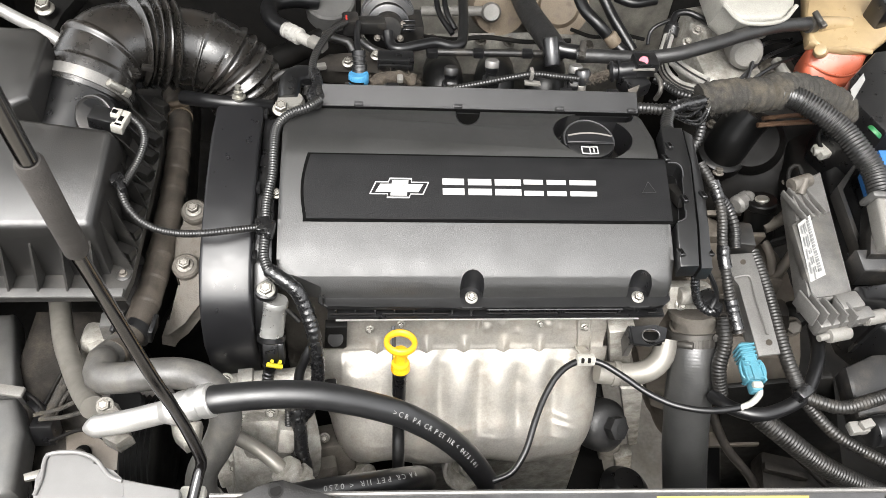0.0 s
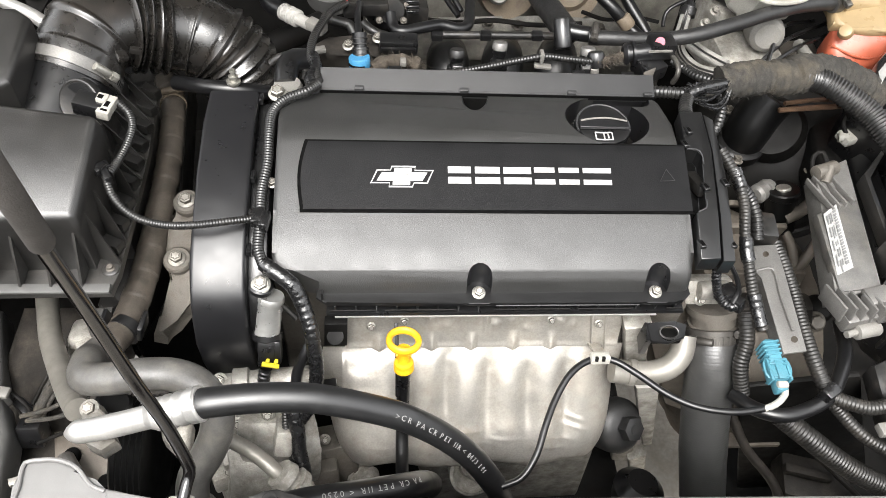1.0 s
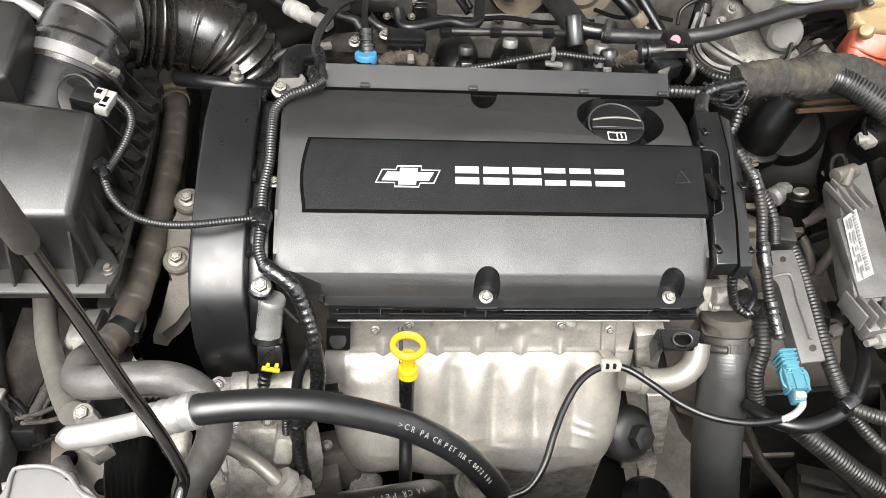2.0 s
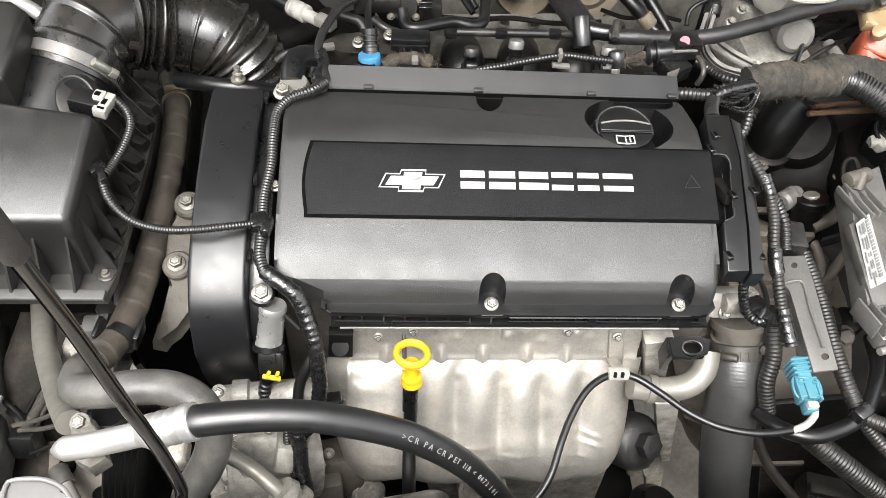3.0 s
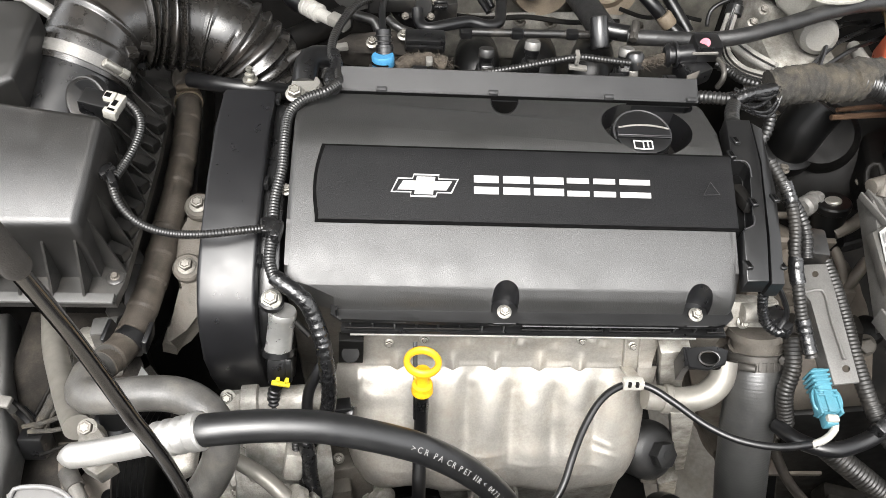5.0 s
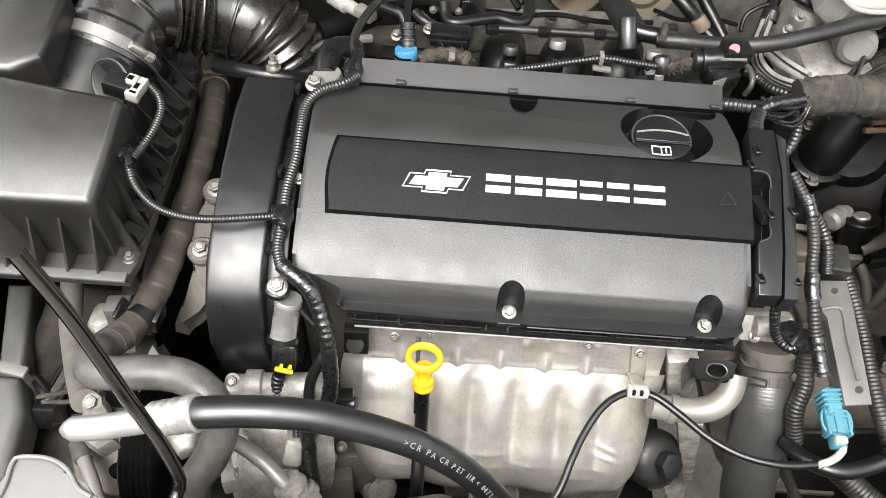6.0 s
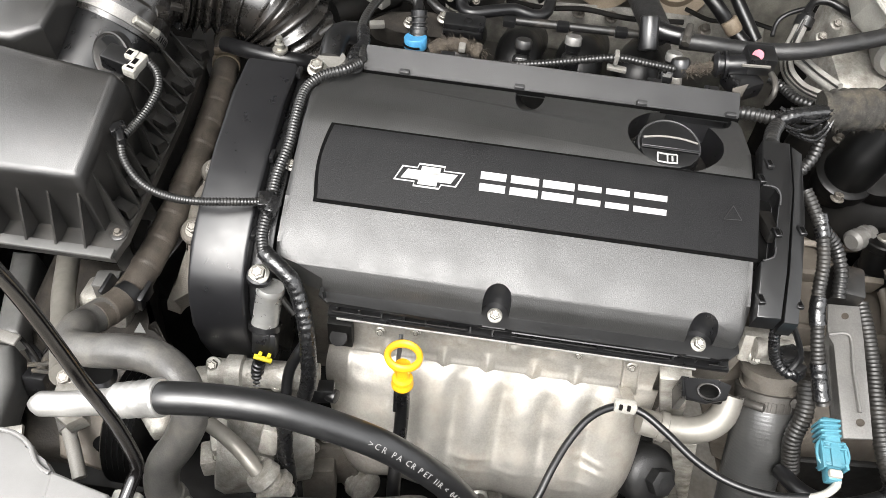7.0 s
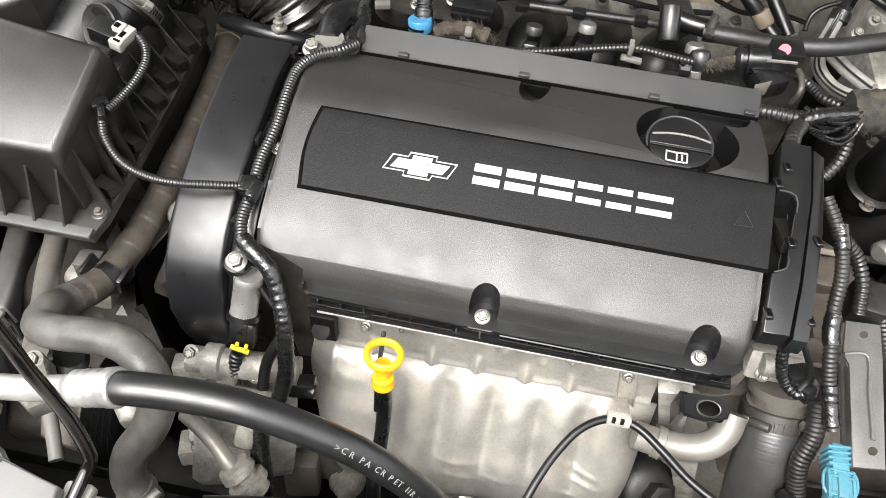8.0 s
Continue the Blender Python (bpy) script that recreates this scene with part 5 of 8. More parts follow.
part("port_block", bm, M_CAST, cm)
for q in ((-0.213, 0.412, 0.775), (-0.191, 0.411, 0.772), (-0.156, 0.408, 0.760)):
    screw(q, (0, -0.6, 0.8), 1.4, M_STEEL, cm)
hose("metal_pipe", [(-0.210, 0.368, 0.742), (-0.195, 0.360, 0.745), (-0.175, 0.348, 0.742), (-0.156, 0.333, 0.735), (-0.145, 0.326, 0.725)], 0.0072, M_PIPE, "pale grey metal refrigerant pipe", "pipe")
bm = bmesh.new()
lathe(bm, (-0.157, 0.335, 0.737), (-0.134, 0.323, 0.712), [(0, 0.008), (0.04, 0.014), (0.3, 0.016), (0.33, 0.0125), (0.5, 0.0125), (0.53, 0.0175), (0.75, 0.0175), (0.8, 0.013), (1, 0.013)], 26)
tagged(part("pipe_union", bm, M_CAST), "ribbed pale aluminium pipe union", "fitting")
bp = thing("belt_pulley", (-0.317, 0.412, 0.600), "black grooved belt pulley low at the front", "pulley")
bm = bmesh.new()
lathe(bm, (-0.336, 0.404, 0.620), (-0.296, 0.403, 0.620), [(0, 0.04)] + [(0.05 + 0.9 * k / 12, 0.066 if k % 2 else 0.062) for k in range(13)] + [(1, 0.03)], 40)
part("rim", bm, M_RUNNER, bp)

# second hose with print, lower front
H2 = [(-0.148, 0.280, 0.800), (-0.119, 0.288, 0.792), (-0.078, 0.295, 0.785), (-0.041, 0.307, 0.765), (-0.021, 0.322, 0.730), (-0.011, 0.335, 0.690)]
h2 = thing("air_hose_short", (-0.078, 0.300, 0.770), "black rubber hose with white print, lower front", "hose")
part("hose", tube(H2, 0.0125, 22), M_RUBBER, h2)

# refrigerant hose across the front
H1 = [(-0.205, 0.3255, 0.9015), (-0.196, 0.326, 0.9045), (-0.170, 0.329, 0.904), (-0.143, 0.331, 0.902), (-0.116, 0.332, 0.897), (-0.098, 0.332, 0.890), (-0.074, 0.332, 0.878), (-0.049, 0.331, 0.864), (-0.029, 0.330, 0.847), (-0.007, 0.328, 0.824), (0.015, 0.325, 0.794), (0.035, 0.321, 0.757), (0.055, 0.316, 0.709), (0.066, 0.311, 0.660)]
rh = thing("refrigerant_hose", (-0.098, 0.337, 0.880), "thick black rubber refrigerant hose with white print", "hose")
part("hose", tube(H1, 0.0116, 30, 0.005), M_HOSEGLOSS, rh)
bm = bmesh.new()
CR = [(0, 0.0088), (0.04, 0.0096), (0.14, 0.0112), (0.2, 0.0129), (0.28, 0.0129), (0.31, 0.0120), (0.36, 0.0120), (0.39, 0.0132), (0.47, 0.0132), (0.50, 0.0122), (0.56, 0.0122), (0.59, 0.0133), (0.67, 0.0133), (0.70, 0.0124), (0.77, 0.0124), (0.80, 0.0137), (0.97, 0.0139), (0.985, 0.0131), (1, 0.0126)]
lathe(bm, (-0.2400, 0.3240, 0.8870), (-0.1970, 0.3260, 0.9048), CR, 36)
part("crimp_sleeve", bm, M_ALU, rh, "bright ribbed aluminium crimp sleeve")
bm = tube([(-0.305, 0.320, 0.868), (-0.297, 0.321, 0.869), (-0.281, 0.322, 0.872), (-0.262, 0.323, 0.878), (-0.238, 0.324, 0.888)], lambda s: 0.0094 * min(1, (s / 0.010 + 0.05) ** 0.5), 26, 0.003)
part("end_pipe", bm, M_ALU, rh, "bright bare aluminium end pipe")


def printed(host, name, line_pts, r, text, start, size, up, flip=False, gap=1.0):
    """White letters laid one after another along a hose, on the side that faces up."""
    line = even(spline(line_pts), 0.001)
    pos = start
    bmw = bmesh.new()
    for ch in text:
        cu = bpy.data.curves.new("glyph", "FONT")
        cu.body, cu.size, cu.extrude, cu.resolution_u = ch, size, 0.00015, 2
        ob = bpy.data.objects.new("glyph", cu)
        scene.collection.objects.link(ob)
        bpy.context.view_layer.update()
        me = bpy.data.meshes.new_from_object(ob.evaluated_get(bpy.context.evaluated_depsgraph_get()))
        w = max([v.co.x for v in me.vertices], default=size * 0.3)
        i = min(len(line) - 3, int(pos / 0.001))
        d = (line[i + 2] - line[i]).normalized()
        if flip:
            d = -d
        n = Vector(up)
        n = (n - d * n.dot(d)).normalized()
        e = n.cross(d)
        m = Matrix((d, e, n)).transposed().to_4x4()
        m.translation = line[i] + n * (r + 0.0002) - e * size * 0.35
        me.transform(m)
        bmw.from_mesh(me)
        bpy.data.objects.remove(ob)
        bpy.data.meshes.remove(me)
        pos += (w + size * 0.22 * gap) * (1 if not flip else -1) if ch != " " else size * 0.42 * (1 if not flip else -1)
    return part(name, bmw, M_HPRINT, host, "white printed letters", flat=True)


printed(rh, "print", H1, 0.0116, ">CR PA CR PET IIR < 0473 1 01", 0.156, 0.0066, (-0.05, -0.46, 0.88), gap=1.25)
printed(h2, "print", H2, 0.0125, "PA CR PET IIR < 0250", 0.012 + 0.115, 0.0072, (0, -0.15, 1), True)

# bracket with nut on the end pipe, and the pipe that runs left
nb = thing("pipe_bracket", (-0.296, 0.345, 0.840), "pale cast pipe bracket with a flanged nut", "bracket")
bm = bmesh.new()
slab(bm, [(-0.313, 0.362, 0.835), (-0.305, 0.366, 0.835), (-0.294, 0.360, 0.835), (-0.287, 0.345, 0.840), (-0.273, 0.324, 0.845), (-0.284, 0.315, 0.845), (-0.297, 0.322, 0.845), (-0.306, 0.343, 0.840)], (0, 0, -0.02), 0.004)
part("clamp_block", bm, M_CAST, nb)
screw((-0.303, 0.356, 0.836), (0, -0.3, 1), 1.55, M_CAST, nb, "bolt")
hose("metal_pipe", [(-0.415, 0.544, 0.735), (-0.406, 0.514, 0.735), (-0.392, 0.477, 0.742), (-0.372, 0.440, 0.755), (-0.349, 0.403, 0.775), (-0.326, 0.372, 0.800)], 0.0112, M_PIPE, "pale grey metal pipe beside the filter box", "pipe", 22)
bm = bmesh.new()
slab(bm, [(-0.255, 0.357, 0.800), (-0.227, 0.358, 0.800), (-0.229, 0.342, 0.790), (-0.241, 0.336, 0.790), (-0.253, 0.348, 0.790)], (0, 0, -0.02), 0.004)
tagged(part("pipe_lug", bm, M_CAST), "pale cast lug under the crimped hose end", "bracket")

# bonnet stay with foam grip
st = thing("bonnet_stay", (-0.206, 0.256, 0.880), "bent black bonnet stay with grey foam grip", "rod")
bm = tube([(-0.212, 0.241, 0.868), (-0.208, 0.262, 0.876), (-0.205, 0.276, 0.882), (-0.203, 0.281, 0.886), (-0.205, 0.286, 0.896), (-0.213, 0.297, 0.928), (-0.219, 0.302, 0.955), (-0.223, 0.305, 0.968), (-0.228, 0.310, 0.985), (-0.239, 0.320, 1.045), (-0.242, 0.317, 1.115)], 0.0046, 14, 0.006)
part("rod", bm, M_ROD, st)
pA, pB = Vector((-0.241, 0.317, 1.112)), Vector((-0.232, 0.297, 1.207))
bm = bmesh.new()
lathe(bm, pA, pB, [(0, 0.0058), (0.03, 0.0070), (0.97, 0.0068), (1, 0.0056)], 22)
part("foam_grip", bm, M_FOAM, st, "grey foam grip sleeve")
bm = bmesh.new()
cyl(bm, pA, pA + (pB - pA) * 6.2, 0.0046, sides=14)
part("upper_rod", bm, M_ROD, st)
bm = bmesh.new()
box(bm, (-0.211, 0.260, 0.864), (0.02, 0.02, 0.012), (0, 0, 0), 0.003)
part("foot", bm, M_WHITE, st, "pale plastic hinge foot")

# small things in the left front corner
bm = bmesh.new()
slab(bm, [(-0.472, 0.437, 0.700), (-0.446, 0.437, 0.700), (-0.432, 0.402, 0.690), (-0.429, 0.340, 0.680), (-0.449, 0.329, 0.680)], (0, 0, -0.05), 0.01, 3)
tagged(part("washer_neck", bm, M_GREYPL), "dull grey plastic neck in the front corner", "panel")
bm = bmesh.new()
slab(bm, [(-0.524, 0.567, 0.660), (-0.496, 0.569, 0.660), (-0.464, 0.463, 0.665), (-0.490, 0.455, 0.665)], (0, 0, -0.05), 0.01, 3)
tagged(part("corner_duct", bm, M_GREYPL), "grey plastic duct in the front corner", "panel")
bm = bmesh.new()
box(bm, (-0.447, 0.437, 0.710), (0.03, 0.012, 0.006), (0, 0, -10), 0.002)
tagged(part("wire_clip", bm, M_PALE), "cream plastic wire clip", "clip")
bm = bmesh.new()
box(bm, (-0.421, 0.416, 0.660), (0.024, 0.024, 0.03), (-20, 0, 0), 0.003)
box(bm, (-0.430, 0.436, 0.670), (0.03, 0.012, 0.008), (0, 0, -40), 0.002)
tagged(part("wire_plug", bm, M_BLACK), "black wire plug low in the corner", "plug")
for pts in ([(-0.439, 0.443, 0.700), (-0.422, 0.431, 0.690), (-0.417, 0.421, 0.670)], [(-0.387, 0.498, 0.700), (-0.412, 0.474, 0.680), (-0.425, 0.441, 0.670)], [(-0.378, 0.513, 0.700), (-0.405, 0.458, 0.670), (-0.414, 0.420, 0.650)], [(-0.413, 0.402, 0.660), (-0.373, 0.405, 0.680), (-0.347, 0.392, 0.680)]):
    hose("thin_wire", pts, 0.0022, M_BODYDK, "thin dark wire in the front corner", "wire", 8, group="thin wires")
bm = bmesh.new()
box(bm, (-0.356, 0.486, 0.720), (0.05, 0.035, 0.04), (-15, 10, 0), 0.008)
box(bm, (-0.359, 0.471, 0.735), (0.016, 0.016, 0.016), (0, 0, 30), 0.003)
tagged(part("pump_housing", bm, M_CAST), "grimy cast housing beside the coolant hose", "engine part")
bm = bmesh.new()
slab(bm, [(-0.464, 0.561, 0.680), (-0.341, 0.547, 0.700), (-0.325, 0.482, 0.690), (-0.278, 0.461, 0.660), (-0.320, 0.371, 0.600), (-0.431, 0.355, 0.620), (-0.494, 0.478, 0.620)], (0, 0, -0.05), 0.01)
wal = thing("wheel_arch_liner", (-0.39, 0.45, 0.60), "dark dusty panel with holes low in the front corner", "panel")
part("panel", rough_up(bm, 0.002, 40), M_GRIME, wal)
bm = bmesh.new()
slab(bm, [(-0.410, 0.424, 0.640), (-0.345, 0.428, 0.640), (-0.318, 0.370, 0.632), (-0.340, 0.345, 0.628), (-0.385, 0.352, 0.630), (-0.402, 0.392, 0.636)], (0, 0, -0.012), 0.003)
part("skid_plate", rough_up(bm, 0.0010, 60), M_GEARBOX, wal, "brown filmed plate")
for hx, hy, hr in ((-0.384, 0.396, 0.0085), (-0.344, 0.367, 0.0075)):
    part("hole", lathe(bmesh.new(), (hx, hy, 0.634), (hx, hy, 0.6425), [(0, hr), (0.9, hr), (1, hr * 0.92)], 22), M_GAPSHADE, wal)
part("strut", tube([(-0.386, 0.388, 0.655), (-0.372, 0.370, 0.660), (-0.358, 0.350, 0.660), (-0.344, 0.326, 0.655)], 0.0070, 14), M_PALE, wal, "pale plastic strut")
part("strut_cuff", tube([(-0.384, 0.386, 0.656), (-0.378, 0.378, 0.659), (-0.371, 0.369, 0.660)], 0.0092, 14), M_GREYRUB, wal)
part("edge_rib", tube([(-0.330, 0.430, 0.648), (-0.322, 0.400, 0.645), (-0.318, 0.372, 0.640)], 0.0030, 8), M_PALE, wal)

tagged(part("wrapped_bundle", skin(bmesh.new(), even(spline([(-0.368, 0.497, 0.720), (-0.389, 0.477, 0.700), (-0.406, 0.450, 0.685), (-0.417, 0.422, 0.675)]), 0.003), lambda s: 0.0055 + 0.0015 * noise.noise((s * 150, 3, 1)), 12), M_FUZZ), "dusty cloth-wrapped wire bundle in the front corner", "wiring", "wiring looms")
for pts in ([(-0.377, 0.502, 0.720), (-0.398, 0.469, 0.700), (-0.413, 0.433, 0.680)], [(-0.362, 0.492, 0.720), (-0.381, 0.464, 0.695), (-0.403, 0.442, 0.680), (-0.413, 0.416, 0.670)], [(-0.429, 0.423, 0.680), (-0.398, 0.426, 0.690), (-0.374, 0.435, 0.700)], [(-0.422, 0.418, 0.680), (-0.391, 0.416, 0.690), (-0.365, 0.421, 0.700), (-0.355, 0.430, 0.710)]):
    hose("thin_wire", pts, 0.0024, M_FUZZ, "thin dusty wire in the front corner", "wire", 8, group="thin wires")
bm = bmesh.new()
lathe(bm, (-0.297, 0.371, 0.800), (-0.293, 0.374, 0.812), [(0, 0.014), (0.3, 0.016), (0.7, 0.016), (1, 0.012)], 26)
tagged(part("knurled_cap", bm, M_BLACK), "black knurled cap beside the pipe bracket", "cap")
bm = bmesh.new()
slab(bm, [(-0.415, 0.350, 0.700), (-0.396, 0.356, 0.700), (-0.393, 0.347, 0.700), (-0.412, 0.343, 0.700)], (0, 0, -0.006), 0.001)
tagged(part("metal_tab", bm, M_STEEL), "bare metal tab beside the shroud", "bracket")
bm = bmesh.new()
slab(bm, [(-0.355, 0.556, 0.740), (-0.338, 0.524, 0.735), (-0.328, 0.513, 0.735), (-0.334, 0.502, 0.735), (-0.348, 0.513, 0.735), (-0.359, 0.525, 0.735)], (0, 0, -0.02), 0.003)
tagged(part("hose_bracket", bm, M_DUSTY), "dusty black bracket between filter box and coolant hose", "bracket")

hk = thing("hose_clip", (-0.299, 0.455, 0.800), "black plastic saddle clip on the coolant hose", "clip")
for k in (-1, 1):
    part("jaw", box(bmesh.new(), (-0.3035 + k * 0.0165, 0.4600 - k * 0.001, 0.797), (0.0045, 0.022, 0.022), (0, k * 12, -8), 0.0012), M_BLACK, hk)
part("strap", band(((-0.3045, 0.4600, 0.7895), (-0.3085, 0.4500, 0.7910)), 0.0146, 0.010), M_BLACK, hk)
vb_ = thing("vacuum_box", (-0.330, 0.472, 0.775), "small grey plastic box with a clip under the filter", "valve")
part("shell", box(bmesh.new(), (-0.331, 0.474, 0.780), (0.024, 0.022, 0.020), (-12, 0, 6), 0.002), M_GREYRUB, vb_)
part("lid", box(bmesh.new(), (-0.331, 0.4735, 0.7915), (0.022, 0.019, 0.003), (-12, 0, 6), 0.001), M_GREYPL, vb_)
part("clip", box(bmesh.new(), (-0.3165, 0.473, 0.784), (0.005, 0.020, 0.022), (-12, 0, 6), 0.001), M_BLACK, vb_)
part("nipple", cyl(bmesh.new(), (-0.333, 0.462, 0.770), (-0.337, 0.448, 0.764), 0.0055, 0.0045, 14, 0.0006), M_STEEL, vb_)
bm = bmesh.new()
slab(bm, [(-0.303, 0.4535, 0.752), (-0.3055, 0.4435, 0.750), (-0.2945, 0.4445, 0.750)], (0, 0, -0.0015), 0)
tagged(part("warning_triangle", bm, M_PAPER), "small white triangular sticker deep in the bay", "label")

# small castings and taps low between compressor and manifold
dt = thing("drain_tap", (-0.077, 0.389, 0.560), "grimy brass-grey tap stub with ringed end", "fitting")
bm = bmesh.new()
lathe(bm, (-0.094, 0.395, 0.570), (-0.070, 0.376, 0.585), [(0, 0.014), (0.4, 0.014), (0.42, 0.018), (0.55, 0.018), (0.57, 0.015), (0.7, 0.015), (0.72, 0.018), (0.9, 0.018), (1, 0.012)], 24)
part("stub", bm, M_CAST, dt)
bm = bmesh.new()
box(bm, (-0.111, 0.406, 0.600), (0.05, 0.04, 0.06), (-20, 0, 10), 0.006)
box(bm, (-0.123, 0.379, 0.600), (0.035, 0.03, 0.05), (-20, 0, 10), 0.004)
tagged(part("pump_block", bm, M_CASTDK), "grimy cast block below the manifold", "engine part")
for q in ((-0.129, 0.395, 0.640), (-0.120, 0.407, 0.640)):
    screw(q, (0, -0.6, 0.8), 1.2, M_CAST, dt)

for nm, q, size, turn in (("mount_ear", (-0.220, 0.410, 0.745), (0.030, 0.02, 0.02), (-20, 0, 15)), ("mount_ear", (-0.185, 0.412, 0.752), (0.020, 0.018, 0.024), (-20, 0, 0)), ("valve_plate", (-0.160, 0.396, 0.725), (0.05, 0.008, 0.03), (-30, 0, 0)), ("rear_flat", (-0.193, 0.399, 0.720), (0.03, 0.02, 0.03), (-30, 10, 0)), ("lower_ear", (-0.218, 0.365, 0.660), (0.03, 0.03, 0.02), (-20, 0, 20))):
    part(nm, box(bmesh.new(), q, size, turn, 0.003), M_CAST, cm)
for q in ((-0.170, 0.391, 0.742), (-0.148, 0.385, 0.735), (-0.200, 0.388, 0.730), (-0.213, 0.362, 0.675), (-0.184, 0.367, 0.700)):
    screw(q, (0, -0.7, 0.7), 1.3, M_STEEL, cm)
pk = thing("sensor_plug", (-0.128, 0.393, 0.730), "small black sensor plug beside the manifold", "plug")
part("shell", box(bmesh.new(), (-0.116, 0.409, 0.755), (0.026, 0.016, 0.016), (-20, 0, 8), 0.002), M_BLACK, pk)
part("nose", cyl(bmesh.new(), (-0.110, 0.408, 0.755), (-0.100, 0.405, 0.757), 0.0065, bevel=0.001), M_BLACK, pk)


# ---- right side: sensor cable, plugs, brackets, looms ----
O2 = [(0.052, 0.313, 0.740), (0.071, 0.319, 0.745), (0.086, 0.337, 0.755), (0.097, 0.363, 0.765), (0.109, 0.387, 0.772), (0.126, 0.410, 0.780), (0.144, 0.422, 0.782), (0.158, 0.425, 0.782), (0.172, 0.421, 0.784), (0.193, 0.406, 0.783), (0.218, 0.384, 0.783), (0.244, 0.369, 0.785), (0.278, 0.362, 0.787), (0.313, 0.365, 0.788)]
oc = thing("sensor_cable", (0.162, 0.432, 0.770), "black oxygen sensor cable with white clip and tail", "cable")
part("sheath", tube(O2, 0.0035, 12, 0.005), M_RUBBER, oc)
part("tail", tube([(0.308, 0.364, 0.788), (0.321, 0.368, 0.790), (0.332, 0.377, 0.793), (0.332, 0.384, 0.796)], 0.0034, 10, 0.004), M_WHITE, oc, "white fabric tail of the cable")
bm = bmesh.new()
box(bm, (0.1645, 0.4625, 0.777), (0.016, 0.0026, 0.058), (-15, -9, 0), 0.001)
for x in (0.1575, 0.1715):
    box(bm, (x, 0.4610, 0.777), (0.0018, 0.0036, 0.056), (-15, -9, 0), 0.0006)
box(bm, (0.1635, 0.4430, 0.7665), (0.012, 0.036, 0.0026), (-37, 0, 0), 0.001)
part("strap", bm, M_SHIELD, oc, "pale metal strap")
bm = bmesh.new()
box(bm, (0.157, 0.424, 0.785), (0.020, 0.010, 0.010), (-20, 0, 0), 0.002)
clipw = part("clip", bm, M_WHITE, oc, "white plastic cable clip")
bm = bmesh.new()
box(bm, (0.152, 0.420, 0.790), (0.003, 0.003, 0.005), (-20, 0, 0), 0.0004)
box(bm, (0.159, 0.420, 0.790), (0.003, 0.003, 0.005), (-20, 0, 0), 0.0004)
part("slot", bm, M_DEEP, clipw)

bc = thing("blue_plug", (0.340, 0.415, 0.780), "sky blue ribbed plastic cable plug", "plug")
pa, pb = Vector((0.331, 0.436, 0.797)), Vector((0.329, 0.381, 0.792))
dd = (pb - pa).normalized()
ang = math.degrees(math.atan2(dd.y, dd.x)) + 90
for s, w, h, ln, nm in ((0.30, 0.014, 0.015, 0.028, "rear_shell"), (0.66, 0.0175, 0.017, 0.020, "front_shell"), (0.90, 0.012, 0.013, 0.016, "nose")):
    bm = bmesh.new()
    box(bm, pa.lerp(pb, s), (w, ln, h), (0, 0, ang), 0.0025)
    part(nm, bm, M_BLUE, bc)
for s in (0.12, 0.2, 0.28, 0.36):
    bm = bmesh.new()
    box(bm, pa.lerp(pb, s), (0.0225 - 0.014 * abs(s - 0.2), 0.0022, 0.018), (0, 0, ang + 8), 0.0006)
    part("rib", bm, M_BLUE, bc)
for k in (-1, 1):
    bm = bmesh.new()
    box(bm, pa.lerp(pb, 0.66) + Vector((k * 0.0095, 0, 0.003)), (0.0026, 0.024, 0.012), (0, 0, ang), 0.0006)
    part("latch", bm, M_BLUE, bc)
for k in (-1, 1):
    part("guard_loop", tube([pa.lerp(pb, 0.42) + Vector((k * 0.009, 0, 0.004)), pa.lerp(pb, 0.50) + Vector((k * 0.0125, 0, 0.005)), pa.lerp(pb, 0.72) + Vector((k * 0.0130, 0, 0.005)), pa.lerp(pb, 0.82) + Vector((k * 0.0085, 0, 0.004))], 0.0013, 8, 0.003), M_BLUE, bc)
for s_ in (0.48, 0.56, 0.80):
    part("rib", box(bmesh.new(), pa.lerp(pb, s_) + Vector((0, 0, 0.0012)), (0.0190, 0.0018, 0.0175), (0, 0, ang), 0.0005, 1), M_BLUE, bc)
bm = bmesh.new()
box(bm, pa.lerp(pb, 0.66) + Vector((0, 0, 0.0090)), (0.0075, 0.022, 0.003), (0, 0, ang), 0.0008)
part("lever", bm, M_BLUE, bc)
bm = bmesh.new()
box(bm, (0.329, 0.384, 0.797), (0.011, 0.007, 0.010), (0, 0, ang), 0.0018)
part("white_end", bm, M_WHITE, bc)

# pressed steel bracket
sb = thing("steel_bracket", (0.358, 0.482, 0.800), "grey pressed steel bracket with holes and a bead", "bracket")
bm = bmesh.new()
slab(bm, [(0.343, 0.546, 0.810), (0.373, 0.548, 0.810), (0.371, 0.514, 0.809), (0.363, 0.417, 0.806), (0.337, 0.414, 0.806), (0.343, 0.503, 0.809), (0.338, 0.513, 0.809)], (0, 0, -0.003), 0.0008)
plate = part("plate", bm, M_BRACKET, sb)
carve(plate, [cyl(bmesh.new(), (0.364, 0.542, 0.800), (0.350, 0.527, 0.820), 0.0032, 0.0032, 16), cyl(bmesh.new(), (0.361, 0.436, 0.796), (0.348, 0.425, 0.816), 0.0034, 0.0034, 16)])
part("bead", tube([(0.338, 0.512, 0.810), (0.357, 0.515, 0.810), (0.356, 0.480, 0.809), (0.355, 0.439, 0.808)], 0.0018, 8, 0.004), M_BRACKET, sb)
bm = bmesh.new()
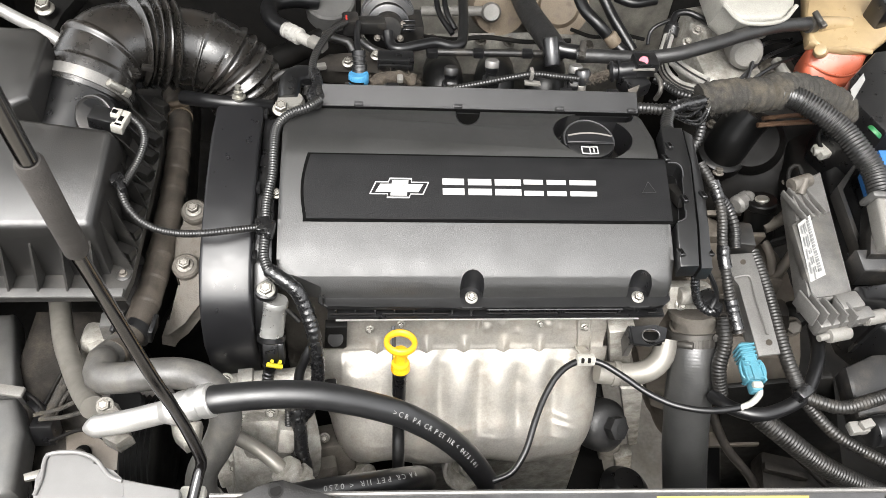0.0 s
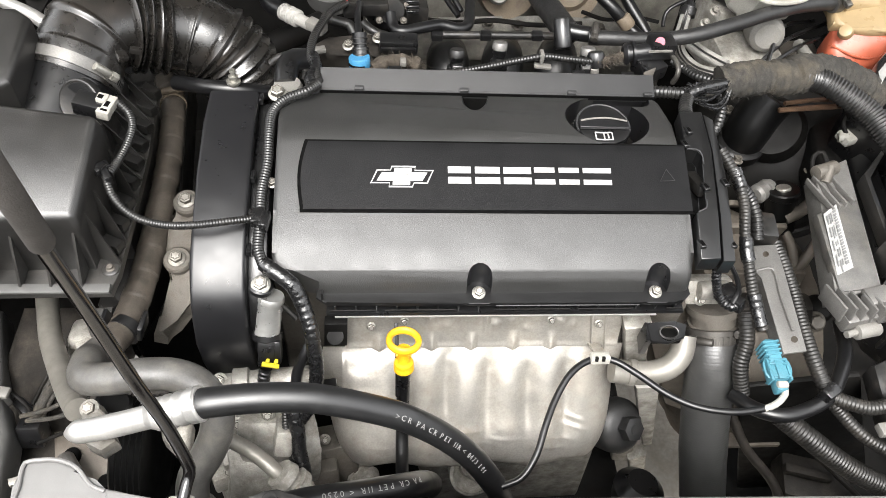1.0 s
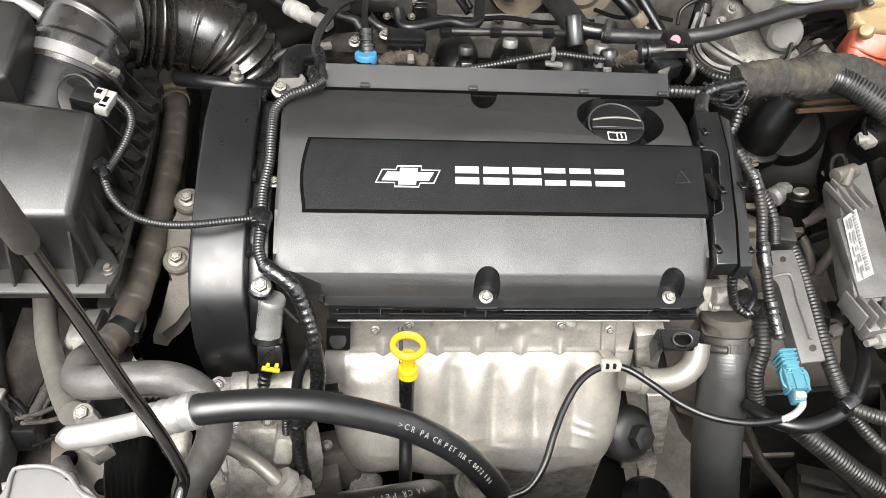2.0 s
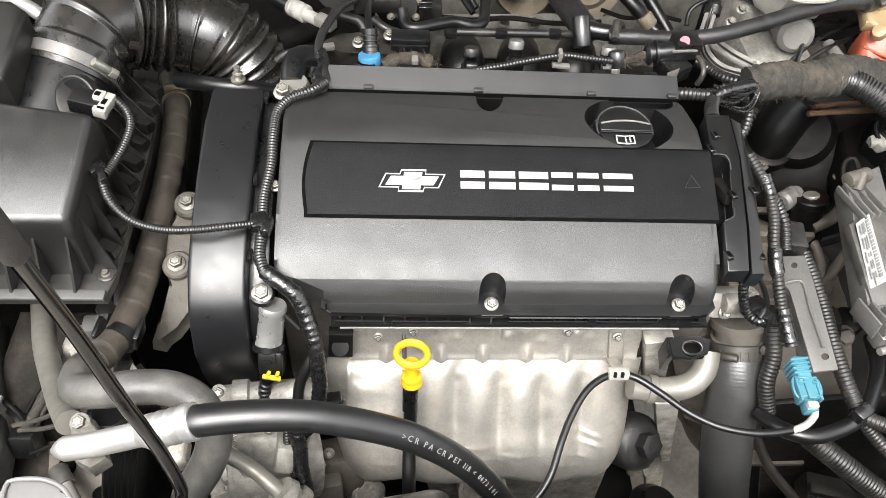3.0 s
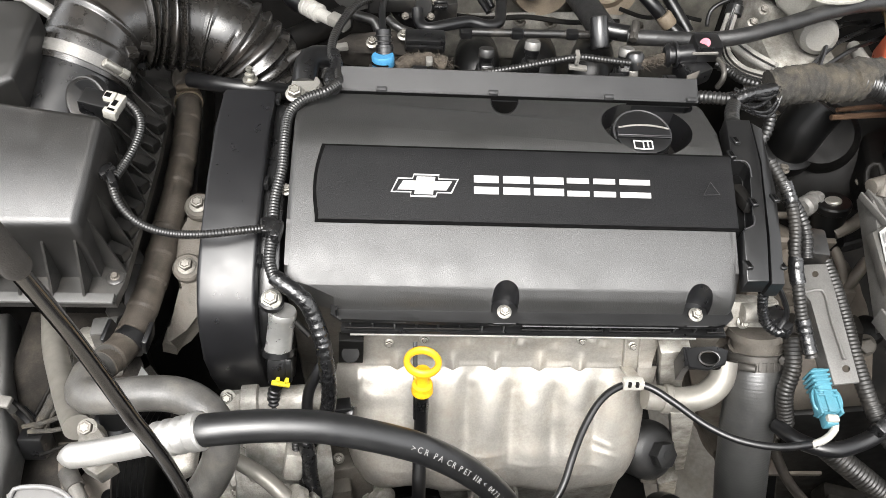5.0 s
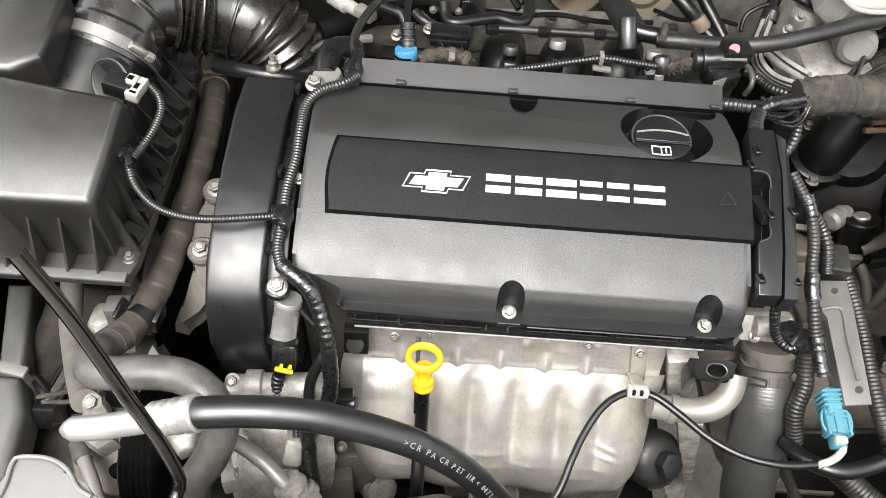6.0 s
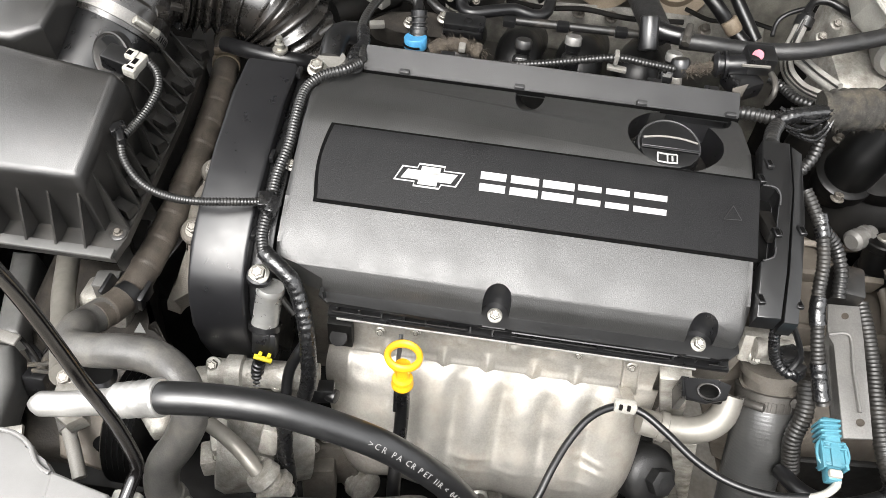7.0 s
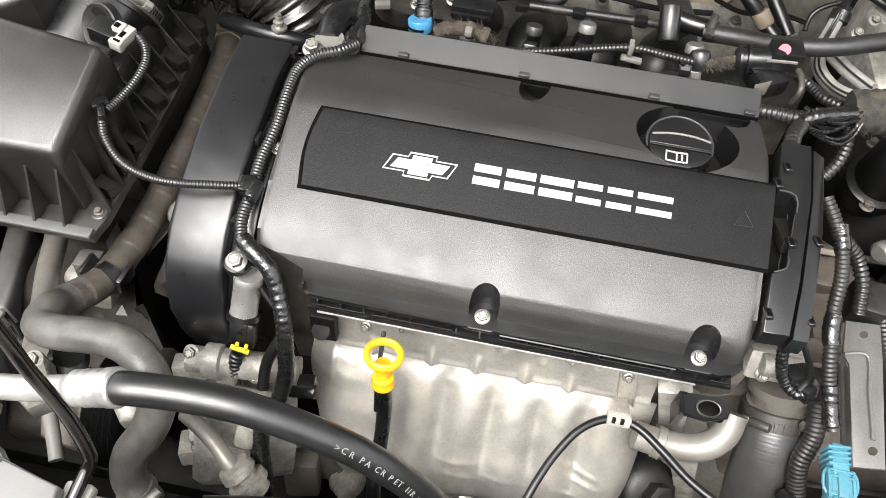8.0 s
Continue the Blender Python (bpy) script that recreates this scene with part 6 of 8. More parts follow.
slab(bm, [(0.338, 0.513, 0.809), (0.343, 0.503, 0.809), (0.337, 0.414, 0.806), (0.337, 0.418, 0.800), (0.343, 0.509, 0.800)], (0, 0, -0.012), 0.0006)
part("fold", bm, M_BRACKET, sb)
bm = bmesh.new()
box(bm, (0.367, 0.574, 0.800), (0.030, 0.036, 0.03), (0, 0, -8), 0.004)
tagged(part("relay_block", bm, M_DUSTY), "dusty black relay block above the bracket", "relay")

# radiator hose with clamp, thermostat housing, outlet pipe
RH = [(0.305, 0.479, 0.745), (0.306, 0.455, 0.722), (0.309, 0.426, 0.678), (0.317, 0.393, 0.620), (0.333, 0.367, 0.555), (0.351, 0.333, 0.480)]
tagged(part("radiator_hose", skin(bmesh.new(), even(spline(RH), 0.0008), lambda s: 0.0272 + 0.00005 * math.sin(s * 2 * math.pi / 0.0034) + 0.0004 * noise.noise((s * 30, 2, 5)), 44), M_RADHOSE, angle=80), "thick ribbed grey-black radiator hose", "hose")
rdh = bpy.data.objects["radiator_hose"]
for k in range(9):
    q = Vector((0.279, 0.446, 0.712)).lerp(Vector((0.292, 0.389, 0.615)), k / 8)
    part("print_mark", box(bmesh.new(), q + Vector((0.004, -0.0005, 0.004)), (0.0022, 0.0016, 0.005), (0, -40, 0), 0.0003, 1), M_HPRINT, rdh)
hose_clamp((0.304, 0.479, 0.748), (0.305, 0.464, 0.733), 0.0283, (0.7, -0.6, 0.3), "second steel clamp with a screw on the radiator hose", 0.006, M_SPRING)
rcl = hose_clamp((0.305, 0.474, 0.741), (0.306, 0.455, 0.722), 0.0280, (-0.6, -0.6, 0.4), "wide sprung steel clamp on the radiator hose", 0.010, M_SPRING)
rca, rcd = Vector((0.305, 0.474, 0.741)), (Vector((0.306, 0.455, 0.722)) - Vector((0.305, 0.474, 0.741))).normalized()
rcu = (Vector((0, -0.6, 0.7)) - rcd * rcd.dot(Vector((0, -0.6, 0.7)))).normalized()
rcw = rcd.cross(rcu)
for k in range(11):
    a = radians(-75 + 15 * k)
    n = rcu * math.cos(a) + rcw * math.sin(a)
    t_ = rcd.cross(n)
    q = rca + n * 0.0300 - rcd * 0.001
    bm = bmesh.new()
    slab(bm, [q - rcd * 0.007 - t_ * 0.0016, q - rcd * 0.007 + t_ * 0.0016, q + rcd * 0.005 + t_ * 0.0016, q + rcd * 0.005 - t_ * 0.0016], n * -0.0014, 0.0003, 1)
    part("finger", bm, M_SPRING, rcl)
th = thing("thermostat_housing", (0.308, 0.499, 0.750), "dull cast aluminium thermostat housing", "engine part")
bm = bmesh.new()
lathe(bm, (0.300, 0.495, 0.775), (0.306, 0.476, 0.742), [(0, 0.029), (0.22, 0.029), (0.26, 0.024), (0.6, 0.024), (0.62, 0.027), (0.8, 0.027), (0.82, 0.025), (1, 0.025)], 30)
part("neck", bm, M_CASTDK, th)
bm = bmesh.new()
box(bm, (0.282, 0.496, 0.800), (0.05, 0.02, 0.03), (-30, 0, 0), 0.005)
cyl(bm, (0.267, 0.487, 0.810), (0.300, 0.489, 0.810), 0.010, bevel=0.002)
part("cover", bm, M_CAST, th)
screw((0.272, 0.483, 0.800), (0, -0.7, 0.7), 1.3, M_STEEL, th)
ot = thing("outlet_pipe", (0.235, 0.437, 0.730), "pale metal coolant pipe curving into the housing", "pipe")
part("pipe", tube([(0.178, 0.427, 0.752), (0.200, 0.425, 0.750), (0.223, 0.425, 0.750), (0.241, 0.429, 0.755), (0.252, 0.438, 0.764), (0.256, 0.454, 0.775)], 0.0125, 22), M_PIPE, ot)
bm = bmesh.new()
lathe(bm, (0.196, 0.426, 0.750), (0.204, 0.424, 0.750), [(0, 0.0125), (0.1, 0.0145), (0.9, 0.0145), (1, 0.0125)], 26)
part("collar", bm, M_PIPE, ot)
bm = bmesh.new()
slab(bm, [(0.186, 0.450, 0.795), (0.213, 0.450, 0.801), (0.233, 0.450, 0.705), (0.211, 0.450, 0.706)], (0, 0.02, 0), 0.002)
slab(bm, [(0.228, 0.440, 0.682), (0.257, 0.440, 0.681), (0.300, 0.440, 0.515), (0.288, 0.440, 0.512), (0.256, 0.440, 0.603)], (0, 0.02, 0), 0.004)
slab(bm, [(0.249, 0.450, 0.510), (0.280, 0.450, 0.508), (0.302, 0.450, 0.425), (0.267, 0.450, 0.438)], (0, 0.02, 0), 0.004)
tagged(part("head_web", bm, M_CAST), "grimy cast webs beside the oil filter", "engine part")

of = thing("oil_filter", (0.239, 0.426, 0.600), "black oil filter housing with hexagon end", "oil filter")
fa, fb = Vector((0.220, 0.443, 0.585)), Vector((0.234, 0.424, 0.612))
bm = bmesh.new()
lathe(bm, fa, fb, [(0, 0.033), (0.45, 0.034), (0.7, 0.033), (0.85, 0.029), (1, 0.022)], 36)
part("can", bm, M_HOSE, of)
bm = bmesh.new()
cyl(bm, fb, fb + (fb - fa).normalized() * 0.014, 0.0150, sides=6, bevel=0.0012)
cyl(bm, fb + (fb - fa).normalized() * 0.0138, fb + (fb - fa).normalized() * 0.0145, 0.006, sides=16)
part("hexagon", bm, M_HOSE, of)

# looms on the right
loom("wiring_loom", [(0.287, 0.597, 0.905), (0.296, 0.580, 0.898), (0.303, 0.561, 0.890), (0.305, 0.538, 0.880), (0.302, 0.515, 0.870), (0.304, 0.489, 0.855), (0.312, 0.463, 0.830), (0.321, 0.439, 0.812)], 0.0058, "black corrugated loom down beside the end duct", mat=M_DUSTLOOM, pitch=0.0038, depth=0.12)
loom("wiring_loom", [(0.320, 0.597, 0.860), (0.343, 0.592, 0.840), (0.353, 0.576, 0.825), (0.354, 0.554, 0.810)], 0.0066, "short corrugated loom into the relay block", pitch=0.005)
loom("wiring_loom", [(0.386, 0.564, 0.790), (0.390, 0.540, 0.785), (0.395, 0.506, 0.775), (0.397, 0.466, 0.765), (0.402, 0.428, 0.755), (0.410, 0.401, 0.745)], 0.0085, "thick corrugated loom behind the steel bracket", mat=M_DUSTLOOM, pitch=0.0040, depth=0.09)
loom("wiring_loom", [(0.409, 0.398, 0.745), (0.427, 0.389, 0.745), (0.451, 0.382, 0.745), (0.484, 0.387, 0.750), (0.531, 0.400, 0.750)], 0.0080, "thick corrugated loom running to the wing", mat=M_DUSTLOOM, pitch=0.0040, depth=0.09)
loom("wiring_loom", [(0.410, 0.399, 0.743), (0.426, 0.384, 0.730), (0.449, 0.361, 0.720), (0.482, 0.344, 0.710), (0.526, 0.324, 0.700)], 0.0072, "corrugated loom running down to the wing", mat=M_DUSTLOOM, pitch=0.0040, depth=0.09)
loom("wiring_loom", [(0.376, 0.396, 0.700), (0.407, 0.372, 0.690), (0.450, 0.348, 0.670), (0.502, 0.329, 0.650), (0.564, 0.312, 0.630)], 0.0125, "thick dusty corrugated loom low by the wing", mat=M_DUSTLOOM, pitch=0.0040, depth=0.09)
loom("wiring_loom", [(0.323, 0.474, 0.790), (0.325, 0.449, 0.770), (0.321, 0.432, 0.750), (0.329, 0.412, 0.720)], 0.0085, "corrugated loom beside the radiator hose", mat=M_DUSTLOOM, pitch=0.0040, depth=0.09)
hose("black_cable", [(0.319, 0.412, 0.720), (0.329, 0.389, 0.735), (0.353, 0.378, 0.740), (0.384, 0.384, 0.740), (0.410, 0.396, 0.745), (0.436, 0.426, 0.745), (0.455, 0.458, 0.740), (0.469, 0.495, 0.730)], 0.0078, M_RUBBER, "plain black cable sweeping up past the looms", "cable", 14)
bm = bmesh.new()
box(bm, (0.406, 0.396, 0.752), (0.022, 0.014, 0.020), (0, 0, 30), 0.004)
tagged(part("loom_joint", bm, M_TAPE), "taped junction of three looms", "clip")
bm = bmesh.new()
box(bm, (0.337, 0.471, 0.720), (0.012, 0.012, 0.02), (0, 0, 10), 0.002)
tagged(part("green_clip", bm, M_GREEN), "small green plastic catch", "clip")
for pts, r in (([(0.302, 0.510, 0.869), (0.301, 0.499, 0.864), (0.303, 0.490, 0.858)], 0.0066), ([(0.300, 0.578, 0.897), (0.302, 0.569, 0.893), (0.304, 0.559, 0.889)], 0.0064), ([(0.311, 0.467, 0.834), (0.315, 0.455, 0.824), (0.319, 0.442, 0.815)], 0.0068)):
    tagged(part("loom_tape", taped(pts, r), M_TAPE), "shiny black tape wrapped round a loom", "tape", "loom tapes")
# small plug and wires under the end duct
pw = thing("coil_plug", (0.285, 0.473, 0.820), "black coil plug with taped wires", "plug")
bm = bmesh.new()
box(bm, (0.289, 0.473, 0.825), (0.022, 0.018, 0.016), (-20, 0, 20), 0.003)
box(bm, (0.294, 0.462, 0.825), (0.012, 0.016, 0.014), (-20, 0, 40), 0.002)
part("plug", bm, M_BLACK, pw)
part("sleeve", conduit([(0.262, 0.478, 0.872), (0.265, 0.471, 0.855), (0.277, 0.463, 0.830), (0.289, 0.457, 0.825), (0.297, 0.459, 0.830)], 0.0048, 0.004), M_TAPE, pw)
part("wire", tube([(0.274, 0.478, 0.872), (0.283, 0.471, 0.860), (0.293, 0.467, 0.840), (0.288, 0.459, 0.830)], 0.0025, 8), M_RUBBER, pw)

# ---- control unit with fins and label ----
cu = thing("control_unit", (0.47, 0.57, 0.76), "grey aluminium engine control unit with cooling fins", "control unit")
ca, cb, ce, cd = Vector((0.449, 0.642, 0.822)), Vector((0.498, 0.668, 0.822)), Vector((0.482, 0.497, 0.800)), Vector((0.423, 0.482, 0.800))
bm = bmesh.new()
slab(bm, [ca, cb, ce, cd], (0.0, 0.006, -0.028), 0.002)
part("case", bm, M_ECU, cu)
bm = bmesh.new()
slab(bm, [(0.427, 0.580, 0.823), (0.463, 0.599, 0.823), (0.485, 0.603, 0.823), (0.478, 0.495, 0.803), (0.429, 0.489, 0.803)], (0.0, 0.004, -0.012), 0.002)
part("raised_lid", bm, M_GREYRUB, cu)
bm = bmesh.new()
slab(bm, [(0.432, 0.578, 0.826), (0.453, 0.593, 0.826), (0.453, 0.518, 0.808), (0.431, 0.508, 0.807)], (0, 0, -0.0006), 0)
lab = part("label", bm, M_PAPER, cu, "white paper label with grey print bars")
LA, LB, LC, LD = Vector((0.431, 0.577, 0.828)), Vector((0.452, 0.592, 0.828)), Vector((0.452, 0.517, 0.810)), Vector((0.430, 0.507, 0.809))


def lab_at(s, t_):
    return LA.lerp(LB, s).lerp(LD.lerp(LC, s), t_)


random.seed(5)
for col, (s0, s1) in enumerate(((0.15, 0.22), (0.32, 0.38), (0.45, 0.50), (0.62, 0.82))):
    t0 = 0.06
    while t0 < 0.90:
        ln = random.uniform(0.02, 0.05) if col == 3 else random.uniform(0.06, 0.2)
        bm = bmesh.new()
        slab(bm, [lab_at(s0, t0), lab_at(s1, t0), lab_at(s1, t0 + ln), lab_at(s0, t0 + ln)], (0, 0, -0.0003), 0)
        part("print_bar", bm, M_INK, lab)
        t0 += ln + (0.018 if col == 3 else 0.05)
for k in range(4):
    q = Vector((0.446, 0.638, 0.826)).lerp(Vector((0.490, 0.656, 0.826)), (k + 0.3) / 4)
    e = Vector((0.433, 0.581, 0.826)).lerp(Vector((0.464, 0.597, 0.826)), (k + 0.3) / 4)
    bm = bmesh.new()
    box(bm, (q + e) / 2 - Vector((0, 0, 0.0055)), (0.0030, (e - q).length * 0.9, 0.008), (-8, 0, 10), 0.001)
    part("fin", bm, M_ECU, cu)
for k in range(5):
    q = Vector((0.416, 0.493, 0.806)).lerp(Vector((0.462, 0.478, 0.800)), k / 4)
    e = Vector((0.416, 0.460, 0.797)).lerp(Vector((0.471, 0.461, 0.795)), k / 4)
    bm = bmesh.new()
    box(bm, (q + e) / 2, (0.0030, (e - q).length * 1.05, 0.022), (-8, 0, 12), 0.001)
    part("fin", bm, M_ECU, cu)
bm = bmesh.new()
box(bm, (0.465, 0.470, 0.785), (0.075, 0.016, 0.02), (0, 0, 12), 0.003)
box(bm, (0.471, 0.485, 0.800), (0.030, 0.022, 0.012), (0, 0, 12), 0.003)
part("foot", bm, M_BRACKET, cu)
for q in ((0.444, 0.453, 0.780), (0.494, 0.472, 0.785)):
    bm = bmesh.new()
    cyl(bm, q, Vector(q) + Vector((0.028, 0.006, -0.002)), 0.0085, sides=18, bevel=0.001)
    cyl(bm, Vector(q) + Vector((-0.012, -0.003, 0)), q, 0.004, sides=12)
    part("mount_post", bm, M_PALE, cu)
bm = bmesh.new()
cyl(bm, (0.447, 0.641, 0.825), (0.475, 0.651, 0.825), 0.0085, sides=18, bevel=0.001)
cyl(bm, (0.457, 0.630, 0.820), (0.465, 0.646, 0.830), 0.006, sides=14)
part("mount_post", bm, M_CASTDK, cu)

# support frame and fuse box beyond the control unit
fb_ = thing("fuse_box", (0.60, 0.60, 0.70), "black plastic fuse box with pale covers", "fuse box")
bm = bmesh.new()
slab(bm, [(0.536, 0.703, 0.790), (0.566, 0.715, 0.800), (0.545, 0.570, 0.790), (0.527, 0.479, 0.780), (0.578, 0.478, 0.780), (0.567, 0.430, 0.760), (0.524, 0.491, 0.760), (0.514, 0.551, 0.770), (0.527, 0.633, 0.780)], (0, 0, -0.09), 0.006)
part("tray", bm, M_BLACK, fb_)
bm = bmesh.new()
slab(bm, [(0.481, 0.498, 0.815), (0.525, 0.502, 0.815), (0.567, 0.502, 0.815), (0.568, 0.485, 0.800), (0.494, 0.489, 0.800)], (0, 0, -0.06), 0.004)
part("lid_edge", bm, M_BLACK, fb_)
bm = bmesh.new()
slab(bm, [(0.530, 0.609, 0.845), (0.575, 0.619, 0.845), (0.550, 0.531, 0.830), (0.501, 0.531, 0.830)], (0, 0, -0.03), 0.003)
slab(bm, [(0.491, 0.542, 0.826), (0.551, 0.543, 0.826), (0.546, 0.518, 0.815), (0.497, 0.518, 0.815)], (0, 0, -0.03), 0.003)
part("grey_cover", bm, M_DUSTY, fb_, "dusty cover")
bm = bmesh.new()
slab(bm, [(0.517, 0.650, 0.815), (0.552, 0.685, 0.820), (0.553, 0.679, 0.820), (0.521, 0.644, 0.815), (0.524, 0.558, 0.800), (0.517, 0.554, 0.800)], (0, 0, -0.02), 0.001)
part("metal_rail", bm, M_SKIRT, fb_)
bm = bmesh.new()
slab(bm, [(0.592, 0.813, 0.900), (0.672, 0.830, 0.900), (0.605, 0.666, 0.880), (0.559, 0.680, 0.880), (0.532, 0.745, 0.885), (0.542, 0.767, 0.890)], (0, 0, -0.12), 0.004)
bt = tagged(part("battery_box", bm, M_BLACK), "black plastic box with white label", "battery")
bm = bmesh.new()
slab(bm, [(0.536, 0.749, 0.888), (0.561, 0.774, 0.894), (0.558, 0.761, 0.894), (0.531, 0.728, 0.887)], (0, 0, -0.001), 0)
part("label", bm, M_PAPER, bt, "white label")
bm = bmesh.new()
slab(bm, [(0.545, 0.660, 0.870), (0.609, 0.662, 0.870), (0.593, 0.628, 0.870), (0.539, 0.627, 0.870)], (0, 0, -0.05), 0.002)
tagged(part("blue_sheet", bm, M_DARKBLUE), "strip of blue plastic at the box", "panel")
bm = bmesh.new()
lathe(bm, (0.532, 0.670, 0.888), (0.535, 0.671, 0.892), [(0, 0.010), (0.5, 0.010), (1, 0.008)], 16)
tagged(part("vent_plug", bm, M_GREEN), "small green plastic cap on the box", "cap")
loom("wiring_loom", [(0.415, 0.717, 0.905), (0.445, 0.714, 0.900), (0.470, 0.697, 0.895), (0.495, 0.675, 0.887), (0.509, 0.649, 0.880), (0.523, 0.627, 0.870), (0.526, 0.596, 0.860)], 0.0145, "thick corrugated loom arching to the fuse box", pitch=0.0042, depth=0.10)
sv = thing("loom_sleeve", (0.527, 0.575, 0.850), "pale grey rectangular plastic sleeve on a thick loom", "fitting")
part("sleeve", box(bmesh.new(), (0.5285, 0.560, 0.846), (0.034, 0.062, 0.024), (16, 0, -4), 0.004, 3), M_PALE, sv)
part("lip", box(bmesh.new(), (0.5275, 0.592, 0.856), (0.040, 0.008, 0.030), (16, 0, -4), 0.003), M_GREYPL, sv)
fz = tagged(part("cloth_loom", skin(bmesh.new(), even(spline([(0.318, 0.704, 0.902), (0.340, 0.706, 0.906), (0.370, 0.712, 0.905), (0.401, 0.716, 0.903), (0.432, 0.729, 0.900), (0.484, 0.740, 0.885), (0.542, 0.736, 0.860)]), 0.0018), lambda s: 0.0192 + 0.0022 * noise.noise((s * 60, 1, 2)) + 0.0009 * math.sin(s * 700) + (0.002 if s > 0.09 else 0), 40), M_FUZZ), "dusty cloth-wrapped wiring loom with frayed fibres", "wiring", "wiring looms")
fm = bmesh.new()
fm.from_mesh(fz.data)
rough_up(fm, 0.0016, 260)
fm.to_mesh(fz.data)
fm.free()
# frayed fibres
bm = bmesh.new()
random.seed(11)
fl_line = even(spline([(0.318, 0.704, 0.902), (0.370, 0.712, 0.905), (0.418, 0.720, 0.903)]), 0.001)
for k in range(1100):
    q = random.choice(fl_line)
    a = random.uniform(0, 2 * math.pi)
    n = Vector((0.15, math.cos(a), math.sin(a)))
    p0 = q + n * 0.0185
    p1 = p0 + n * random.uniform(0.001, 0.004) + Vector((random.uniform(-1, 1), random.uniform(-1, 1), random.uniform(-1, 1))) * 0.004
    w = Vector((0.0002, 0.00015, 0))
    vs = [bm.verts.new(v) for v in (p0 - w, p0 + w, p1)]
    bm.faces.new(vs)
ff = part("fibre", bm, M_FUZZ, fz)
ff["kind"] = "stuff"
# taped bundle between duct and cloth loom
loom("wiring_loom", [(0.234, 0.684, 0.905), (0.251, 0.684, 0.905), (0.269, 0.682, 0.906), (0.289, 0.688, 0.908), (0.321, 0.701, 0.906)], 0.0068, "corrugated loom leaving the rear duct", pitch=0.0046)
loom("wiring_loom", [(0.274, 0.678, 0.905), (0.260, 0.652, 0.915), (0.255, 0.634, 0.918)], 0.0072, "short corrugated loom into the end duct", pitch=0.005)
loom("wiring_loom", [(0.320, 0.700, 0.895), (0.322, 0.686, 0.885), (0.317, 0.668, 0.875), (0.307, 0.656, 0.865)], 0.0060, "corrugated loom bending down", pitch=0.0048)
for k in range(9):
    random.seed(20 + k)
    j = lambda: random.uniform(-7, 7) * 0.0006
    o = Vector((j(), j(), j()))
    tagged(part("bare_wire", tube([Vector((0.272, 0.677, 0.912)) + o * 2, Vector((0.284, 0.673, 0.909)) + o * 2, Vector((0.298, 0.675, 0.906)) + o * 2.4, Vector((0.312, 0.684, 0.907)) + o * 2, Vector((0.321, 0.693, 0.912)) + o], 0.0018, 7), M_TAPE), "thin taped wire in the bundle", "wire", "bundle wires")

tagged(part("taped_loom", taped([(0.270, 0.674, 0.911), (0.282, 0.679, 0.914), (0.300, 0.686, 0.914), (0.315, 0.690, 0.914)], 0.0062), M_TAPE), "shiny taped length of loom before the cloth wrap", "wiring", "wiring looms")

# low things seen past the looms
bm = bmesh.new()
box(bm, (0.507, 0.386, 0.500), (0.09, 0.06, 0.04), (0, 0, -15), 0.006)
box(bm, (0.490, 0.391, 0.530), (0.06, 0.012, 0.012), (0, 0, -15), 0.002)
tagged(part("lower_bracket", bm, M_GRIME), "grimy cast bracket deep under the looms", "bracket")
hose("deep_pipe", [(0.364, 0.445, 0.620), (0.391, 0.408, 0.580), (0.428, 0.374, 0.550), (0.447, 0.346, 0.520)], 0.006, M_GRIME, "thin grimy pipe deep in the bay", "pipe", 10)
hose("deep_pipe", [(0.439, 0.447, 0.580), (0.489, 0.406, 0.560), (0.549, 0.355, 0.530)], 0.004, M_GRIME, "thin grimy cable deep in the bay", "pipe", 8)
rp = thing("wing_support", (0.520, 0.403, 0.700), "dark cast bracket by the wing with pale clips", "bracket")
bm = bmesh.new()
slab(bm, [(0.480, 0.435, 0.740), (0.522, 0.453, 0.740), (0.592, 0.456, 0.740), (0.566, 0.388, 0.730), (0.477, 0.376, 0.730)], (0, 0, -0.03), 0.006)
part("plate", rough_up(bm, 0.002, 50), M_DUSTY, rp)
bm = bmesh.new()
box(bm, (0.467, 0.362, 0.735), (0.022, 0.014, 0.010), (0, 0, 5), 0.002)
box(bm, (0.474, 0.363, 0.740), (0.016, 0.010, 0.012), (0, 0, 15), 0.002)
part("clip", bm, M_PALE, rp, "pale plastic clip")
bm = bmesh.new()
cyl(bm, (0.483, 0.359, 0.730), (0.527, 0.365, 0.730), 0.017, bevel=0.002)
part("barrel", bm, M_BLACK, rp)
bh = thing("bell_housing", (0.375, 0.511, 0.520), "pale dusty bell housing edge behind the radiator hose", "engine part")
bm = bmesh.new()
slab(bm, [(0.252, 0.500, 0.698), (0.335, 0.500, 0.749), (0.415, 0.500, 0.557), (0.378, 0.500, 0.478), (0.334, 0.500, 0.508)], (0, 0.03, 0), 0.006)
part("wall", rough_up(bm, 0.001, 60), M_GEARBOX, bh)
bm = bmesh.new()
slab(bm, [(0.353, 0.520, 0.717), (0.456, 0.520, 0.716), (0.554, 0.520, 0.513), (0.438, 0.520, 0.499)], (0, 0.03, 0), 0.008)
part("lower_wall", rough_up(bm, 0.002, 60), M_GRIME, bh)
# added near-black sheet: the dark void low at the right, shade as colour
bm = bmesh.new()
slab(bm, [(0.345, 0.432, 0.694), (0.476, 0.432, 0.718), (0.769, 0.432, 0.218), (0.525, 0.432, 0.244)], (0, 0.008, 0), 0.004)
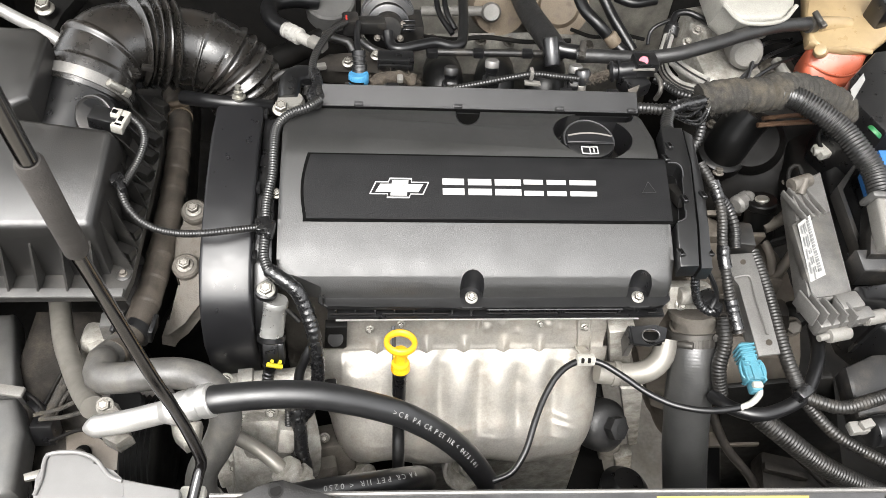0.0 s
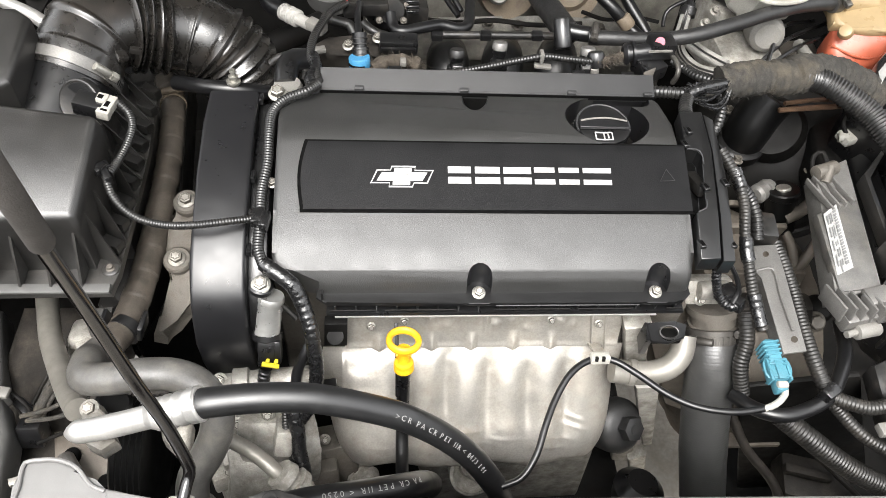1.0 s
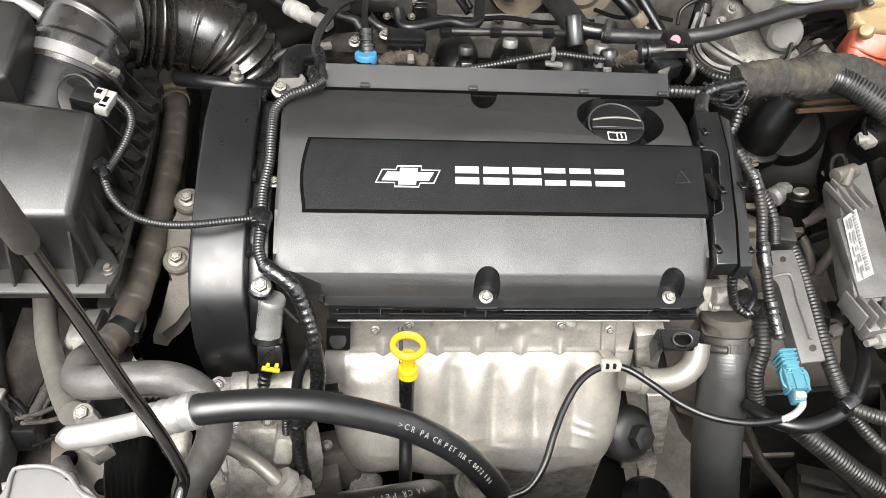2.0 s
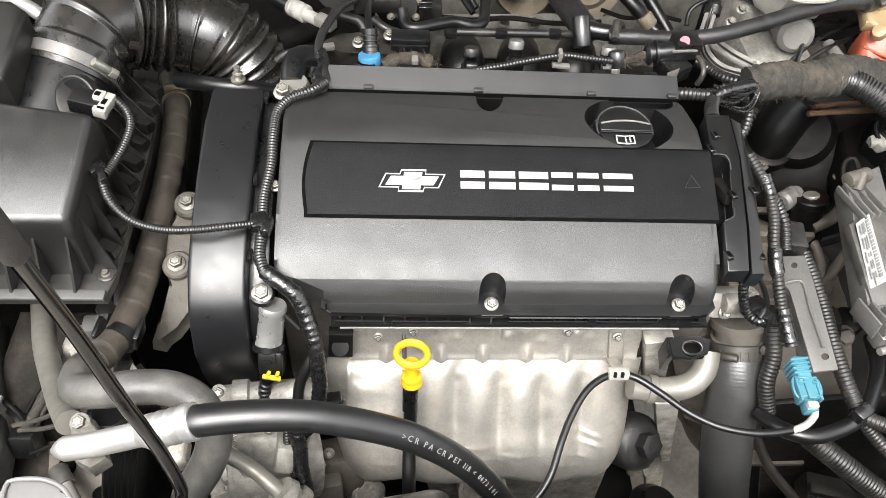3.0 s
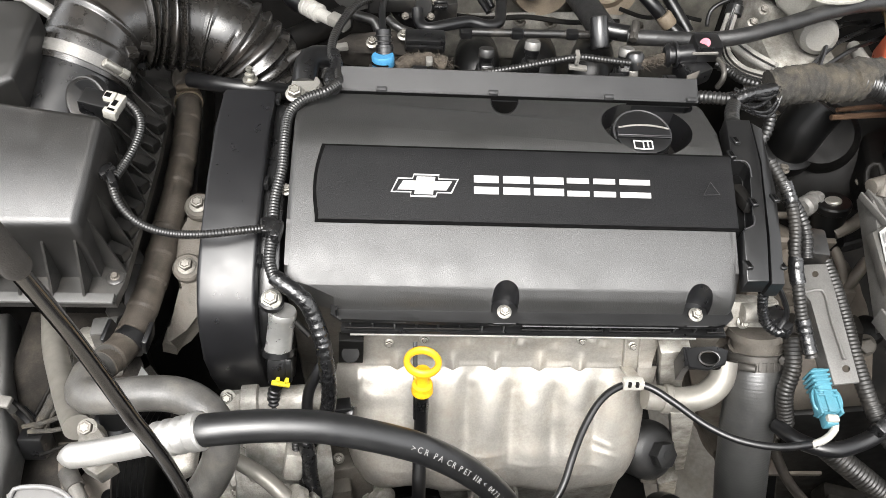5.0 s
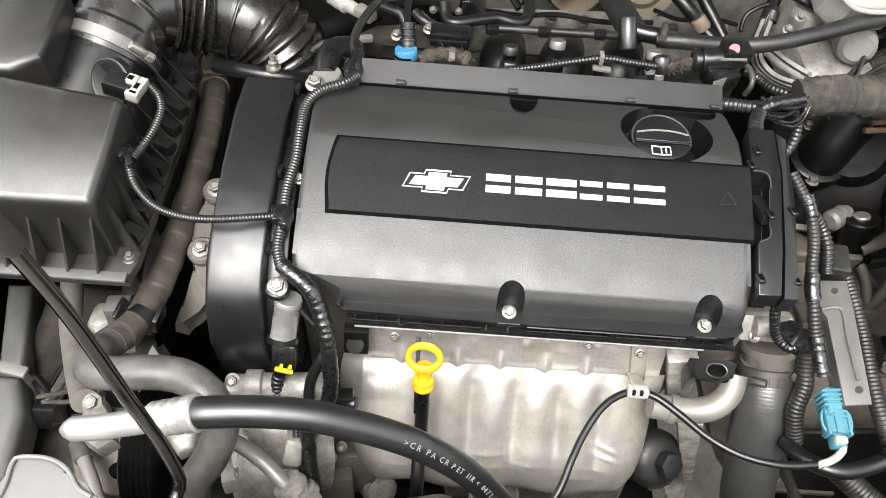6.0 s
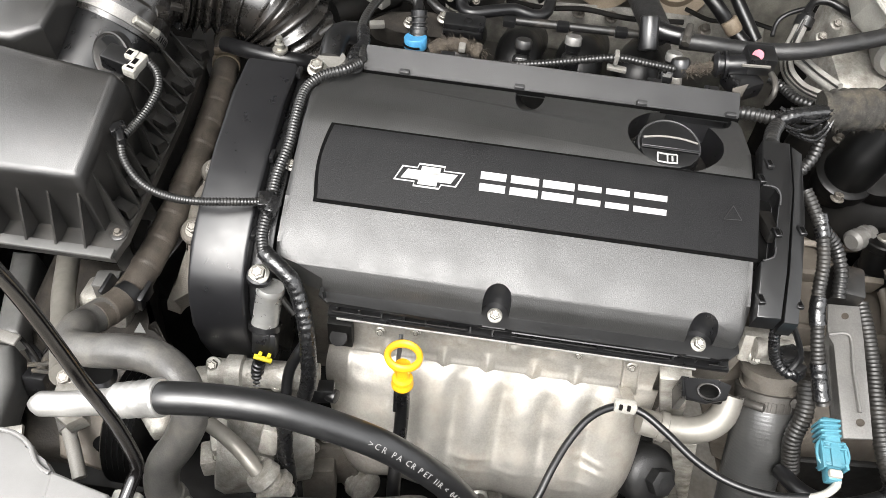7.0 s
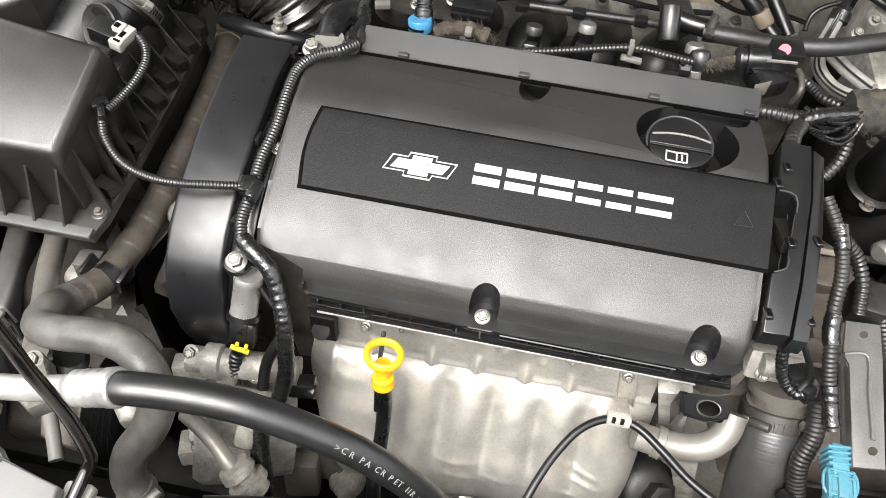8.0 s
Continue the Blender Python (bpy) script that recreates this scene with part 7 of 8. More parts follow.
part("void_shade_sheet", rough_up(bm, 0.002, 40), M_DEEP, bh, "near-black sheet standing in for the shaded void")
for q in ((0.416, 0.515, 0.611), (0.475, 0.515, 0.577), (0.502, 0.515, 0.608)):
    screw(q, (0, -1, 0.2), 2.0, M_CASTDK, bh, "bolt")
lw = thing("lower_web", (0.300, 0.418, 0.420), "pale cast web and black boot beside the filter", "engine part")
bm = bmesh.new()
slab(bm, [(0.282, 0.440, 0.462), (0.303, 0.440, 0.481), (0.341, 0.440, 0.332), (0.327, 0.440, 0.328)], (0, 0.02, 0), 0.004)
part("web", bm, M_CAST, lw)
bm = bmesh.new()
lathe(bm, (0.278, 0.388, 0.460), (0.282, 0.397, 0.500), [(0, 0.03), (0.6, 0.034), (1, 0.02)], 26)
part("boot", bm, M_BLACK, lw)


# ---- rear: intake manifold, fuel rail, hoses, bulkhead things ----
im = thing("intake_manifold", (0.07, 0.80, 0.70), "black moulded plastic intake manifold runners", "engine part")
for k in range(4):
    bm = skin(bmesh.new(), even(spline([Vector(a).lerp(Vector(b), k / 3) for a, b in (((-0.039, 0.808, 0.780), (0.171, 0.816, 0.780)), ((-0.041, 0.802, 0.815), (0.163, 0.810, 0.815)), ((-0.042, 0.815, 0.822), (0.165, 0.824, 0.822)), ((-0.042, 0.858, 0.800), (0.178, 0.868, 0.800)), ((-0.040, 0.944, 0.740), (0.205, 0.955, 0.740)))]), 0.006), 0.027, 24)
    part("runner", bm, M_RUNNER, im)
bm = bmesh.new()
box(bm, (0.06, 0.745, 0.81), (0.36, 0.07, 0.03), (0, 0, 0), 0.01)
part("plenum_flange", bm, M_DEEP, im)
for q in ((0.029, 0.766, 0.872), (0.081, 0.778, 0.872), (0.188, 0.780, 0.868)):
    bm = bmesh.new()
    lathe(bm, Vector(q) - Vector((0, 0, 0.03)), Vector(q) + Vector((0, 0.004, 0.012)), [(0, 0.010), (0.5, 0.010), (0.55, 0.007), (0.75, 0.007), (0.78, 0.0085), (1, 0.0075)], 18)
    tagged(part("injector", bm, M_BLACK), "fuel injector with pale collar between the runners", "injector", "injectors")
fr = thing("fuel_rail", (0.074, 0.835, 0.860), "black round fuel rail with clips", "pipe")
part("rail", tube([(0.004, 0.834, 0.858), (0.074, 0.836, 0.858), (0.165, 0.841, 0.856)], 0.0048, 14), M_DUSTY, fr)
for q in ((0.011, 0.829, 0.860), (0.071, 0.832, 0.860), (0.136, 0.835, 0.860)):
    bm = bmesh.new()
    box(bm, q, (0.014, 0.011, 0.010), (0, 0, 0), 0.002)
    part("clip", bm, M_BLACK, fr)
vt = thing("vent_elbow", (0.172, 0.850, 0.850), "black upright hose elbow with side arm", "fitting")
bm = bmesh.new()
cyl(bm, (0.163, 0.803, 0.866), (0.159, 0.828, 0.892), 0.0108, 0.0100, bevel=0.002)
part("upright", bm, M_BLACK, vt)
part("arm", tube([(0.172, 0.855, 0.856), (0.190, 0.849, 0.856), (0.212, 0.845, 0.856)], 0.010, 14), M_BLACK, vt)
hose("vent_hose", [(0.180, 0.854, 0.850), (0.173, 0.919, 0.835), (0.165, 0.986, 0.820), (0.163, 1.080, 0.800)], 0.0165, M_HOSE, "black hose rising behind the rail")
hose("heater_hose", [(0.201, 0.832, 0.862), (0.236, 0.824, 0.868), (0.274, 0.808, 0.880), (0.314, 0.803, 0.890), (0.360, 0.814, 0.897), (0.421, 0.839, 0.900), (0.477, 0.862, 0.898), (0.556, 0.890, 0.885)], 0.0090, M_HOSE, "black coolant hose running to the tank", sides=20)
hose_clamp((0.533, 0.881, 0.889), (0.556, 0.890, 0.885), 0.0094, (0, -0.3, 1), "dark sprung clamp on the tank hose", 0.014, M_SPRING)
hose_clamp((0.209, 0.834, 0.862), (0.220, 0.831, 0.864), 0.0094, (0, -0.3, 1), "sprung steel clamp with ears", 0.012, M_SPRING)
loom("wiring_loom", [(-0.002, 0.716, 0.896), (0.025, 0.718, 0.898), (0.058, 0.725, 0.900), (0.092, 0.734, 0.902), (0.123, 0.740, 0.904), (0.151, 0.742, 0.900), (0.181, 0.746, 0.894)], 0.0040, "thin corrugated loom behind the rear duct", pitch=0.0036)
bm = bmesh.new()
box(bm, (0.120, 0.740, 0.904), (0.0045, 0.011, 0.012), (0, 0, 0), 0.001)
box(bm, (0.123, 0.738, 0.892), (0.020, 0.007, 0.004), (0, 6, 0), 0.001)
tagged(part("loom_clip", bm, M_PALE), "white plastic clip on the thin loom", "clip")
tp_ = thing("temperature_plug", (0.191, 0.763, 0.880), "black round plug with grey stem", "plug")
bm = bmesh.new()
lathe(bm, (0.189, 0.747, 0.885), (0.186, 0.756, 0.900), [(0, 0.009), (0.4, 0.010), (0.8, 0.010), (1, 0.008)], 18)
part("plug_head", bm, M_BLACK, tp_)
bm = bmesh.new()
cyl(bm, (0.189, 0.747, 0.870), (0.185, 0.745, 0.888), 0.006, bevel=0.001)
part("stem", bm, M_PALE, tp_)
pv = thing("purge_valve", (0.277, 0.789, 0.880), "black purge valve with pink dot and ribbed neck", "valve")
bm = bmesh.new()
box(bm, (0.263, 0.763, 0.905), (0.030, 0.026, 0.022), (0, 0, 5), 0.004)
part("body", bm, M_BLACK, pv)
bm = bmesh.new()
box(bm, (0.252, 0.749, 0.885), (0.030, 0.032, 0.02), (0, 0, 30), 0.004)
part("foot", bm, M_BLACK, pv)
bm = bmesh.new()
lathe(bm, (0.220, 0.759, 0.895), (0.252, 0.759, 0.900), [(0, 0.009), (0.1, 0.013), (0.16, 0.013), (0.18, 0.010), (0.3, 0.010), (0.32, 0.014), (0.4, 0.014), (0.42, 0.010), (0.9, 0.0105), (1, 0.010)], 18)
part("neck", bm, M_GLOSS, pv)
bm = bmesh.new()
cyl(bm, (0.258, 0.757, 0.915), (0.257, 0.755, 0.917), 0.0055, sides=14)
part("dot", bm, M_PINK, pv, "pink paint dot")
bm = bmesh.new()
box(bm, (0.255, 0.742, 0.914), (0.028, 0.002, 0.002), (0, 0, 5), 0)
part("edge_mark", bm, M_PALE, pv)
bm = bmesh.new()
slab(bm, [(0.236, 0.723, 0.900), (0.252, 0.732, 0.900), (0.249, 0.725, 0.890), (0.237, 0.720, 0.890)], (0, 0, -0.003), 0.0008)
part("steel_tab", bm, M_CASTDK, pv)
loom("wiring_loom", [(0.282, 0.761, 0.885), (0.295, 0.749, 0.885), (0.303, 0.730, 0.890), (0.315, 0.718, 0.895)], 0.0052, "short loom behind the purge valve", pitch=0.0044)
hose("steel_ring_hose", [(0.277, 0.729, 0.880), (0.279, 0.728, 0.895), (0.279, 0.741, 0.900), (0.276, 0.751, 0.900)], 0.0030, M_SPRING, "looped steel spring band", "clip", 10)

# braided hoses and modulator block at the right rear
hose("braided_hose", [(0.347, 0.899, 0.862), (0.341, 0.883, 0.850), (0.330, 0.856, 0.842), (0.329, 0.829, 0.840), (0.340, 0.806, 0.840), (0.357, 0.782, 0.850)], 0.0072, M_BRAID, "grey fabric-sleeved rubber hose with stripes", sides=16)
hose("braided_hose", [(0.339, 0.843, 0.850), (0.353, 0.822, 0.850), (0.371, 0.794, 0.855)], 0.0072, M_BRAID, "grey fabric-sleeved rubber hose with stripes", sides=16)
bm = bmesh.new()
lathe(bm, (0.345, 0.890, 0.857), (0.350, 0.903, 0.868), [(0, 0.0105), (0.6, 0.0105), (0.7, 0.008), (1, 0.007)], 16)
tagged(part("hose_cuff", bm, M_BLACK), "black cuff on the sleeved hose", "fitting")
hose("vacuum_pipe", [(0.346, 0.897, 0.868), (0.353, 0.912, 0.875), (0.368, 0.914, 0.878), (0.387, 0.906, 0.875), (0.408, 0.903, 0.865)], 0.0046, M_RUBBER, "thin black vacuum pipe", "pipe", 12)
hose("vacuum_pipe", [(0.346, 0.906, 0.870), (0.332, 0.908, 0.860), (0.321, 0.903, 0.850), (0.318, 0.889, 0.840)], 0.0028, M_RUBBER, "thin black vacuum pipe", "pipe", 10)
mb = thing("modulator_block", (0.472, 0.972, 0.750), "grey cast brake modulator block with round motor", "brake unit")
bm = bmesh.new()
box(bm, (0.418, 0.927, 0.820), (0.075, 0.06, 0.09), (0, 0, 15), 0.008)
box(bm, (0.438, 0.882, 0.790), (0.09, 0.06, 0.07), (10, 0, 10), 0.006)
part("block", bm, M_CAST, mb)
bm = bmesh.new()
lathe(bm, (0.473, 0.950, 0.820), (0.449, 0.858, 0.852), [(0, 0.022), (0.2, 0.024), (0.85, 0.024), (0.95, 0.022), (1, 0.016)], 30)
part("motor", bm, M_PALE, mb)
bm = bmesh.new()
lathe(bm, (0.433, 0.920, 0.850), (0.406, 0.913, 0.862), [(0, 0.012), (0.6, 0.012), (0.65, 0.009), (1, 0.008)], 18)
part("port", bm, M_PALE, mb)
for q in ((0.357, 0.860, 0.868), (0.378, 0.886, 0.868)):
    screw(q, (0, -0.4, 1), 1.3, M_CAST, mb)
for pts in ([(0.343, 0.887, 0.869), (0.337, 0.872, 0.857), (0.327, 0.846, 0.849), (0.326, 0.821, 0.847), (0.337, 0.800, 0.847), (0.353, 0.777, 0.857)], [(0.341, 0.888, 0.868), (0.335, 0.874, 0.856), (0.324, 0.847, 0.848), (0.321, 0.818, 0.847), (0.334, 0.795, 0.847), (0.351, 0.771, 0.856)], [(0.336, 0.835, 0.857), (0.350, 0.815, 0.857), (0.367, 0.788, 0.862)]):
    hose("hose_stripe", pts, 0.0012, M_DUSTY, "dark woven stripe along the sleeved hose", "stripe", 6, group="hose stripes")
for a, b, c in (((0.429, 0.822, 0.830), (0.480, 0.866, 0.840), (0.565, 0.922, 0.830)), ((0.434, 0.813, 0.830), (0.486, 0.848, 0.840), (0.565, 0.900, 0.830)), ((0.444, 0.822, 0.830), (0.475, 0.878, 0.850), (0.549, 0.927, 0.830))):
    hose("brake_pipe", [a, b, c], 0.0030, M_BLACK, "thin dark brake pipe", "pipe", 8, group="brake pipes")
hose("spring_hose", [(0.508, 0.874, 0.830), (0.507, 0.837, 0.835), (0.520, 0.826, 0.830), (0.543, 0.851, 0.820)], 0.008, M_PALE, "pale ribbed cable coil", "cable", 10)
bm = bmesh.new()
slab(bm, [(0.509, 0.924, 0.800), (0.566, 0.934, 0.800), (0.576, 0.875, 0.790), (0.538, 0.843, 0.790), (0.498, 0.853, 0.790)], (0, 0, -0.06), 0.01)
tagged(part("master_body", bm, M_CASTDK), "grimy cast brake cylinder body", "brake unit")

rs = thing("brake_reservoir", (0.445, 0.890, 0.900), "milky white brake fluid reservoir", "reservoir")
bm = bmesh.new()
slab(bm, [(0.389, 0.926, 0.930), (0.516, 0.935, 0.930), (0.489, 0.870, 0.925), (0.469, 0.853, 0.915), (0.409, 0.847, 0.915), (0.389, 0.865, 0.925)], (0, 0.02, -0.05), 0.008, 3)
part("tank", bm, M_WHITE, rs)
part("rib", tube([(0.387, 0.864, 0.926), (0.409, 0.843, 0.916), (0.467, 0.849, 0.916), (0.489, 0.868, 0.926)], 0.003, 8, 0.004), M_WHITE, rs)

tk = thing("coolant_tank", (0.640, 0.958, 0.800), "translucent cream coolant tank with orange-red coolant", "reservoir")
bm = bmesh.new()
slab(bm, [(0.555, 0.978, 0.900), (0.697, 0.989, 0.900), (0.658, 0.877, 0.880), (0.614, 0.843, 0.878), (0.579, 0.844, 0.874), (0.550, 0.850, 0.874), (0.528, 0.858, 0.876), (0.533, 0.891, 0.885)], (0.004, 0.01, -0.022), 0.009, 4)
part("upper_tank", bm, M_TANK, tk)
bm = bmesh.new()
slab(bm, [(0.535, 0.864, 0.870), (0.615, 0.848, 0.872), (0.604, 0.827, 0.852), (0.591, 0.820, 0.835), (0.562, 0.818, 0.828), (0.538, 0.824, 0.828), (0.532, 0.844, 0.845)], (0.01, 0.02, -0.06), 0.010, 4)
part("lower_tank", bm, M_COOLANT, tk, "orange-red lower tank full of coolant")
part("seam", tube([(0.531, 0.864, 0.872), (0.558, 0.856, 0.873), (0.585, 0.850, 0.874), (0.616, 0.846, 0.873)], 0.0035, 10), M_TANK, tk)
part("seam", tube([(0.534, 0.846, 0.850), (0.560, 0.832, 0.846), (0.590, 0.828, 0.846), (0.606, 0.832, 0.856)], 0.0016, 8), M_COOLANT, tk)
bm = tube([(0.545, 0.883, 0.888), (0.568, 0.891, 0.885), (0.598, 0.897, 0.880)], 0.010, 14)
part("spout", bm, M_TANK, tk)
bm = bmesh.new()
cyl(bm, (0.541, 0.844, 0.872), (0.535, 0.839, 0.880), 0.010, 0.008, bevel=0.001)
part("blob", bm, M_TANK, tk)
bm = bmesh.new()
box(bm, (0.640, 0.903, 0.900), (0.03, 0.03, 0.05), (0, 0, 20), 0.005)
tagged(part("black_bracket", bm, M_BLACK), "black bracket beside the coolant tank", "bracket")

# big dark drum and ducts right of the engine
bd = thing("brake_servo", (0.572, 0.904, 0.620), "large black round brake servo drum", "brake unit")
bm = bmesh.new()
lathe(bm, (0.589, 0.903, 0.580), (0.485, 0.800, 0.740), [(0, 0.13), (0.6, 0.135), (0.7, 0.128), (0.9, 0.10), (1, 0.05)], 48)
part("drum", rough_up(bm, 0.0012, 40), M_BODYDK, bd)
bm = bmesh.new()
lathe(bm, (0.544, 0.853, 0.645), (0.530, 0.840, 0.668), [(0, 0.136), (0.2, 0.140), (0.8, 0.140), (1, 0.134)], 56)
part("rim", bm, M_BODYDK, bd)
bm = bmesh.new()
lathe(bm, (0.488, 0.802, 0.735), (0.468, 0.780, 0.765), [(0, 0.045), (0.5, 0.045), (1, 0.036)], 32)
part("nose", bm, M_BODYDK, bd)
for k in range(4):
    screw(Vector((0.481, 0.790, 0.742)) + Vector((0.07 * math.cos(k * 1.57 + 0.6), 0.07 * math.sin(k * 1.57 + 0.6), -0.012)), (0, 0.1, 1), 1.6, M_CASTDK, bd, "bolt")
hose("black_duct", [(0.459, 0.799, 0.800), (0.448, 0.792, 0.780), (0.437, 0.783, 0.750), (0.442, 0.798, 0.700)], 0.030, M_RUNNER, "wide black rubber duct under the cloth loom", sides=28)
bm = bmesh.new()
lathe(bm, (0.435, 0.782, 0.745), (0.436, 0.788, 0.720), [(0, 0.031), (0.1, 0.036), (0.8, 0.036), (1, 0.031)], 30)
tagged(part("duct_collar", bm, M_RUNNER), "black collar at the end of the duct", "fitting")
hose("thin_pipe", [(0.443, 0.753, 0.820), (0.493, 0.759, 0.820), (0.535, 0.763, 0.820)], 0.0035, M_COPPER, "thin rusty brake pipe", "pipe", 8, group="brake pipes")
hose("thin_pipe", [(0.455, 0.766, 0.820), (0.498, 0.773, 0.820), (0.539, 0.775, 0.820)], 0.0030, M_COPPER, "thin rusty brake pipe", "pipe", 8, group="brake pipes")
bm = bmesh.new()
slab(bm, [(0.534, 0.828, 0.760), (0.590, 0.808, 0.780), (0.589, 0.692, 0.770), (0.549, 0.712, 0.770), (0.508, 0.699, 0.760)], (0, 0, -0.05), 0.006)
tagged(part("support_panel", bm, M_DEEP), "dark ribbed support panel behind the control unit", "panel")
bm = bmesh.new()
box(bm, (0.535, 0.727, 0.800), (0.022, 0.022, 0.012), (0, 0, 20), 0.003)
cyl(bm, (0.522, 0.726, 0.800), (0.533, 0.724, 0.803), 0.006, sides=12)
tagged(part("wire_plug", bm, M_WHITE), "pale plug on the support panel", "plug")
hose("thin_wire", [(0.531, 0.725, 0.805), (0.529, 0.741, 0.810), (0.538, 0.752, 0.820), (0.550, 0.753, 0.830)], 0.003, M_BODYDK, "thin dark looped wire", "wire", 8, group="thin wires")
hose("thin_wire", [(0.465, 0.667, 0.800), (0.468, 0.683, 0.810), (0.478, 0.686, 0.815), (0.481, 0.673, 0.810)], 0.003, M_BODYDK, "thin dark looped wire", "wire", 8, group="thin wires")

# left rear: quick couplings, valve and pipes
qc = thing("fuel_coupling", (-0.082, 0.768, 0.870), "black fuel line coupling with blue locking ring", "fitting")
bm = bmesh.new()
lathe(bm, (-0.080, 0.747, 0.873), (-0.083, 0.772, 0.905), [(0, 0.005), (0.2, 0.006), (0.22, 0.009), (0.6, 0.009), (0.62, 0.007), (1, 0.0085)], 18)
part("stem", bm, M_BLACK, qc)
bm = bmesh.new()
lathe(bm, (-0.082, 0.746, 0.878), (-0.083, 0.749, 0.890), [(0, 0.0112), (0.1, 0.0120), (0.9, 0.0120), (1, 0.0112)], 24)
part("locking_ring", bm, M_BLUECAP, qc, "bright blue locking ring")
rc_ = Vector((-0.083, 0.747, 0.885))
part("slot", tube([rc_ + Vector((0.0121 * math.sin(radians(a)), -0.0121 * math.cos(radians(a)), 0.001 * math.cos(radians(a * 2)))) for a in range(-70, 31, 10)], 0.0011, 8, 0.002), M_GAPSHADE, qc)
hose("fuel_pipe", [(-0.083, 0.769, 0.905), (-0.085, 0.798, 0.905), (-0.083, 0.833, 0.900)], 0.0036, M_BLACK, "black fuel pipe rising from the coupling", "pipe", 12)
vl = thing("throttle_valve", (-0.032, 0.933, 0.820), "black round valve housing with elbow pipe", "valve")
bm = bmesh.new()
lathe(bm, (-0.043, 0.958, 0.830), (-0.044, 0.869, 0.865), [(0, 0.034), (0.2, 0.036), (0.4, 0.036), (0.43, 0.033), (0.5, 0.033), (0.53, 0.036), (0.66, 0.036), (0.7, 0.028), (0.82, 0.027), (0.86, 0.020), (1, 0.016)], 40)
part("housing", bm, M_DUSTY, vl)
bm = bmesh.new()
box(bm, (-0.013, 0.896, 0.850), (0.030, 0.04, 0.03), (0, 0, 5), 0.004)
for k in range(3):
    box(bm, Vector((-0.017, 0.883, 0.868)) - Vector((0, 0.008 * k, 0)), (0.014, 0.003, 0.003), (0, 0, 5), 0)
box(bm, (-0.073, 0.869, 0.870), (0.05, 0.018, 0.018), (0, 0, 5), 0.003)
box(bm, (-0.093, 0.857, 0.880), (0.02, 0.024, 0.022), (0, 0, 5), 0.003)
part("side_block", bm, M_DUSTY, vl)
part("elbow", tube([(-0.046, 0.849, 0.876), (-0.043, 0.835, 0.868), (-0.035, 0.825, 0.868), (-0.007, 0.834, 0.868), (0.015, 0.843, 0.866), (0.037, 0.842, 0.862), (0.049, 0.850, 0.860), (0.057, 0.891, 0.855), (0.066, 1.005, 0.840)], 0.0068, 16, 0.004), M_RUBBER, vl)
bm = bmesh.new()
box(bm, (-0.098, 0.848, 0.893), (0.002, 0.005, 0.009), (0, 0, 5), 0)
part("red_tab", bm, M_RED, vl, "red locking tab")
loom("wiring_loom", [(-0.099, 0.846, 0.890), (-0.114, 0.824, 0.895), (-0.127, 0.788, 0.900), (-0.134, 0.753, 0.905), (-0.134, 0.725, 0.908), (-0.128, 0.704, 0.910), (-0.124, 0.679, 0.914)], 0.0046, "thin corrugated loom rising to the valve", pitch=0.0038)
tagged(part("taped_loom", taped([(-0.132, 0.727, 0.908), (-0.128, 0.705, 0.909), (-0.133, 0.685, 0.911), (-0.127, 0.666, 0.915)], 0.0062), M_TAPE), "taped wiring joint at the cover's corner", "wiring", "wiring looms")
eb = thing("air_fitting", (-0.160, 0.840, 0.870), "pale aluminium crimped pipe fitting on black hose", "fitting")
bm = bmesh.new()
lathe(bm, (-0.175, 0.852, 0.872), (-0.141, 0.819, 0.878), [(0, 0.0090), (0.04, 0.0104), (0.14, 0.0104), (0.16, 0.0096), (0.22, 0.0096), (0.24, 0.0106), (0.34, 0.0106), (0.36, 0.0096), (0.42, 0.0096), (0.44, 0.0106), (0.56, 0.0106), (0.60, 0.0075), (1, 0.0070)], 24)
part("sleeve", bm, M_BRAID, eb)
bm = bmesh.new()
box(bm, (-0.133, 0.814, 0.880), (0.024, 0.014, 0.012), (0, 0, -35), 0.002)
part("block", bm, M_PALE, eb)
part("hose", tube([(-0.172, 0.850, 0.872), (-0.188, 0.868, 0.868), (-0.199, 0.899, 0.860), (-0.200, 0.934, 0.850), (-0.172, 0.961, 0.840), (-0.142, 0.973, 0.830)], 0.0108, 16), M_RUBBER, eb)
hose("cross_tube", [(-0.200, 0.876, 0.800), (-0.171, 0.899, 0.800), (-0.134, 0.929, 0.800)], 0.016, M_DEEP, "dark cross tube behind the fitting", "pipe")
bm = bmesh.new()
lathe(bm, (-0.123, 0.995, 0.800), (-0.124, 0.985, 0.830), [(0, 0.036), (0.9, 0.036), (1, 0.033)], 36)
tagged(part("round_lid", bm, M_GREYPL), "dull grey round lid at the rear", "cap")
wb = thing("casting_bracket", (-0.108, 0.825, 0.840), "grimy cast bracket with screws behind the cover", "bracket")
bm = bmesh.new()
slab(bm, [(-0.143, 0.802, 0.860), (-0.121, 0.822, 0.860), (-0.079, 0.825, 0.862), (-0.036, 0.829, 0.858), (-0.022, 0.814, 0.850), (-0.044, 0.794, 0.850), (-0.072, 0.800, 0.850), (-0.100, 0.799, 0.855), (-0.117, 0.792, 0.855), (-0.135, 0.798, 0.855)], (0, 0, -0.02), 0.004)
part("plate", rough_up(bm, 0.0012, 70), M_GRIME, wb)
for q in ((-0.061, 0.812, 0.866), (-0.096, 0.798, 0.865)):
    screw(q, (0, -0.2, 1), 1.4, M_STEEL, wb)
bm = bmesh.new()
box(bm, (-0.037, 0.802, 0.868), (0.045, 0.022, 0.018), (0, 0, 0), 0.003)
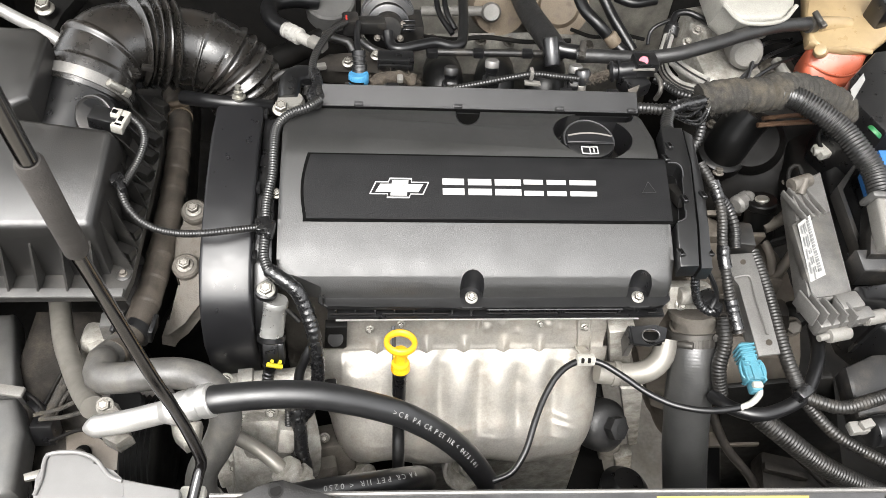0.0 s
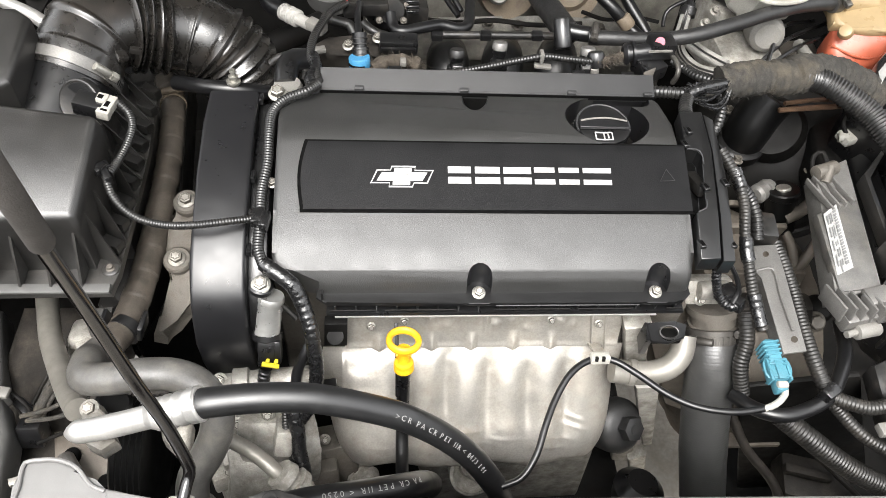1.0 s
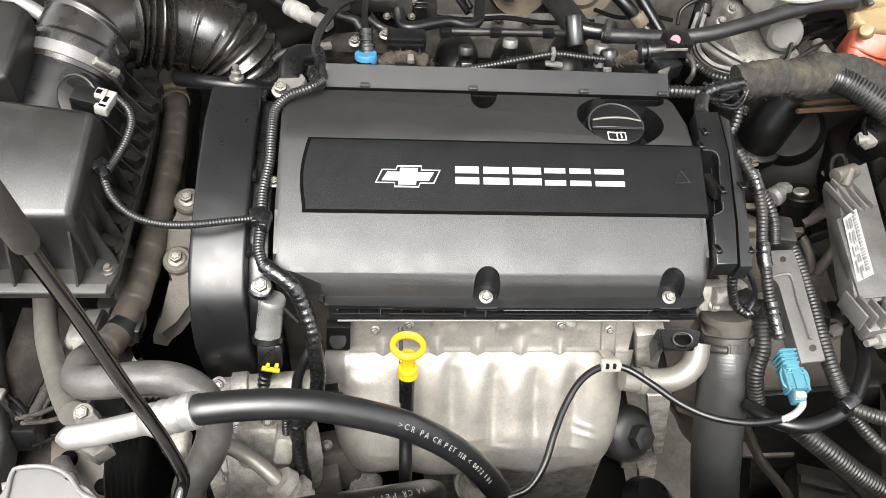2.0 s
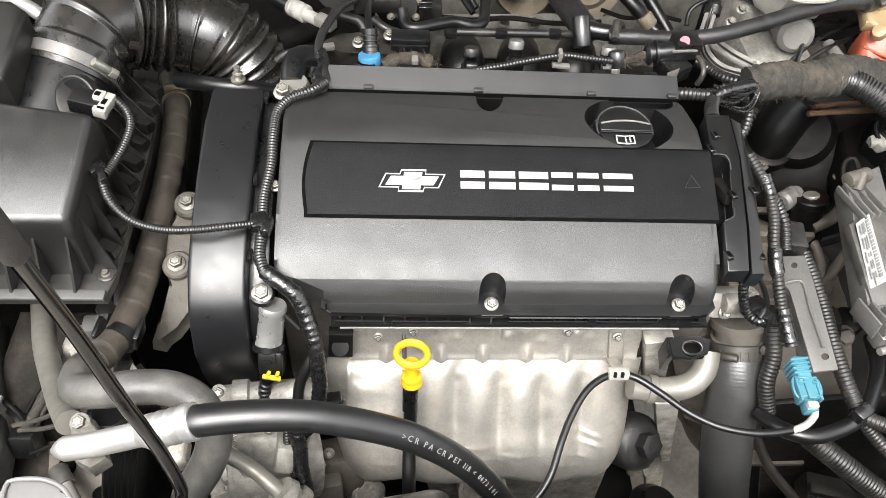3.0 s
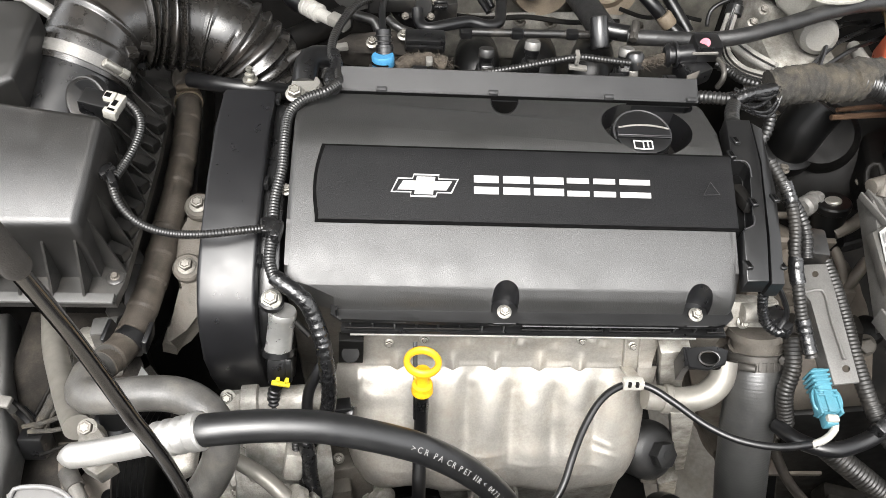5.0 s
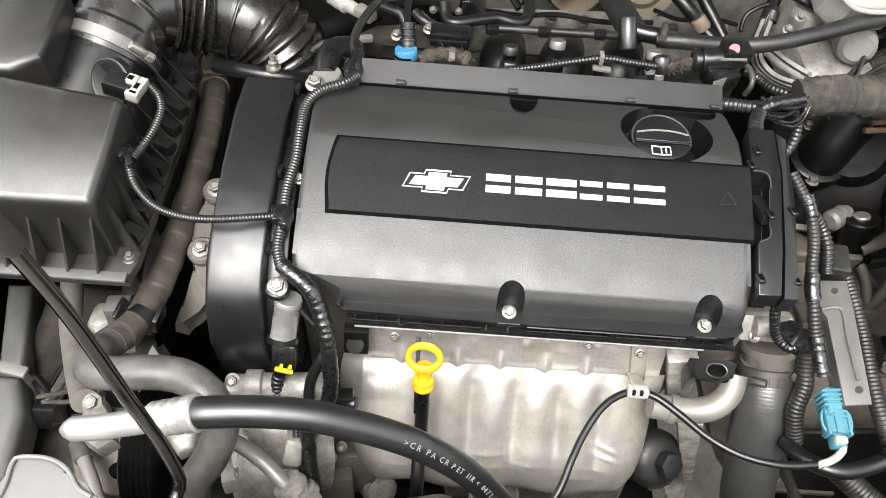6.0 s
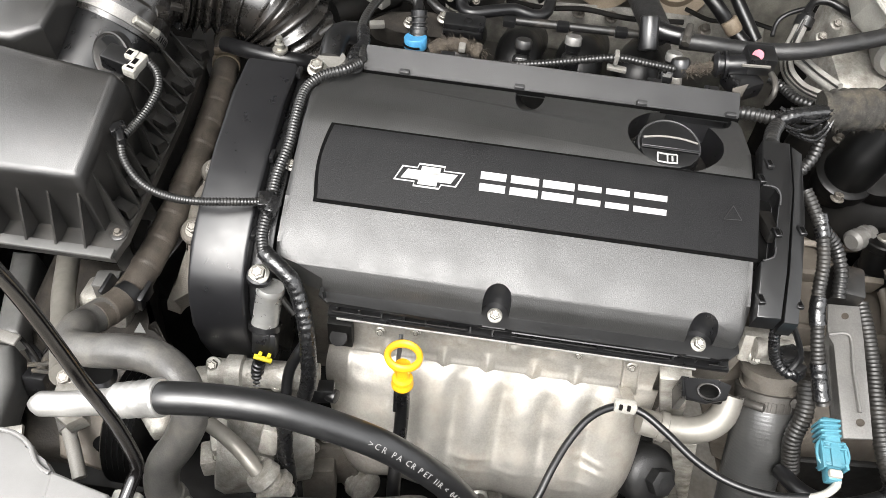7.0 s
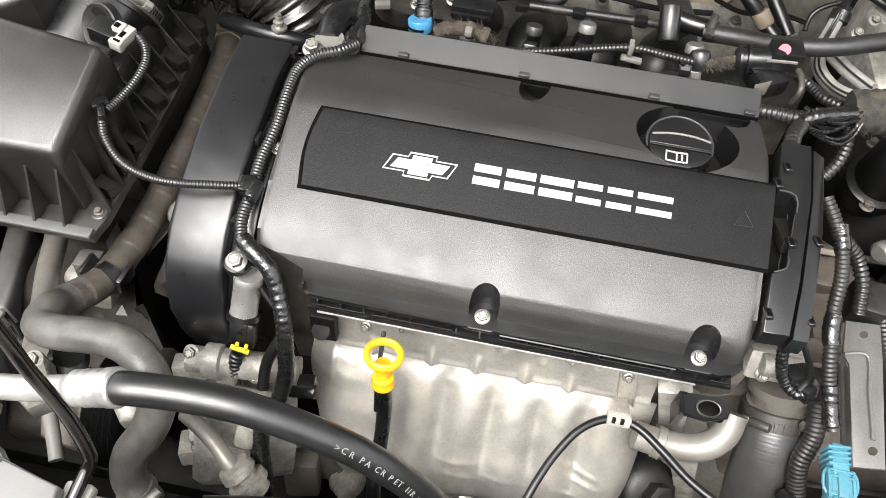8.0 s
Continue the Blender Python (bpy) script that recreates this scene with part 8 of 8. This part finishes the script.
box(bm, (-0.038, 0.781, 0.876), (0.04, 0.003, 0.004), (0, 0, 0), 0.0005)
part("plug_block", bm, M_BLACK, wb)
bm = bmesh.new()
box(bm, (-0.130, 0.786, 0.868), (0.016, 0.008, 0.006), (0, 0, 15), 0.001)
part("pale_tab", bm, M_PALE, wb)
tagged(part("cloth_sleeve", skin(bmesh.new(), even(spline([(-0.069, 0.747, 0.875), (-0.052, 0.757, 0.878), (-0.035, 0.758, 0.878), (-0.015, 0.756, 0.875)]), 0.003), lambda s: 0.0075 + 0.002 * noise.noise((s * 120, 5, 1)), 14), M_TUFT), "frayed dusty cloth sleeve", "wiring", "wiring looms")
bm = bmesh.new()
box(bm, (-0.034, 0.745, 0.887), (0.007, 0.010, 0.006), (0, 0, 0), 0.001)
tagged(part("pale_clip", bm, M_PALE), "pale clip on the cloth sleeve", "clip")
def fray(name, pts, reach, count, seed, mat, parent):
    """Loose fibres standing off a worn wrap."""
    bm = bmesh.new()
    random.seed(seed)
    core = even(spline(pts), 0.001)
    for k in range(count):
        q = random.choice(core)
        n = Vector((random.uniform(-1, 1), random.uniform(-1, 0.6), random.uniform(-0.4, 1))).normalized()
        p0 = q + n * reach
        p1 = p0 + n * random.uniform(0.001, 0.005) + Vector((random.uniform(-1, 1), random.uniform(-1, 1), random.uniform(-1, 1))) * 0.005
        w = Vector((0.00025, 0.0002, 0))
        bm.faces.new([bm.verts.new(v) for v in (p0 - w, p0 + w, p1)])
    ob = part(name, bm, mat, parent)
    ob["kind"] = "stuff"
    return ob


ts = thing("frayed_wrap", (-0.045, 0.765, 0.870), "brown frayed fibres of a worn cable wrap", "wiring")
fray("fibre", [(-0.072, 0.745, 0.875), (-0.052, 0.757, 0.878), (-0.035, 0.758, 0.878), (-0.013, 0.754, 0.875)], 0.0070, 700, 31, M_TUFT, ts)
tw = thing("frayed_wrap", (0.211, 0.765, 0.890), "grey brown frayed fibres of a worn cable wrap", "wiring")
part("core", tube([(0.186, 0.746, 0.894), (0.201, 0.750, 0.893), (0.220, 0.758, 0.894)], 0.0050, 10, 0.004), M_TUFT, tw)
fray("fibre", [(0.192, 0.746, 0.893), (0.204, 0.750, 0.893), (0.218, 0.757, 0.894)], 0.0048, 500, 32, M_TUFT, tw)
# sensor behind the timing cover
cs = thing("cam_sensor", (-0.163, 0.718, 0.880), "black cam sensor elbow with pale base and bolt", "sensor")
part("elbow", tube([(-0.160, 0.699, 0.890), (-0.160, 0.715, 0.895), (-0.156, 0.732, 0.895), (-0.141, 0.741, 0.890)], 0.0125, 18), M_BLACK, cs)
bm = bmesh.new()
lathe(bm, (-0.157, 0.692, 0.885), (-0.158, 0.693, 0.897), [(0, 0.016), (0.6, 0.016), (1, 0.014)], 24)
part("base", bm, M_PALE, cs)
screw((-0.165, 0.667, 0.905), (0, -0.2, 1), 1.9, M_STEEL, cs, "bolt")

# bulkhead details
hose("white_rail", [(0.011, 1.033, 0.780), (0.060, 1.036, 0.780), (0.113, 1.039, 0.780)], 0.0075, M_PALE, "pale metal linkage rod", "rod", 14)
wp = thing("wiper_pivot", (0.122, 1.040, 0.780), "tan and pale round linkage with boss", "linkage")
bm = bmesh.new()
lathe(bm, (0.143, 1.115, 0.750), (0.138, 1.055, 0.775), [(0, 0.048), (0.6, 0.048), (1, 0.042)], 36)
part("disc", bm, M_TAN, wp)
bm = bmesh.new()
lathe(bm, (0.121, 1.044, 0.775), (0.117, 1.015, 0.795), [(0, 0.015), (0.8, 0.015), (1, 0.012)], 20)
part("boss", bm, M_PALE, wp)
bm = bmesh.new()
lathe(bm, (0.253, 1.134, 0.720), (0.242, 1.091, 0.760), [(0, 0.05), (0.8, 0.05), (0.82, 0.035), (1, 0.03)], 36)
tagged(part("steering_seal", bm, M_TAN), "tan dusty round seal on the bulkhead", "seal")
bm = bmesh.new()
slab(bm, [(-0.078, 1.031, 0.740), (0.183, 1.043, 0.740), (0.373, 1.052, 0.740), (0.377, 1.018, 0.700), (0.188, 1.029, 0.700), (-0.078, 1.021, 0.700)], (0, 0.0, -0.04), 0.01)
tagged(part("rear_beam", rough_up(bm, 0.002, 40), M_BEAM), "grey dusty beam behind the intake manifold", "beam")
for pts, r in (([(0.238, 1.003, 0.840), (0.247, 0.980, 0.830), (0.267, 0.958, 0.820), (0.291, 0.946, 0.800), (0.309, 0.933, 0.790)], 0.0088), ([(0.281, 1.021, 0.830), (0.298, 0.994, 0.810), (0.329, 0.954, 0.780)], 0.0082), ([(0.284, 0.970, 0.860), (0.306, 0.957, 0.860), (0.342, 0.967, 0.860)], 0.007), ([(0.026, 0.988, 0.840), (0.031, 0.956, 0.830), (0.048, 0.925, 0.820)], 0.004), ([(0.038, 0.989, 0.840), (0.042, 0.957, 0.830), (0.053, 0.936, 0.820)], 0.004)):
    hose("rear_hose", pts, r, M_RUBBER, "black hose hanging down the bulkhead", group="bulkhead hoses")
bm = bmesh.new()
lathe(bm, (0.282, 0.947, 0.812), (0.294, 0.940, 0.800), [(0, 0.0095), (0.1, 0.0105), (0.9, 0.0105), (1, 0.0095)], 18)
tagged(part("hose_tag", bm, M_TAN), "cream tape band on a black hose", "clip")
hose("steel_pipe", [(-0.506, 0.837, 0.900), (-0.468, 0.811, 0.900), (-0.432, 0.788, 0.900), (-0.406, 0.772, 0.890)], 0.0075, M_ALU, "bare bright metal pipe at the rear corner", "pipe", 16)
cn = thing("wing_bracket", (-0.471, 0.876, 0.860), "dark wing bracket with a bright bolt", "bracket")
bm = bmesh.new()
slab(bm, [(-0.503, 0.934, 0.860), (-0.438, 0.938, 0.860), (-0.454, 0.888, 0.860), (-0.462, 0.856, 0.850), (-0.482, 0.877, 0.850)], (0, 0, -0.02), 0.004)
part("plate", bm, M_DEEP, cn)
screw((-0.473, 0.886, 0.864), (0, -0.2, 1), 2.4, M_STEEL, cn, "bolt")
hose("thin_wire", [(-0.445, 0.827, 0.870), (-0.424, 0.827, 0.870), (-0.409, 0.827, 0.880)], 0.0022, M_BODYDK, "thin black wire at the wing", "wire", 8, group="thin wires")

bm = bmesh.new()
lathe(bm, (0.079, 0.775, 0.885), Vector((0.079, 0.775, 0.885)) + Vector((0, 0.003, 0.008)), [(0, 0.0088), (0.8, 0.0088), (1, 0.0075)], 20)
tagged(part("injector_collar", bm, M_BRACKET), "pale grey collar on top of an injector", "injector", "injector collars")

bm = bmesh.new()
lathe(bm, (0.185, 0.776, 0.880), Vector((0.185, 0.776, 0.880)) + Vector((0, 0.003, 0.008)), [(0, 0.0088), (0.8, 0.0088), (1, 0.0075)], 20)
tagged(part("injector_collar", bm, M_BRACKET), "pale grey collar on top of an injector", "injector", "injector collars")

bm = bmesh.new()
lathe(bm, (0.028, 0.761, 0.884), Vector((0.028, 0.761, 0.884)) + Vector((0, 0.003, 0.008)), [(0, 0.0088), (0.8, 0.0088), (1, 0.0075)], 20)
tagged(part("injector_collar", bm, M_DUSTY), "pale grey collar on top of an injector", "injector", "injector collars")

# injector plugs and their short wires
for a, b in (((0.027, 0.741, 0.882), (0.033, 0.723, 0.893)), ((0.078, 0.750, 0.882), (0.086, 0.737, 0.898)), ((0.175, 0.747, 0.884), (0.166, 0.744, 0.897))):
    ip = thing("injector_plug", a, "small black injector plug with a short wire", "plug", "injector plugs")
    bm = bmesh.new()
    box(bm, a, (0.013, 0.014, 0.012), (-25, 0, 0), 0.0018)
    part("shell", bm, M_BLACK, ip)
    part("lock_clip", box(bmesh.new(), Vector(a) + Vector((0, -0.006, 0.005)), (0.009, 0.002, 0.004), (-25, 0, 0), 0.0004, 1), M_GREYPL, ip)
    part("wire", tube([a, (Vector(a) + Vector(b)) / 2 + Vector((0, -0.004, 0.004)), b], 0.0022, 8, 0.003), M_BODYDK, ip)
# seams and screws of the valve housing
for f, r in ((0.28, 0.0366), (0.60, 0.0366), (0.84, 0.0276)):
    c0, c1 = Vector((-0.043, 0.958, 0.830)), Vector((-0.044, 0.869, 0.865))
    bm = bmesh.new()
    lathe(bm, c0.lerp(c1, f - 0.02), c0.lerp(c1, f + 0.02), [(0, r - 0.001), (0.3, r + 0.0008), (0.7, r + 0.0008), (1, r - 0.001)], 40)
    part("seam_ring", bm, M_BLACK, vl)
for q in ((-0.062, 0.873, 0.868), (-0.026, 0.876, 0.868), (-0.059, 0.859, 0.858), (-0.029, 0.860, 0.858)):
    screw(q, (0, -0.6, 0.8), 0.9, M_CASTDK, vl)
for q in ((-0.018, 0.878, 0.872), (-0.018, 0.871, 0.870), (-0.018, 0.864, 0.868)):
    part("fin", box(bmesh.new(), q, (0.016, 0.0022, 0.004), (0, 0, 5), 0.0004, 1), M_BLACK, vl)
# rings on the fuel coupling
for f in (0.30, 0.42, 0.54, 0.70, 0.84):
    s0, s1 = Vector((-0.080, 0.747, 0.873)), Vector((-0.083, 0.772, 0.905))
    bm = bmesh.new()
    lathe(bm, s0.lerp(s1, f - 0.02), s0.lerp(s1, f + 0.02), [(0, 0.0086), (0.3, 0.0098), (0.7, 0.0098), (1, 0.0086)], 18)
    part("collar_ring", bm, M_DUSTY, qc)
# screws and a cable along the rear beam
bb = thing("beam_bolts", (0.153, 1.024, 0.740), "row of grimy bolts along the rear beam", "bolts")
for q in ((0.031, 1.013, 0.741), (0.107, 1.015, 0.741), (0.152, 1.014, 0.741), (0.280, 1.013, 0.741), (0.337, 1.022, 0.741)):
    screw(q, (0, -0.2, 1), 1.8, M_CASTDK, bb, "bolt")
hose("beam_cable", [(0.007, 0.998, 0.760), (0.057, 0.986, 0.765), (0.110, 0.994, 0.765), (0.173, 0.993, 0.760), (0.245, 1.000, 0.760)], 0.0036, M_BODYDK, "thin black cable lying along the rear beam", "cable", 8)
hose("beam_cable", [(0.246, 1.015, 0.770), (0.276, 0.991, 0.775), (0.326, 1.006, 0.770), (0.363, 1.003, 0.765)], 0.0030, M_BODYDK, "thin black cable lying along the rear beam", "cable", 8)
# hooked black hoses in the dark left rear corner
for pts, r in (([(-0.126, 0.859, 0.860), (-0.109, 0.843, 0.866), (-0.095, 0.837, 0.866), (-0.089, 0.827, 0.860)], 0.0062), ([(-0.079, 0.834, 0.872), (-0.065, 0.822, 0.868), (-0.051, 0.824, 0.862)], 0.0052), ([(-0.180, 0.745, 0.880), (-0.167, 0.747, 0.890), (-0.151, 0.744, 0.890), (-0.141, 0.732, 0.885), (-0.144, 0.717, 0.880)], 0.0046)):
    hose("rear_hose", pts, r, M_DUSTY, "short dusty black hose behind the cover", group="bulkhead hoses")
